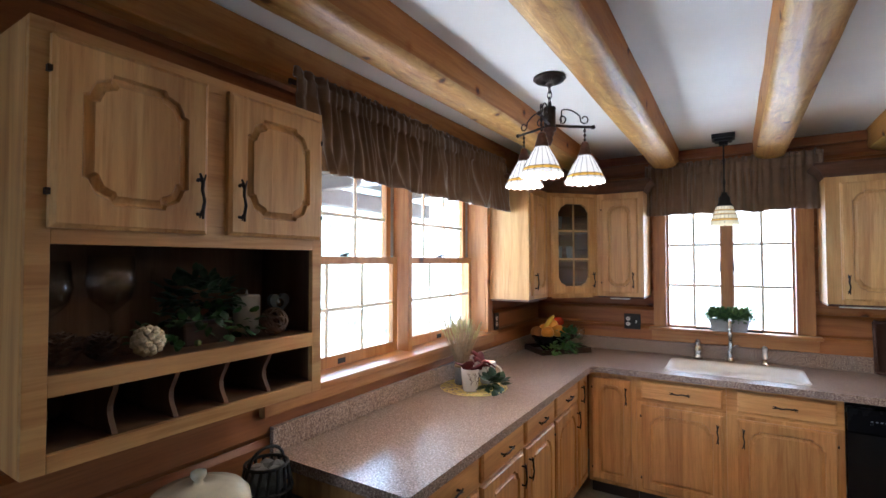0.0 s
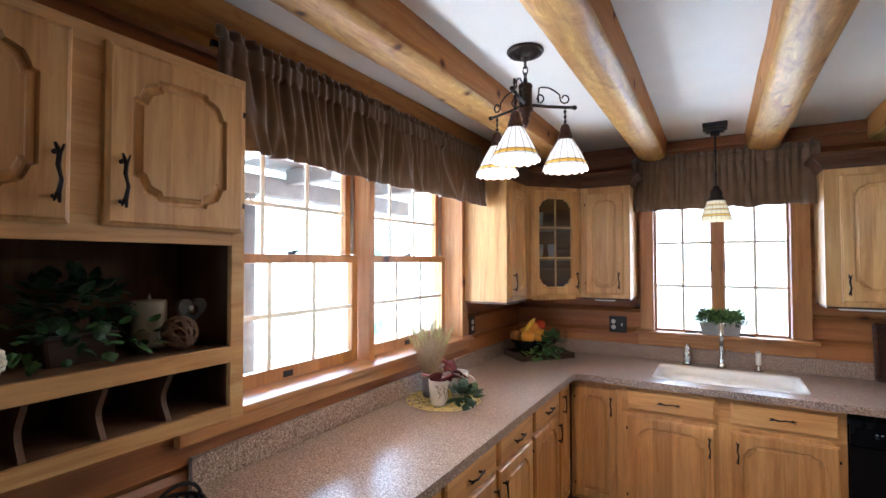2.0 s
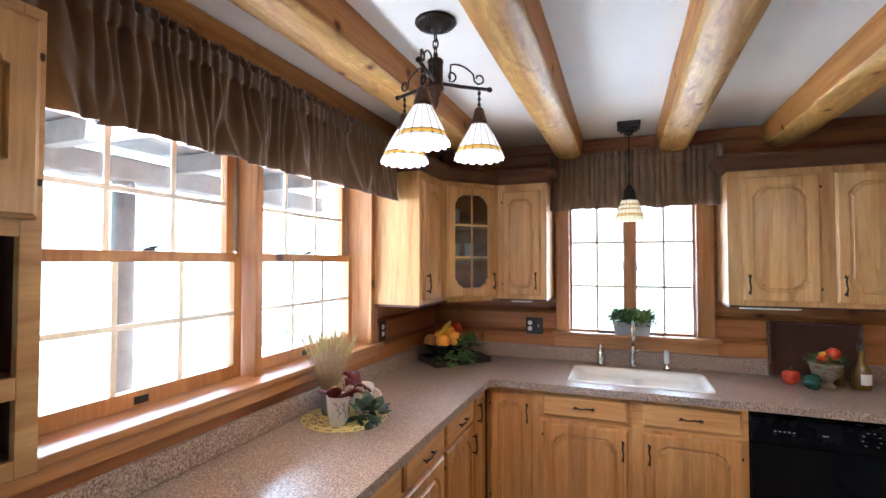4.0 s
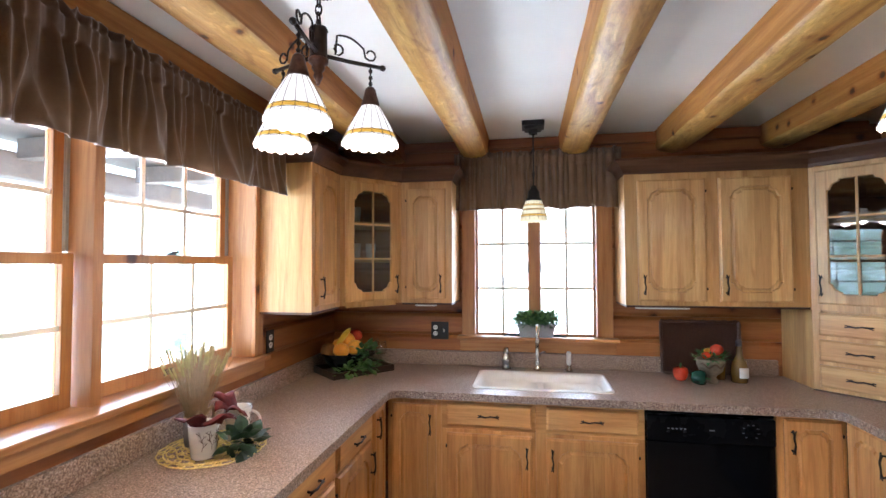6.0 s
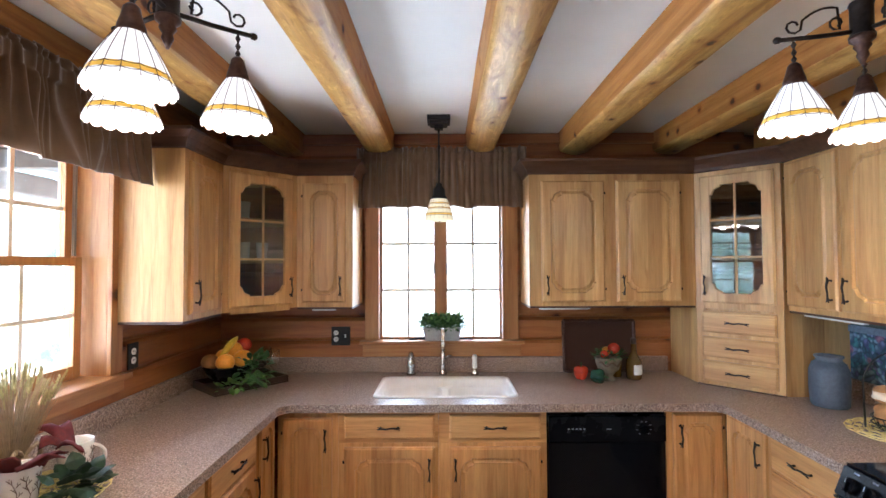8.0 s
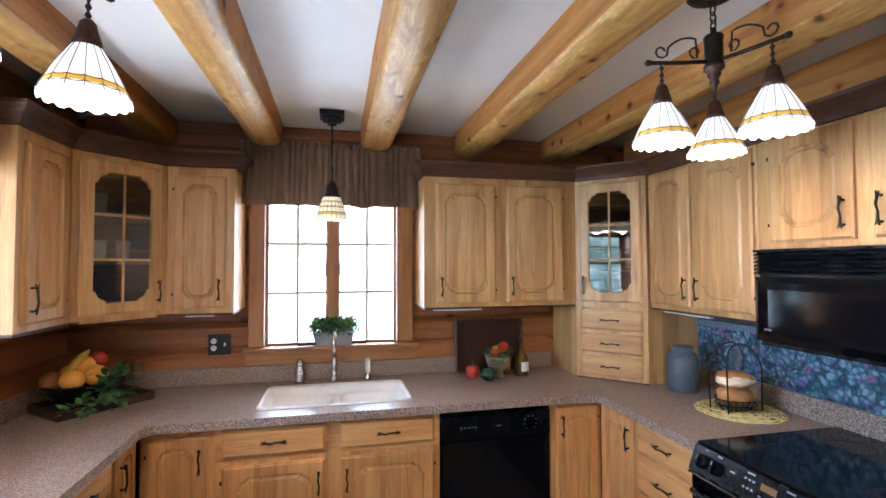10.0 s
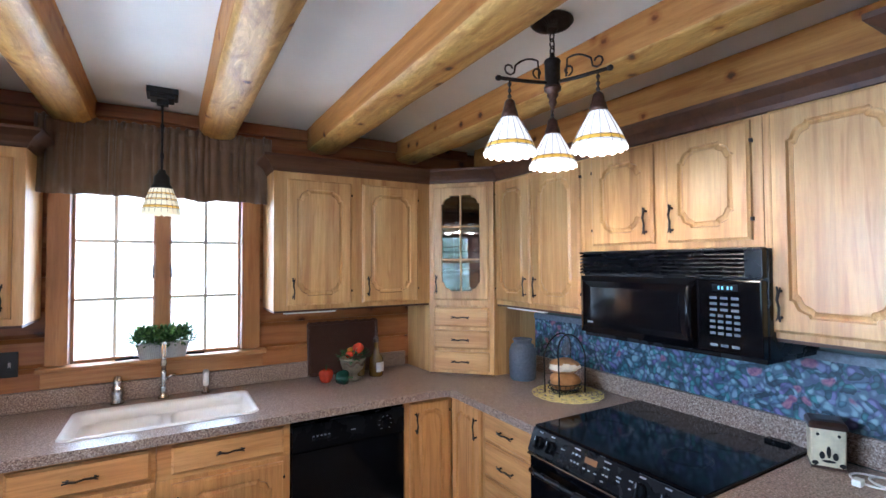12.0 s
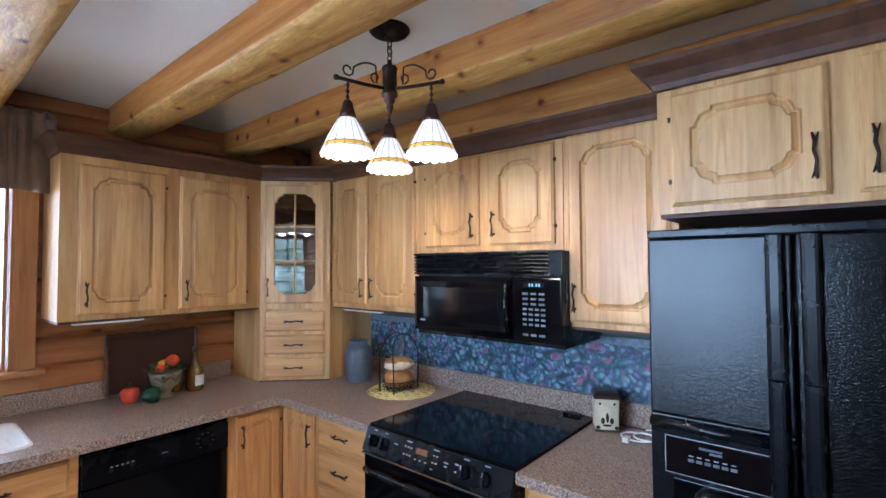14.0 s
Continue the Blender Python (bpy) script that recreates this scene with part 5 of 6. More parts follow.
for x, z, w in ((0.125, 1.128, 0.055), (0.150, 1.119, 0.030)):
    part("emblem", cube(x, x + w, FD - 0.0054, FD - 0.0042, z, z + 0.006), button_grey, dsp2)
for i in range(6):
    x = 0.098 + i * 0.020
    part("button", cube(x, x + 0.015, FD - 0.007, FD - 0.0042, 1.090, 1.098, 0.001), button_grey, dsp2)
    part("button_mark", cube(x + 0.002, x + 0.013, FD - 0.0054, FD - 0.0042, 1.104, 1.107), mark_grey, dsp2)
part("dispenser_recess", cube(0.060, 0.285, FD - 0.001, FD + 0.0025, 0.80, 1.035, 0.001), gloss_black, dsp2, "deep black dispenser recess")
bm = B()
lathe(bm, solid([(0.055, 0.985), (0.050, 1.010), (0.030, 1.032)]), 16, 0.165, FD - 0.006)
part("ice_chute", bm, satin_black, dsp2, smooth=True)
for x in (0.305, 0.375):
    for z0, z1 in ((1.347, FT - 0.015), (0.30, 1.342)):
        bm = B()
        prof = [(-0.019, 0.0), (-0.019, -0.030), (-0.015, -0.039), (-0.008, -0.044), (0.008, -0.044), (0.015, -0.039), (0.019, -0.030), (0.019, 0.0)]
        rows = [[bm.verts.new((x + a, FD + b * k, z)) for a, b in prof] for z, k in ((z0, 1.0), ((z0 + z1) / 2, 1.06), (z1, 1.0))]
        for a, b in zip(rows, rows[1:]):
            skin(bm, a, b)
        bm.faces.new(rows[0])
        bm.faces.new(rows[-1])
        part("handle", bm, satin_black, fr_, "long satin black door handle")

# ---- wallpaper and border behind the range ----
structure("trim_wallpaper", cube(XE - 0.006, XE - 0.002, 1.45, 3.49, 1.017, 1.2615), paper_mat, "glossy blue floral wallpaper strip above the splashback", "wallpaper")
structure("trim_border", cube(XE - 0.014, XE - 0.002, 1.45, 3.49, 1.262, 1.296, 0.002), band_mat, "thin grey-blue border rail above the wallpaper", "trim")

# ---- hanging lamps ----


def shade_parts(parent, c, r0, r1, z0, z1, wave=16, bands=((0.75, 0.87),), ribs=16, mat0=None):
    """A leaded opal glass cone from z0 (top) down to z1."""
    cx, cy = c

    def prof(u0, u1, n):
        pts = []
        for i in range(n + 1):
            u = u0 + (u1 - u0) * i / n
            pts.append((r0 + (r1 - r0) * u + 0.004 * math.sin(u * math.pi), z0 + (z1 - z0) * u))
        return pts

    cuts = [0.0] + [b for bb in bands for b in bb] + [1.0]
    sh = None
    for i, (a, b) in enumerate(zip(cuts, cuts[1:])):
        bm = B()
        last = i == len(cuts) - 2
        lathe(bm, prof(a, b, 5), 48, cx, cy, wave if last else 0, -0.010 if last else 0)
        mat = shade_amber if i % 2 else (mat0 or shade_glow)
        if sh is None:
            sh = part("shade", bm, mat, parent, "lit white opal leaded-glass shade", smooth=True)
        else:
            part("shade_band" if i % 2 else "shade_skirt", bm, mat, sh, "amber glass band" if i % 2 else "", smooth=True)
    ld = B()
    for k in range(ribs):
        a = 2 * math.pi * k / ribs
        pts = [(cx + (r + 0.001) * math.cos(a), cy + (r + 0.001) * math.sin(a), z) for r, z in prof(0, 1, 5)]
        tube(ld, pts, 0.0009, 4)
    for u in [b for bb in bands for b in bb]:
        r, z = prof(u, u, 1)[0]
        tube(ld, [(cx + (r + 0.001) * math.cos(2 * math.pi * k / 96), cy + (r + 0.001) * math.sin(2 * math.pi * k / 96), z - 0.004 * abs(math.sin(math.pi * ribs * k / 96))) for k in range(97)], 0.0013, 4)
    tagged(part("leading", ld, bronze_warm, sh, "thin dark lead lines"), kind="stuff")
    return sh


def chandelier(m, arms, label):
    """Origin on the ceiling; three arms at the given angles."""
    c = thing("chandelier", m, label, "chandelier", "iron chandeliers")
    bm = B()
    lathe(bm, solid([(0.074, -0.001), (0.076, -0.008), (0.070, -0.014), (0.045, -0.024), (0.018, -0.033), (0.010, -0.045)]), 32)
    for k in range(32):
        a = 2 * math.pi * k / 32
        tube(bm, [(0.066 * math.cos(a), 0.066 * math.sin(a), -0.0155), (0.044 * math.cos(a), 0.044 * math.sin(a), -0.0250), (0.020 * math.cos(a), 0.020 * math.sin(a), -0.0330)], [0.0035, 0.0030, 0.0015], 5)
    part("canopy", bm, bronze, c, "fluted dark bronze ceiling canopy", smooth=True)
    ch = B()
    for i in range(3):
        z = -0.058 - i * 0.026
        pts = []
        for k in range(13):
            a = 2 * math.pi * k / 12
            u, v = 0.010 * math.cos(a), 0.018 * math.sin(a)
            pts.append((u, 0, z + v) if i % 2 else (0, u, z + v))
        tube(ch, pts, 0.0028, 6)
    part("chain", ch, bronze, c)
    bm = B()
    lathe(bm, solid([(0.008, -0.118), (0.010, -0.138), (0.026, -0.142), (0.030, -0.150), (0.027, -0.158), (0.027, -0.235), (0.031, -0.240)]), 24)
    part("column", bm, bronze, c, smooth=True)
    bm = B()
    lathe(bm, solid([(0.031, -0.2405), (0.030, -0.252), (0.018, -0.262), (0.021, -0.270), (0.012, -0.284), (0.015, -0.296), (0.009, -0.308), (0.004, -0.322)]), 20)
    part("finial", bm, bronze_warm, c, "turned copper-toned finial", smooth=True)
    for ang in arms:
        ca, sa = math.cos(radians(ang)), math.sin(radians(ang))

        def P(r, z, s=0.0):
            return (r * ca - s * sa, r * sa + s * ca, z)

        bm = B()
        tube(bm, [P(0.02, -0.226), P(0.10, -0.230), P(0.205, -0.230)], 0.0065, 10)
        tube(bm, [P(0.203, -0.230), P(0.213, -0.230), P(0.219, -0.230)], [0.009, 0.010, 0.005], 10)
        arm = part("arm", bm, bronze, c, smooth=True)
        sc = B()
        pts = []
        for i in range(27):
            u = i / 26
            if u < 0.35:
                a = radians(260 - 520 * (u / 0.35) * 0.72)
                rr = 0.009 + 0.012 * (u / 0.35)
                pts.append(P(0.060 + rr * math.cos(a), -0.196 + rr * math.sin(a)))
            elif u < 0.72:
                v = (u - 0.35) / 0.37
                pts.append(P(0.048 + 0.105 * v, -0.185 + 0.040 * math.sin(math.pi * (0.25 + 0.5 * v)) - 0.030 * v ** 2))
            else:
                v = (u - 0.72) / 0.28
                a = radians(200 + 330 * v)
                rr = 0.022 - 0.010 * v
                pts.append(P(0.168 + rr * math.cos(a), -0.194 + rr * math.sin(a)))
        tube(sc, pts, 0.0034, 6)
        part("scroll", sc, bronze, arm, "curled iron scroll", smooth=True)
        lk = B()
        tube(lk, [P(0.168, -0.230), P(0.168, -0.306)], 0.0030, 6)
        for z in (-0.248, -0.270, -0.290):
            lathe(lk, solid([(0.004, z + 0.007), (0.0075, z), (0.004, z - 0.007)]), 8, P(0.168, 0)[0], P(0.168, 0)[1])
        part("link", lk, bronze, arm)
        hx, hy, _ = P(0.168, 0)
        cp_ = B()
        lathe(cp_, solid([(0.009, -0.300), (0.017, -0.309), (0.021, -0.328), (0.028, -0.350), (0.031, -0.367)]), 22, hx, hy)
        part("socket_cap", cp_, bronze_warm, arm, "copper-brown socket cap", smooth=True)
        bulb = bpy.data.lights.new("bulb", "POINT")
        bulb.energy, bulb.color, bulb.shadow_soft_size = 0.62, (1.0, 0.86, 0.66), 0.040
        bulb_ob = new("bulb_light", bulb)
        bulb_ob.location = m @ Vector((hx, hy, -0.476))
        shade_parts(c, (hx, hy), 0.029, 0.091, -0.364, -0.486)
    return c


chandelier(pose(-0.667, 2.13, ZC), (37, 157, 277), "dark bronze three-arm chandelier with lit white leaded-glass shades")
chandelier(pose(1.207, 2.254, ZC), (47, 167, 287), "dark bronze three-arm chandelier with lit white leaded-glass shades")

pnd = thing("pendant_lamp", pose(0.003, 3.730, ZC), "black mission-style pendant with lit leaded-glass shade over the sink", "pendant lamp")
bm = B()
box(bm, -0.068, 0.068, -0.068, 0.068, -0.030, -0.001, 0.003)
box(bm, -0.052, 0.052, -0.052, 0.052, -0.048, -0.030, 0.004)
box(bm, -0.026, 0.026, -0.026, 0.026, -0.072, -0.047, 0.006)
part("canopy", bm, black_iron, pnd, "stepped square black canopy")
bm = B()
lathe(bm, solid([(0.009, -0.072), (0.005, -0.085), (0.0045, -0.16), (0.010, -0.175), (0.006, -0.19), (0.0045, -0.30), (0.010, -0.325), (0.006, -0.34), (0.0055, -0.40)]), 12)
part("rod", bm, black_iron, pnd, "thin turned black rod", smooth=True)
bm = B()
lathe(bm, solid([(0.016, -0.395), (0.020, -0.412), (0.034, -0.430), (0.037, -0.465), (0.047, -0.480), (0.049, -0.492)]), 24)
part("socket_cap", bm, black_iron, pnd, smooth=True)
shade_parts(pnd, (0, 0), 0.050, 0.086, -0.490, -0.610, 20, ((0.18, 0.24), (0.42, 0.47), (0.70, 0.80)), 20, shade_soft)


# ---- gathered valances ----
def valance(name, m, length, drop, label, seed):
    """A rod-pocket valance along local x, hanging in front of y = 0 towards -y, its rod at z = 0."""
    v = thing(name, m, label, "valance", "window valances")
    nx = int(length * 220)
    zs = [0.042, 0.034, 0.026, 0.018, 0.012, 0.004, -0.006, -0.016, -0.028, -0.040, -0.050, -0.058, -0.07, -0.09, -0.12, -0.17, -0.22, -0.27, -0.32, -0.36]
    bm = B()
    rows = []
    pleat = [0.0]
    for i in range(nx):
        pleat.append(pleat[-1] + 0.72 + 1.05 * abs(noise.noise(Vector((i * 0.055, seed * 3.1, 0)))) + 0.3 * noise.noise(Vector((i * 0.21, seed, 5))))
    for j, z in enumerate(zs):
        row = []
        u = max(0.0, -z - 0.055) / 0.305
        for i in range(nx + 1):
            x = length * i / nx
            ph = pleat[i] * 0.42
            small = math.sin(ph * 1.7 + 1.5 * math.sin(ph * 0.37 + j * 0.04)) * (0.65 + 0.5 * noise.noise(Vector((x * 11, seed, 3))))
            soft = noise.noise(Vector((x * 10.0 + 0.25 * u, seed * 2.3, 0.5 * u)))
            crease = 1 - abs(noise.noise(Vector((x * 15.0 - 0.5 * u, seed * 5.1, 0.7 * u)))) * 2.4
            y = -0.046
            if z >= 0.012:
                y += 0.017 * small + 0.016 * noise.noise(Vector((x * 52, z * 22, seed)))
            elif z > -0.055:
                y += -0.010 + 0.009 * small + 0.006 * noise.noise(Vector((x * 60, z * 8, seed + 2)))
            else:
                y += -0.016 * u + (0.010 * (1 - u) + 0.007) * small + (0.016 + 0.060 * u) * soft - (0.012 + 0.018 * u) * max(-0.5, crease)
            y += 0.004 * noise.noise(Vector((x * 26, z * 12, seed + 4)))
            y = min(y, -0.016)
            zz = z * drop / 0.36 if z < -0.06 else z
            if z > 0.03:
                zz += 0.010 * small + 0.016 * noise.noise(Vector((x * 40, 2, seed)))
            if u > 0:
                zz += u * (0.014 * soft + 0.012 * noise.noise(Vector((x * 9, seed, 1))))
            row.append(bm.verts.new((x, y, zz)))
        rows.append(row)
    for a, b in zip(rows, rows[1:]):
        for i in range(nx):
            bm.faces.new((a[i], a[i + 1], b[i + 1], b[i]))
    cl = part("cloth", bm, valance_cloth, v, smooth=True)
    sol = cl.modifiers.new("thick", "SOLIDIFY")
    sol.thickness = 0.0025
    rod = B()
    box(rod, 0.004, length - 0.004, -0.014, -0.010, -0.012, 0.008)
    part("rod", rod, bronze, v, "flat dark curtain rod")
    for x in (0.004, length - 0.014):
        part("bracket", cube(x, x + 0.010, -0.010, 0.0, -0.012, 0.008), bronze, v)
    return v


valance("window_valance", pose(-1.355, 1.190, 2.318, 0, 0, 90), 1.868, 0.335, "taupe gathered valance with ruffled heading over the double window", 3)
valance("window_valance", pose(-0.535, 4.035, 2.345), 1.10, 0.355, "taupe gathered valance with ruffled heading over the sink window", 8)


# ---- outlets ----
def outlet(name, m, w, gangs, label):
    o = thing(name, m, label, "outlet")
    part("plate", cube(-w / 2, w / 2, -0.009, -0.002, -0.062, 0.062, 0.003), black_iron, o, "black iron cover plate")
    bmx = -w / 4 if gangs == 2 else 0
    for dz in (-0.021, 0.021):
        bm = B()
        tube(bm, [(bmx, -0.008, dz), (bmx, -0.0115, dz)], 0.0165, 18)
        rc = part("receptacle", bm, white_plastic, o, "ivory receptacle")
        sl = B()
        for dx in (-0.006, 0.006):
            box(sl, bmx + dx - 0.001, bmx + dx + 0.001, -0.0122, -0.0116, dz - 0.002, dz + 0.007)
        part("slot", sl, black_iron, rc)
    if gangs == 2:
        part("switch", cube(w / 4 - 0.005, w / 4 + 0.005, -0.018, -0.009, -0.010, 0.012, 0.002), white_plastic, o, "ivory toggle switch")
    return o


outlet("wall_outlet", pose(XW, 3.200, 1.196, 0, 0, 90), 0.075, 1, "black-plated double outlet on the log wall")
outlet("wall_outlet", pose(-0.658, YN, 1.151), 0.125, 2, "black-plated outlet and switch on the log wall")


# ---- vegetation helper ----
def leaf_clump(n, c, r, size, seed, zmin=None, width=0.55, up=0.3):
    rr = random.Random(seed)
    bm = B()
    while n:
        p = Vector((rr.uniform(-1, 1), rr.uniform(-1, 1), rr.uniform(-1, 1)))
        if p.length > 1 or p.length < 0.3:
            continue
        q = Vector((c[0] + p.x * r[0], c[1] + p.y * r[1], c[2] + p.z * r[2]))
        if zmin is not None and q.z < zmin:
            continue
        d = p + Vector((rr.uniform(-0.5, 0.5), rr.uniform(-0.5, 0.5), up + rr.uniform(-0.5, 0.5)))
        leaf(bm, q, d, size * rr.uniform(0.6, 1.25), width)
        n -= 1
    return bm


# ---- sill planter ----
sp = thing("sill_planter", pose(0.015, 4.062, 1.124), "whitewashed wicker trough of small green foliage on the sill", "planter")
bm = B()
rows = []
for z, k in ((0.001, 0.86), (0.03, 0.93), (0.062, 0.98), (0.078, 1.03), (0.086, 1.03)):
    rows.append(loop(bm, round_rect(-0.125 * k, 0.125 * k, -0.040 * k, 0.040 * k, 0.012, 3), z))
for a, b in zip(rows, rows[1:]):
    skin(bm, a, b)
bm.faces.new(rows[0])
bm.faces.new(rows[-1])
bk = part("basket", bm, wicker_grey, sp)
wv = B()
for i in range(26):
    x = -0.118 + 0.236 * i / 25
    tube(wv, [(x * 0.88, -0.0362, 0.002), (x * 0.98, -0.0405, 0.06), (x * 1.02, -0.043, 0.084)], 0.0032, 5)
part("wicker_siding", wv, wicker_grey, bk)
for k, x in enumerate((-0.095, -0.032, 0.032, 0.095)):
    part("foliage", leaf_clump(260, (x, -0.008, 0.105), (0.066, 0.058, 0.058), 0.024, 5 + k, 0.072, 0.6, 0.7), leaf_mid, sp)
    part("pale_shoot", leaf_clump(150, (x, -0.014, 0.120), (0.064, 0.060, 0.058), 0.022, 60 + k, 0.085, 0.6, 0.9), leaf_pale, sp, "pale green shoots")


# ---- the raffia mats ----
def raffia_mat(m, r, label, seed):
    t = thing("round_placemat", m, label, "placemat", "raffia placemats")
    bm = B()
    for k in range(1, 7):
        rad = r * k / 6
        loops = max(5, int(rad * 95))
        n = loops * 9
        pts = []
        for i in range(n + 1):
            a = 2 * math.pi * i / n
            q = a * loops
            w = rad - 0.013 + 0.013 * math.cos(q) + 0.003 * noise.noise(Vector((a * 5, k, seed)))
            b = a + 0.45 * 2 * math.pi / loops * math.sin(q)
            pts.append((w * math.cos(b), w * math.sin(b), 0.004 + 0.002 * math.sin(q * 0.5 + k)))
        tube(bm, pts, 0.0030, 4)
    for rad in (r * 0.22, r * 0.56, r * 0.88):
        tube(bm, [(rad * math.cos(2 * math.pi * i / 48), rad * math.sin(2 * math.pi * i / 48), 0.006) for i in range(49)], 0.0028, 5)
    part("weave", bm, mat_yellow, t)
    return t


raffia_mat(pose(-1.236, 2.435, CT + 0.001), 0.192, "pale yellow openwork raffia placemat on the worktop", 1)
raffia_mat(pose(1.938, 2.930, CT + 0.001), 0.192, "pale yellow openwork raffia placemat on the worktop", 2)


# ---- mugs with napkins, wheat, ivy sprig ----
def mug(m, label, ang):
    g = thing("mug", m, label, "mug", "white mugs")
    bm = B()
    lathe(bm, [(0.002, 0.002), (0.031, 0.001), (0.034, 0.006), (0.040, 0.060), (0.043, 0.100), (0.0415, 0.102), (0.0385, 0.099), (0.035, 0.05), (0.030, 0.008), (0.002, 0.007)], 30)
    part("cup", bm, ceramic_white, g, smooth=True)
    bm = B()
    ca, sa = math.cos(radians(ang)), math.sin(radians(ang))
    pts = []
    for i in range(11):
        a = radians(95 - 190 * i / 10)
        r = 0.036 + 0.034 * math.cos(a)
        pts.append((r * ca, r * sa, 0.054 + 0.032 * math.sin(a)))
    tube(bm, pts, 0.0048, 8)
    part("handle", bm, ceramic_white, g, smooth=True)
    tw = B()
    rr = random.Random(int(ang) + 3)
    for k in range(3):
        a0 = radians(-60 + k * 35)
        pts = []
        for i in range(6):
            z = 0.03 + 0.011 * i
            a = a0 + 0.12 * math.sin(i + k)
            rad = 0.0365 + 0.0065 * (z - 0.006) / 0.094 * 1.0 + 0.0015
            pts.append((rad * math.cos(a), rad * math.sin(a), z))
        tube(tw, pts, 0.0009, 4)
        for i in (1, 2, 3, 4):
            p = Vector(pts[i])
            sg = 1 if i % 2 else -1
            d = Vector((-math.sin(a0) * sg, math.cos(a0) * sg, 1.0))
            tube(tw, [p, p + d * 0.011], 0.0008, 4)
            tube(tw, [p + d * 0.005, p + d * 0.005 + Vector((0, 0, 0.009))], 0.0006, 4)
    part("twig_motif", tw, twine, g, "thin brown twig motif")
    nb = B()
    for k in range(3):
        a = radians(ang + 150 + k * 45)
        base = Vector((0.012 * math.cos(a), 0.012 * math.sin(a), 0.07))
        tip = base + Vector((0.062 * math.cos(a + 0.4 * k), 0.062 * math.sin(a + 0.4 * k), 0.070 - 0.016 * k))
        side = Vector((-math.sin(a), math.cos(a), 0)) * 0.042
        N = 6
        prev = None
        for i in range(N + 1):
            u = i / N
            c = base.lerp(tip, u) + Vector((0, 0, 0.02 * math.sin(u * math.pi)))
            wv_ = side * (0.35 + 0.75 * u) 
            row = [nb.verts.new(c + wv_ * s + Vector((0, 0, 0.012 * math.sin(s * 3 + k) * u))) for s in (-1, -0.4, 0.2, 0.7, 1)]
            if prev:
                for q in range(4):
                    nb.faces.new((prev[q], prev[q + 1], row[q + 1], row[q]))
            prev = row
    nk = part("napkin", nb, napkin_red, g, "dark red cloth napkin", smooth=True)
    sol = nk.modifiers.new("thick", "SOLIDIFY")
    sol.thickness = 0.004
    return g


mug(pose(-1.205, 2.335, CT + 0.010) @ Matrix.Scale(1.22, 4), "white twig-pattern mug holding a dark red napkin", 130)
mug(pose(-1.200, 2.535, CT + 0.010) @ Matrix.Scale(1.22, 4), "white twig-pattern mug holding a dark red napkin", 20)

wh = thing("wheat_sheaf", pose(-1.320, 2.435, CT + 0.010), "dried wheat sheaf tied with a bow in a dark pot", "dried flowers")
bm = B()
lathe(bm, solid([(0.034, 0.0), (0.038, 0.02), (0.040, 0.10), (0.036, 0.102)]), 22)
part("pot", bm, stone_grey, wh, "dark grey pot", smooth=True)
st = B()
hd2 = B()
rr = random.Random(12)
for i in range(260):
    a = rr.uniform(0, 2 * math.pi)
    q = rr.uniform(0.0, 1.0) ** 0.6
    b = Vector((0.024 * q * math.cos(a), 0.024 * q * math.sin(a), 0.09))
    t = Vector((0.120 * q * math.cos(a) - 0.005 + rr.uniform(-0.02, 0.02), 0.145 * q * math.sin(a) + 0.02 + rr.uniform(-0.02, 0.02), 0.30 + 0.10 * rr.random() * (1.15 - 0.5 * q)))
    mid = b.lerp(t, 0.5) + Vector((0, 0, 0.008))
    tube(st, [b, mid, t], [0.0010, 0.0009, 0.0006], 3)
    if i % 4 == 0:
        d = (t - mid).normalized()
        for j in range(5):
            p = t - d * (0.010 * j)
            blob(hd2, p, 0.0052, 1, (0.8, 0.8, 1.5))
tagged(part("straw", st, straw, wh), kind="stuff")
tagged(part("wheat_tip", hd2, straw_green, wh, "yellow-green wheat ears"), kind="stuff")
bw = B()
for s in (-1, 1):
    pts = [(0.036, 0, 0.108)]
    for k in range(1, 8):
        a = math.pi * k / 8
        pts.append((0.040 + 0.008 * math.sin(a), s * 0.055 * math.sin(a) * (0.6 + 0.4 * math.cos(a * 0.5)), 0.108 + 0.030 * math.sin(2 * a)))
    pts.append((0.038, 0, 0.108))
    tube(bw, pts, [0.004] + [0.007] * 7 + [0.004], 6)
    tube(bw, [(0.038, 0, 0.108), (0.046, s * 0.03, 0.085), (0.050, s * 0.055, 0.055)], [0.004, 0.006, 0.005], 6)
lathe(bw, [(0.037, 0.100), (0.041, 0.108), (0.037, 0.116)], 20)
part("bow", bw, straw, wh, "natural burlap bow")
iv = thing("ivy_sprig", pose(-1.100, 2.400, CT + 0.010), "dark green glossy leaf sprig on the placemat", "artificial ivy")
part("leaves", leaf_clump(42, (0, 0, 0.040), (0.048, 0.075, 0.040), 0.056, 21, 0.008, 0.95, 0.1), leaf_dark, iv)

# ---- tray with fruit bowl and stemware ----
TR = pose(-1.185, 3.775, CT, 0, 0, 49)
tray = thing("serving_tray", TR, "dark brown wooden serving tray in the corner", "tray")
bm = B()
box(bm, -0.22, 0.22, -0.155, 0.155, 0.001, 0.010)
for x0, x1, y0, y1 in ((-0.22, 0.22, -0.155, -0.143), (-0.22, 0.22, 0.143, 0.155), (-0.22, -0.208, -0.143, 0.143), (0.208, 0.22, -0.143, 0.143)):
    box(bm, x0, x1, y0, y1, 0.010, 0.042, 0.002)
part("tray_body", bm, dark_wood, tray)


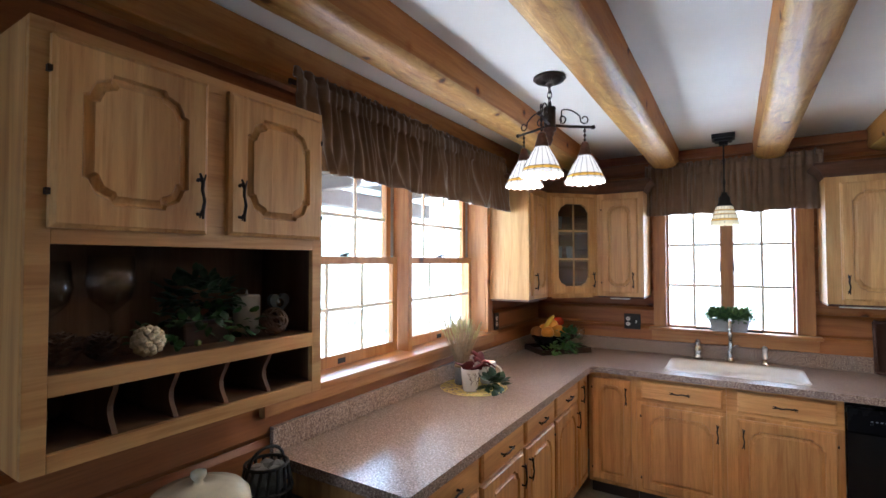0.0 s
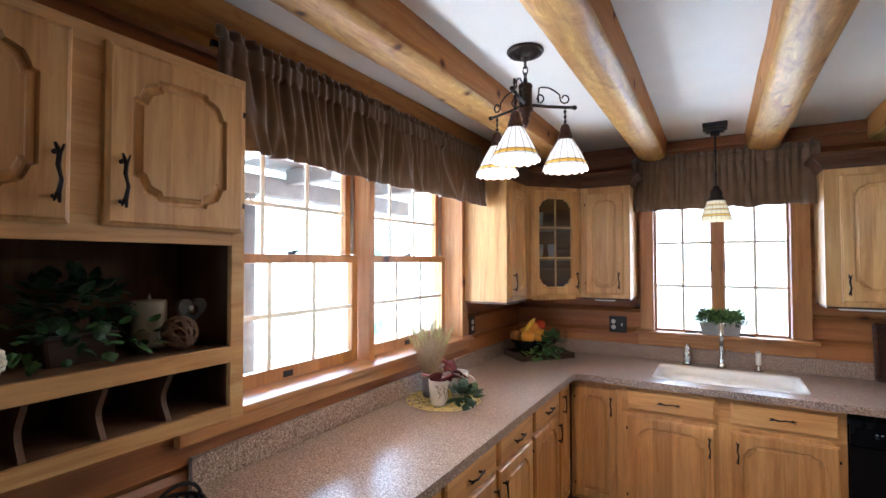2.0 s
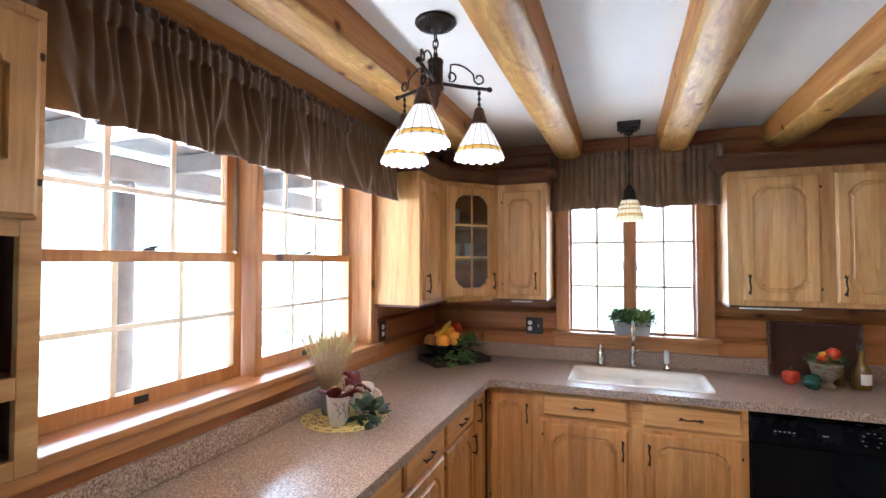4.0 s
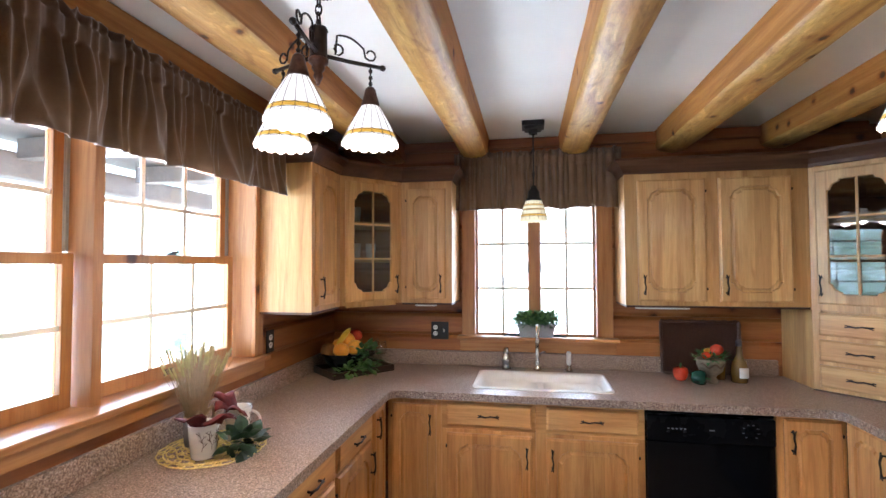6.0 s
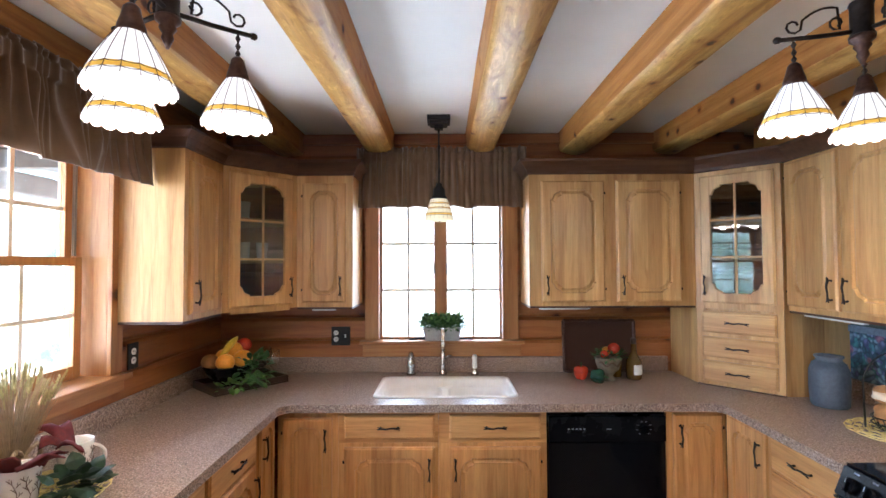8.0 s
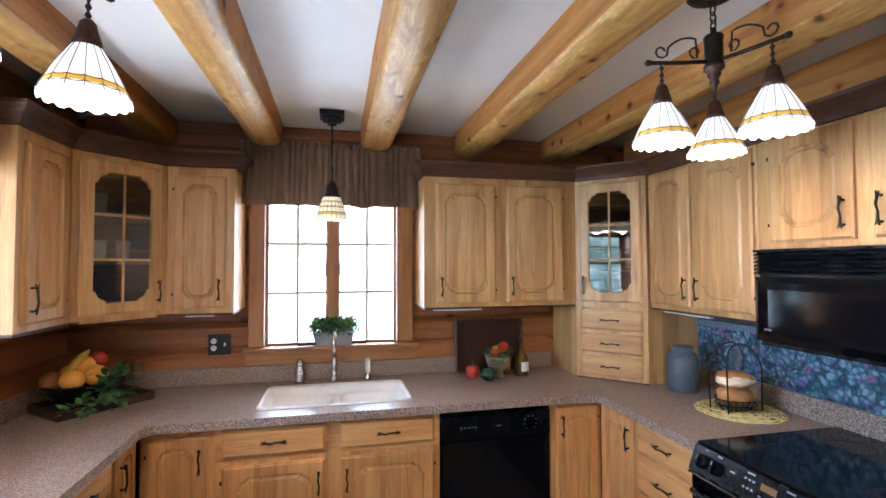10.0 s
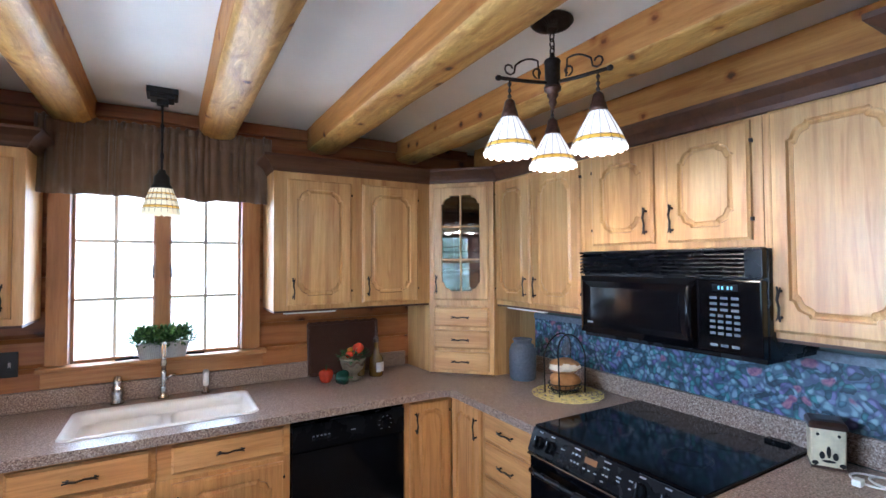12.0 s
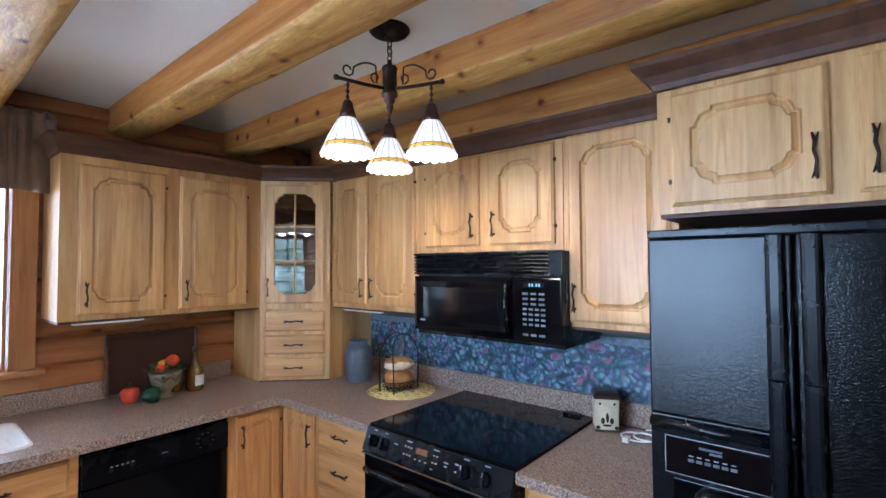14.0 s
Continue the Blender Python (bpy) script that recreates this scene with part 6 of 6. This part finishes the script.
def goblet(m, label, s=1.0):
    g = thing("wine_glass", m, label, "wine glass", "wine glasses")
    bm = B()
    lathe(bm, [(0.002, 0.001), (0.034 * s, 0.001), (0.034 * s, 0.003), (0.006, 0.008), (0.004, 0.02), (0.004, 0.075 * s), (0.012 * s, 0.085 * s), (0.034 * s, 0.105 * s), (0.041 * s, 0.135 * s), (0.036 * s, 0.185 * s), (0.0345 * s, 0.185 * s), (0.039 * s, 0.135 * s), (0.032 * s, 0.108 * s), (0.002, 0.092 * s)], 26)
    part("glass", bm, clear_glass, g, smooth=True)
    return g


goblet(TR @ pose(0.158, -0.085, 0.011), "clear stemmed wine glass on the dark tray")
goblet(TR @ pose(0.168, 0.030, 0.011), "clear stemmed wine glass on the dark tray")

fb = thing("fruit_bowl", TR @ pose(-0.070, 0.0, 0.011) @ Matrix.Scale(1.22, 4), "dark glass bowl heaped with bananas, oranges and apples", "fruit bowl")
bm = B()
lathe(bm, [(0.002, 0.002), (0.045, 0.001), (0.05, 0.008), (0.085, 0.04), (0.118, 0.095), (0.122, 0.105), (0.116, 0.103), (0.08, 0.045), (0.04, 0.014), (0.002, 0.012)], 32)
part("bowl", bm, satin_black, fb, "black-brown bowl", smooth=True)
for c, r, mt, nm in (((-0.05, -0.065, 0.125), 0.042, orange_fruit, "orange"), ((0.035, -0.06, 0.130), 0.044, orange_fruit, "orange"), ((-0.005, 0.045, 0.13), 0.042, orange_fruit, "orange"), ((0.075, 0.04, 0.125), 0.040, red_gloss, "apple"), ((0.02, 0.0, 0.165), 0.042, orange_fruit, "orange"), ((0.072, 0.005, 0.182), 0.037, red_gloss, "apple"), ((-0.085, 0.015, 0.120), 0.040, crust, "pear")):
    bm = B()
    blob(bm, c, r, 3, (1, 1, 0.93), 0.05)
    part(nm, bm, mt, fb, smooth=True)
for k in range(2):
    bm = B()
    pts = [(-0.075 + 0.017 * i + 0.018 * k, -0.055 + 0.022 * k + 0.008 * i - 0.012 * math.sin(i / 6 * math.pi), 0.140 + 0.014 * i + 0.012 * math.sin(i / 6 * math.pi)) for i in range(7)]
    tube(bm, pts, [0.004, 0.011, 0.014, 0.015, 0.014, 0.011, 0.004], 8)
    part("banana", bm, yellow_fruit, fb, smooth=True)
bm = leaf_clump(90, (0.07, -0.10, 0.075), (0.085, 0.055, 0.080), 0.044, 31, 0.005, 0.7, 0.0)
part("ivy_leaves", bm, leaf_mid, fb, "trailing green leaves")
gr = B()
rr = random.Random(4)
for i in range(26):
    blob(gr, (0.125 + rr.uniform(-0.03, 0.03), -0.02 + rr.uniform(-0.035, 0.035), 0.085 + rr.uniform(-0.03, 0.04)), 0.0115, 2)
part("grapes", gr, dark_wood, fb, "dark purple grapes", smooth=True)
part("low_leaves", leaf_clump(70, (0.02, -0.125, 0.025), (0.15, 0.030, 0.025), 0.036, 33, 0.004, 0.6, 0.1), leaf_pale, fb, "small pale leaves")

# ---- things before the wicker tray beside the tower ----
wt = thing("wicker_tray", pose(1.045, 4.052, CT + 0.001, -6, 0, 0) @ Matrix.Diagonal((0.93, 1, 0.97, 1)), "dark brown wicker tray leaning against the splashback", "tray")
bm = B()
for i in range(52):
    z = 0.020 + i * 0.0062
    pts = [(-0.245 + 0.49 * k / 24, -0.006 + (0.003 if (k + i) % 2 else -0.003), z) for k in range(25)]
    tube(bm, pts, 0.0034, 4)
part("weave", bm, wicker_dark, wt)
bm = B()
for a, b in (((-0.25, 0.012), (0.25, 0.012)), ((-0.25, 0.345), (0.25, 0.345)), ((-0.25, 0.012), (-0.25, 0.345)), ((0.25, 0.012), (0.25, 0.345))):
    n = 22
    pts = [(a[0] + (b[0] - a[0]) * i / n, -0.018 + 0.004 * math.sin(i * 2.1), a[1] + (b[1] - a[1]) * i / n + 0.003 * math.cos(i * 2.1)) for i in range(n + 1)]
    tube(bm, pts, 0.011, 7)
part("rim", bm, wicker_dark, wt, "braided wicker rim")


def pepper(m, mat, label, lying=False):
    p = thing("bell_pepper", m, label, "pepper", "bell peppers")
    bm = B()
    n = 24
    rows = []
    for z, r in ((0.0, 0.012), (0.006, 0.026), (0.025, 0.036), (0.055, 0.041), (0.075, 0.036), (0.082, 0.022), (0.078, 0.006)):
        rows.append([bm.verts.new((r * (1 + 0.11 * math.cos(4 * 2 * math.pi * k / n)) * math.cos(2 * math.pi * k / n), r * (1 + 0.11 * math.cos(4 * 2 * math.pi * k / n)) * math.sin(2 * math.pi * k / n), z)) for k in range(n)])
    for a, b in zip(rows, rows[1:]):
        skin(bm, a, b)
    bm.faces.new(rows[0])
    bm.faces.new(rows[-1])
    part("flesh", bm, mat, p, smooth=True)
    bm = B()
    tube(bm, [(0, 0, 0.077), (0.002, 0.004, 0.092), (0.006, 0.010, 0.103)], [0.006, 0.004, 0.005], 8)
    part("stem", bm, leaf_mid, p, "green stem", smooth=True)
    return p


pepper(pose(0.868, 3.862, CT + 0.001), red_gloss, "glossy red bell pepper standing on the worktop")
pepper(pose(0.905, 3.800, CT + 0.041, 0, 90, -25), green_gloss, "dark green bell pepper lying on the worktop")
ur = thing("footed_urn", pose(1.032, 3.850, CT + 0.001) @ Matrix.Scale(0.93, 4), "weathered clay footed urn filled with fruit and leaves", "urn")
bm = B()
lathe(bm, solid([(0.046, 0.0), (0.046, 0.012), (0.030, 0.030), (0.036, 0.045), (0.068, 0.075), (0.080, 0.115), (0.082, 0.135), (0.088, 0.145), (0.080, 0.150)]), 30)
part("urn_body", bm, clay, ur, smooth=True)
part("leaves", leaf_clump(90, (0, 0, 0.155), (0.105, 0.085, 0.035), 0.036, 41, 0.14, 0.5, 0.3), leaf_mid, ur, "dusty green leaves")
for c, r, mt in (((0.030, -0.025, 0.212), 0.038, red_gloss), ((-0.035, -0.03, 0.175), 0.026, red_gloss), ((0.0, 0.03, 0.185), 0.030, orange_fruit)):
    bm = B()
    blob(bm, c, r, 3, (1, 1, 0.93), 0.05)
    part("fruit", bm, mt, ur, smooth=True)
bm = B()
tube(bm, [(0.082 * math.cos(radians(a)), 0.082 * math.sin(radians(a)), 0.115 + 0.012 * math.sin(radians(a * 7))) for a in range(210, 331, 8)], 0.005, 6)
part("garland", bm, twine, ur, "raised dark garland")
bt = thing("oil_bottle", pose(1.200, 3.880, CT + 0.001) @ Matrix.Diagonal((1.22, 1.22, 1.08, 1)), "golden oil bottle with a white paper label", "bottle")
bm = B()
lathe(bm, solid([(0.034, 0.0), (0.037, 0.006), (0.040, 0.06), (0.036, 0.105), (0.020, 0.135), (0.013, 0.15), (0.0125, 0.195), (0.015, 0.198)]), 26)
part("bottle_body", bm, oil, bt, smooth=True)
bm = B()
lathe(bm, solid([(0.0135, 0.198), (0.014, 0.222), (0.009, 0.232)]), 16)
part("stopper", bm, dark_wood, bt, "dark stopper", smooth=True)
bm = B()
n = 12
rw = [[bm.verts.new((0.0415 * math.cos(radians(250 + 70 * i / n)), 0.0415 * math.sin(radians(250 + 70 * i / n)), z)) for i in range(n + 1)] for z in (0.030, 0.085)]
for i in range(n):
    bm.faces.new((rw[0][i], rw[0][i + 1], rw[1][i + 1], rw[1][i]))
lb_ = part("label", bm, label_paper, bt, "white paper label", smooth=True)
bt2 = thing("oil_bottle", pose(1.115, 3.935, CT + 0.001), "small golden oil bottle behind the urn", "bottle")
bm = B()
lathe(bm, solid([(0.026, 0.0), (0.029, 0.006), (0.031, 0.08), (0.012, 0.115), (0.011, 0.16), (0.013, 0.165)]), 22)
part("bottle_body", bm, oil, bt2, smooth=True)

# ---- between the tower and the range ----
vs_ = thing("stoneware_jar", pose(1.945, 3.315, CT + 0.001), "matt blue-grey stoneware jar on the worktop", "jar")
bm = B()
lathe(bm, solid([(0.072, 0.0), (0.080, 0.010), (0.084, 0.10), (0.083, 0.175), (0.070, 0.212), (0.056, 0.222), (0.054, 0.232), (0.062, 0.243), (0.060, 0.250), (0.048, 0.248), (0.046, 0.20)]), 36)
part("jar_body", bm, vase_blue, vs_, smooth=True)
cg = thing("wire_cloche", pose(1.925, 2.935, CT + 0.010), "dark arched wire bread stand with a leaf crest", "bread stand")
bm = B()
for y in (-0.055, 0.055):
    pts = [(-0.095, y, 0.0), (-0.100, y, 0.20)] + [(-0.100 * math.cos(radians(a)), y * (1 - 0.5 * math.sin(radians(a))), 0.20 + 0.12 * math.sin(radians(a))) for a in range(15, 180, 15)] + [(0.100, y, 0.20), (0.095, y, 0.0)]
    tube(bm, pts, 0.0042, 7)
part("hoop", bm, black_iron, cg, smooth=True)
bm = B()
for z in (0.030, 0.055):
    tube(bm, [(0.098 * math.cos(2 * math.pi * k / 32), 0.078 * math.sin(2 * math.pi * k / 32), z) for k in range(33)], 0.003, 6)
for k in range(20):
    a = 2 * math.pi * k / 20
    tube(bm, [(0.07 * math.cos(a), 0.055 * math.sin(a), 0.004), (0.098 * math.cos(a), 0.078 * math.sin(a), 0.055)], 0.0018, 5)
for k in range(9):
    x = -0.07 + k * 0.0175
    tube(bm, [(x, -0.055, 0.006), (x, 0.055, 0.006)], 0.0018, 5)
part("basket", bm, black_iron, cg)
bm = B()
tube(bm, [(-0.02, -0.02, 0.20), (0.0, -0.02, 0.30)], 0.002, 5)
for k in range(14):
    u = k / 13
    for s in (-1, 1):
        leaf(bm, (-0.02 + 0.02 * u, -0.02, 0.205 + 0.095 * u), (s * 1.0, -0.1, 0.5), 0.055 * (1 - 0.6 * u), 0.22)
part("leaf_crest", bm, stone_grey, cg, "silvery fern leaf crest")
bl = thing("bread_loaf", pose(1.925, 2.935, CT + 0.020), "crusty bread loaves stacked in the wire stand", "bread", "bread loaves")
bm = B()
blob(bm, (0, 0, 0.055), 0.080, 3, (1.10, 0.92, 0.66), 0.16)
part("loaf", bm, crust, bl, smooth=True)
bl2 = thing("bread_loaf", pose(1.925, 2.935, CT + 0.110), "crusty bread loaf with floury split top", "bread", "bread loaves")
bm = B()
blob(bm, (0.0, 0, 0.045), 0.078, 3, (1.16, 0.98, 0.54), 0.16)
part("loaf", bm, crust, bl2, smooth=True)
bm = B()
blob(bm, (-0.012, -0.010, 0.045), 0.074, 3, (1.16, 1.04, 0.36), 0.25)
part("crumb", bm, crumb, bl2, "pale floury split", smooth=True)

cn = thing("square_canister", pose(2.065, 1.800, CT + 0.001, 0, 0, 29) @ Matrix.Diagonal((0.84, 0.84, 0.95, 1)), "cream distressed canister with black fleur-de-lis and dark lid", "canister")
bm = B()
rows = [loop(bm, round_rect(-0.060 * k, 0.060 * k, -0.060 * k, 0.060 * k, 0.006, 2), z) for z, k in ((0.010, 0.96), (0.145, 1.0))]
skin(bm, rows[0], rows[1])
bm.faces.new(rows[0])
bm.faces.new(rows[1])
bx_ = part("tin", bm, cream_paint, cn)
bm = B()
box(bm, -0.060, 0.060, -0.060, 0.060, 0.0, 0.010, 0.003)
part("base_rim", bm, dark_wood, cn)
bm = B()
rows = [loop(bm, round_rect(-0.066 * k, 0.066 * k, -0.066 * k, 0.066 * k, 0.006, 2), z) for z, k in ((0.146, 1.0), (0.160, 1.0), (0.172, 0.86), (0.176, 0.55))]
for a, b in zip(rows, rows[1:]):
    skin(bm, a, b)
bm.faces.new(rows[0])
bm.faces.new(rows[-1])
part("lid", bm, dark_wood, cn, "dark brown lid")
petal_shapes = [((0, 0, 0.064), 0.014, (0.10, 0.55, 1.6)), ((0, 0, 0.030), 0.010, (0.12, 2.4, 0.5))]
for side in (-1, 1):
    petal_shapes += [((0, side * 0.022, 0.050), 0.014, (0.10, 0.7, 1.0)), ((0, side * 0.045, 0.020), 0.012, (0.12, 1.0, 0.7)), ((0, side * 0.035, 0.125), 0.006, (0.15, 1.0, 1.0))]
for c, r, squash in petal_shapes:
    part("fleur_motif", blob(B(), (-0.0615, c[1], c[2]), r, 2, squash), black_iron, cn, "black fleur-de-lis motif")

cd = thing("power_cord", pose(2.02, 1.66, CT + 0.001), "coiled white power cord lying on the worktop", "cord")
bm = B()
pts = []
for i in range(60):
    u = i / 59
    a = u * 2 * math.pi * 2.3
    pts.append((0.02 * u + (0.055 - 0.015 * u) * math.cos(a), 0.01 - 0.09 * u + (0.060 - 0.02 * u) * math.sin(a), 0.005 + 0.010 * u + 0.05 * max(0, u - 0.75) * 2))
tube(bm, pts, 0.0038, 6)
part("cable", bm, white_plastic, cd, smooth=True)
part("plug", cube(-0.075, -0.040, 0.005, 0.030, 0.0, 0.022, 0.004), white_plastic, cd)

# ---- contents of the hutch niche ----
NZ = 1.4005


def niche(y, x=-1.28):
    return pose(x, y, NZ)


g1 = goblet(niche(0.470, -1.33), "large balloon wine glass in the dark niche", 1.30)
g2 = goblet(niche(0.600, -1.31), "large balloon wine glass in the dark niche", 1.38)
for y, x, r, mt, lb in ((0.470, -1.235, 0.040, twine, "dark brown pine cone in the niche"), (0.545, -1.225, 0.036, twine, "dark brown pine cone in the niche")):
    pc = thing("pine_cone", pose(x, y, NZ), lb, "pine cone", "pine cones")
    bm = B()
    for k in range(80):
        u = k / 79
        a = k * 2.39996
        rr_ = r * math.sin(math.pi * (0.12 + 0.84 * u))
        leaf(bm, (rr_ * 0.5 * math.cos(a), rr_ * 0.5 * math.sin(a), 0.004 + u * r * 1.9), (math.cos(a), math.sin(a), 0.5), rr_ * 0.75 + 0.004, 0.9, 0.0)
    blob(bm, (0, 0, r * 0.95), r * 0.62, 2, (1, 1, 1.4))
    part("cone_body", bm, mt, pc)
rb = thing("rose_ball", niche(0.640, -1.205), "cream ball of curled petals in the niche", "ornament")
bm = B()
for k in range(46):
    u = (k + 0.5) / 46
    ph = math.acos(1 - 2 * u)
    a = k * 2.39996
    n_ = Vector((math.sin(ph) * math.cos(a), math.sin(ph) * math.sin(a), math.cos(ph)))
    c = Vector((0, 0, 0.040)) + n_ * 0.031
    blob(bm, c, 0.0105, 1, (1, 1, 1), 0.2)
part("petals", bm, cream_paint, rb)
ivp = thing("potted_ivy", niche(0.830, -1.300), "trailing dark green ivy in a carved brown box", "potted plant")
bm = B()
rows = [loop(bm, round_rect(-0.045 * k, 0.045 * k, -0.075 * k, 0.075 * k, 0.008, 2), z) for z, k in ((0.0, 0.9), (0.055, 1.0), (0.062, 1.06), (0.068, 1.06))]
for a, b in zip(rows, rows[1:]):
    skin(bm, a, b)
bm.faces.new(rows[0])
bm.faces.new(rows[-1])
part("planter_box", bm, dark_wood, ivp)
part("foliage", leaf_clump(170, (0.0, 0.0, 0.130), (0.085, 0.120, 0.085), 0.040, 51, 0.03, 0.8, 0.1), leaf_dark, ivp)
part("runner_foliage", leaf_clump(90, (0.045, -0.02, 0.055), (0.055, 0.215, 0.050), 0.034, 52, 0.006, 0.8, 0.0), leaf_mid, ivp, "trailing ivy runners")
cdl = thing("pillar_candle", niche(1.020, -1.345), "off-white flameless pillar candle in the niche", "candle")
bm = B()
lathe(bm, solid([(0.042, 0.001), (0.043, 0.01), (0.043, 0.122), (0.040, 0.128), (0.030, 0.118)]), 28)
part("wax", bm, candle_wax, cdl, smooth=True)
bm = B()
lathe(bm, solid([(0.003, 0.116), (0.006, 0.128), (0.004, 0.138), (0.001, 0.146)]), 10)
part("flame_tip", bm, ceramic_white, cdl, "white imitation flame", smooth=True)
vb_ = thing("vine_ball", niche(1.035, -1.225), "woven brown vine ball in the niche", "ornament")
bm = B()
rr = random.Random(9)
for k in range(22):
    ax = Vector((rr.uniform(-1, 1), rr.uniform(-1, 1), rr.uniform(-1, 1))).normalized()
    s = ax.orthogonal().normalized()
    t = ax.cross(s)
    tube(bm, [Vector((0, 0, 0.046)) + 0.043 * (math.cos(2 * math.pi * i / 20) * s + math.sin(2 * math.pi * i / 20) * t) + ax * 0.006 for i in range(21)], 0.0022, 5)
part("vines", bm, twine, vb_)
ht = thing("heart_ornament", niche(1.105, -1.290), "grey heart ornament on a curled stand", "ornament")
bm = B()
pts = []
for i in range(33):
    a = 2 * math.pi * i / 32
    pts.append((0.0, 0.0023 * 16 * math.sin(a) ** 3, 0.098 + 0.0023 * (13 * math.cos(a) - 5 * math.cos(2 * a) - 2 * math.cos(3 * a) - math.cos(4 * a))))
for x in (-0.009, 0.009):
    ring = [bm.verts.new((x, y * 1.12, 0.098 + (z - 0.098) * 1.12)) for _, y, z in pts[:-1]]
    bm.faces.new(ring)
    if x < 0:
        back_ring = ring
skin(bm, back_ring, ring)
part("heart", bm, stone_grey, ht)
bm = B()
tube(bm, [(0, 0, 0.06), (0.0, 0.004, 0.03), (0.01, 0.012, 0.006)], 0.003, 6)
lathe(bm, solid([(0.03, 0.001), (0.03, 0.005), (0.01, 0.009)]), 16)
part("stand", bm, black_iron, ht)
bm = B()
blob(bm, (0.008, 0, 0.098), 0.016, 2, (0.5, 1, 1))
part("bead", bm, steel, ht, "small bright bead")

# ---- low desk beneath the hutch ----
dk = thing("low_desk", pose(0, 0, 0), "dark-topped low desk beneath the hanging hutch", "desk")
part("desk_top", cube(XW + 0.003, -0.88, 0.20, 1.248, 0.735, 0.765, 0.004), dark_wood, dk)
part("desk_panel", cube(XW + 0.003, -0.90, 0.21, 0.23, 0.0, 0.7345, 0.002), cab_v, dk)
part("desk_panel", cube(XW + 0.003, -0.90, 1.215, 1.235, 0.0, 0.7345, 0.002), cab_v, dk)
dm = thing("cake_dome", pose(-1.245, 0.800, 0.766), "glossy cream ceramic covered cake stand with knob", "cake stand")
bm = B()
lathe(bm, solid([(0.075, 0.0), (0.070, 0.010), (0.030, 0.030), (0.028, 0.060), (0.080, 0.080), (0.155, 0.088), (0.158, 0.096)]), 36)
part("stand", bm, ceramic_cream, dm, smooth=True)
bm = B()
lathe(bm, solid([(0.140, 0.097), (0.141, 0.180), (0.136, 0.206), (0.118, 0.226), (0.07, 0.240), (0.016, 0.245), (0.012, 0.255), (0.022, 0.268), (0.020, 0.280), (0.008, 0.285)]), 40)
part("lid", bm, ceramic_cream, dm, "domed cream lid", smooth=True)
wb = thing("wire_basket", pose(-1.345, 1.105, 0.766), "dark woven basket on the desk", "basket")
bm = B()
for k in range(16):
    a = 2 * math.pi * k / 16
    tube(bm, [(0.070 * math.cos(a), 0.070 * math.sin(a), 0.0), (0.085 * math.cos(a + 0.15), 0.085 * math.sin(a + 0.15), 0.09), (0.070 * math.cos(a + 0.3), 0.070 * math.sin(a + 0.3), 0.17)], 0.006, 6)
for z, r in ((0.01, 0.071), (0.09, 0.086), (0.17, 0.071)):
    tube(bm, [(r * math.cos(2 * math.pi * k / 24), r * math.sin(2 * math.pi * k / 24), z) for k in range(25)], 0.006, 6)
tube(bm, [(0.0, -0.070 * math.cos(radians(a)), 0.17 + 0.055 * math.sin(radians(a))) for a in range(0, 181, 15)], 0.006, 6)
part("weave", bm, black_iron, wb)
bm = B()
for k in range(5):
    a = 2 * math.pi * k / 5
    blob(bm, (0.035 * math.cos(a), 0.035 * math.sin(a), 0.12), 0.04, 2, (1, 1, 1.3), 0.2)
part("dried_filling", bm, stone_grey, wb, "dark dried pods")

# ---- dishes behind the cabinet glass ----
for k, (x, y, z) in enumerate(((-1.16, 3.74, 1.891), (-1.09, 3.80, 1.891), (-1.16, 3.74, 1.651), (-1.08, 3.81, 1.651), (-1.20, 3.66, 1.651))):
    tm = thing("tumbler", pose(x, y, z), "clear tumbler behind the cabinet glass", "tumbler", "tumblers")
    bm = B()
    lathe(bm, [(0.002, 0.002), (0.028, 0.001), (0.036, 0.11), (0.034, 0.11), (0.026, 0.006), (0.002, 0.006)], 22)
    part("glass", bm, ceramic_white if k in (0, 2, 3) else clear_glass, tm, smooth=True)

# ---- post by the end of the long worktop ----
po = thing("floor_stand", pose(-0.800, 1.150, 0), "slim chrome floor stand with a black square cap", "stand")
bm = B()
tube(bm, [(0, 0, 0.012), (0, 0, 0.885)], 0.009, 12)
part("post", bm, steel, po, smooth=True)
bm = B()
lathe(bm, solid([(0.11, 0.0), (0.11, 0.008), (0.02, 0.014)]), 28)
part("foot", bm, black_iron, po)
part("cap", cube(-0.017, 0.017, -0.017, 0.017, 0.885, 0.906, 0.004), satin_black, po, "black square cap")

# ---- logs of the two outer walls ----
log_wall(wall_west, "y", YS, YN + 0.13, XW, -1, log_y, [WIN_W], 0.055)
log_wall(wall_north, "x", XW, XE, YN, 1, log_x, [WIN_N], 0.055)
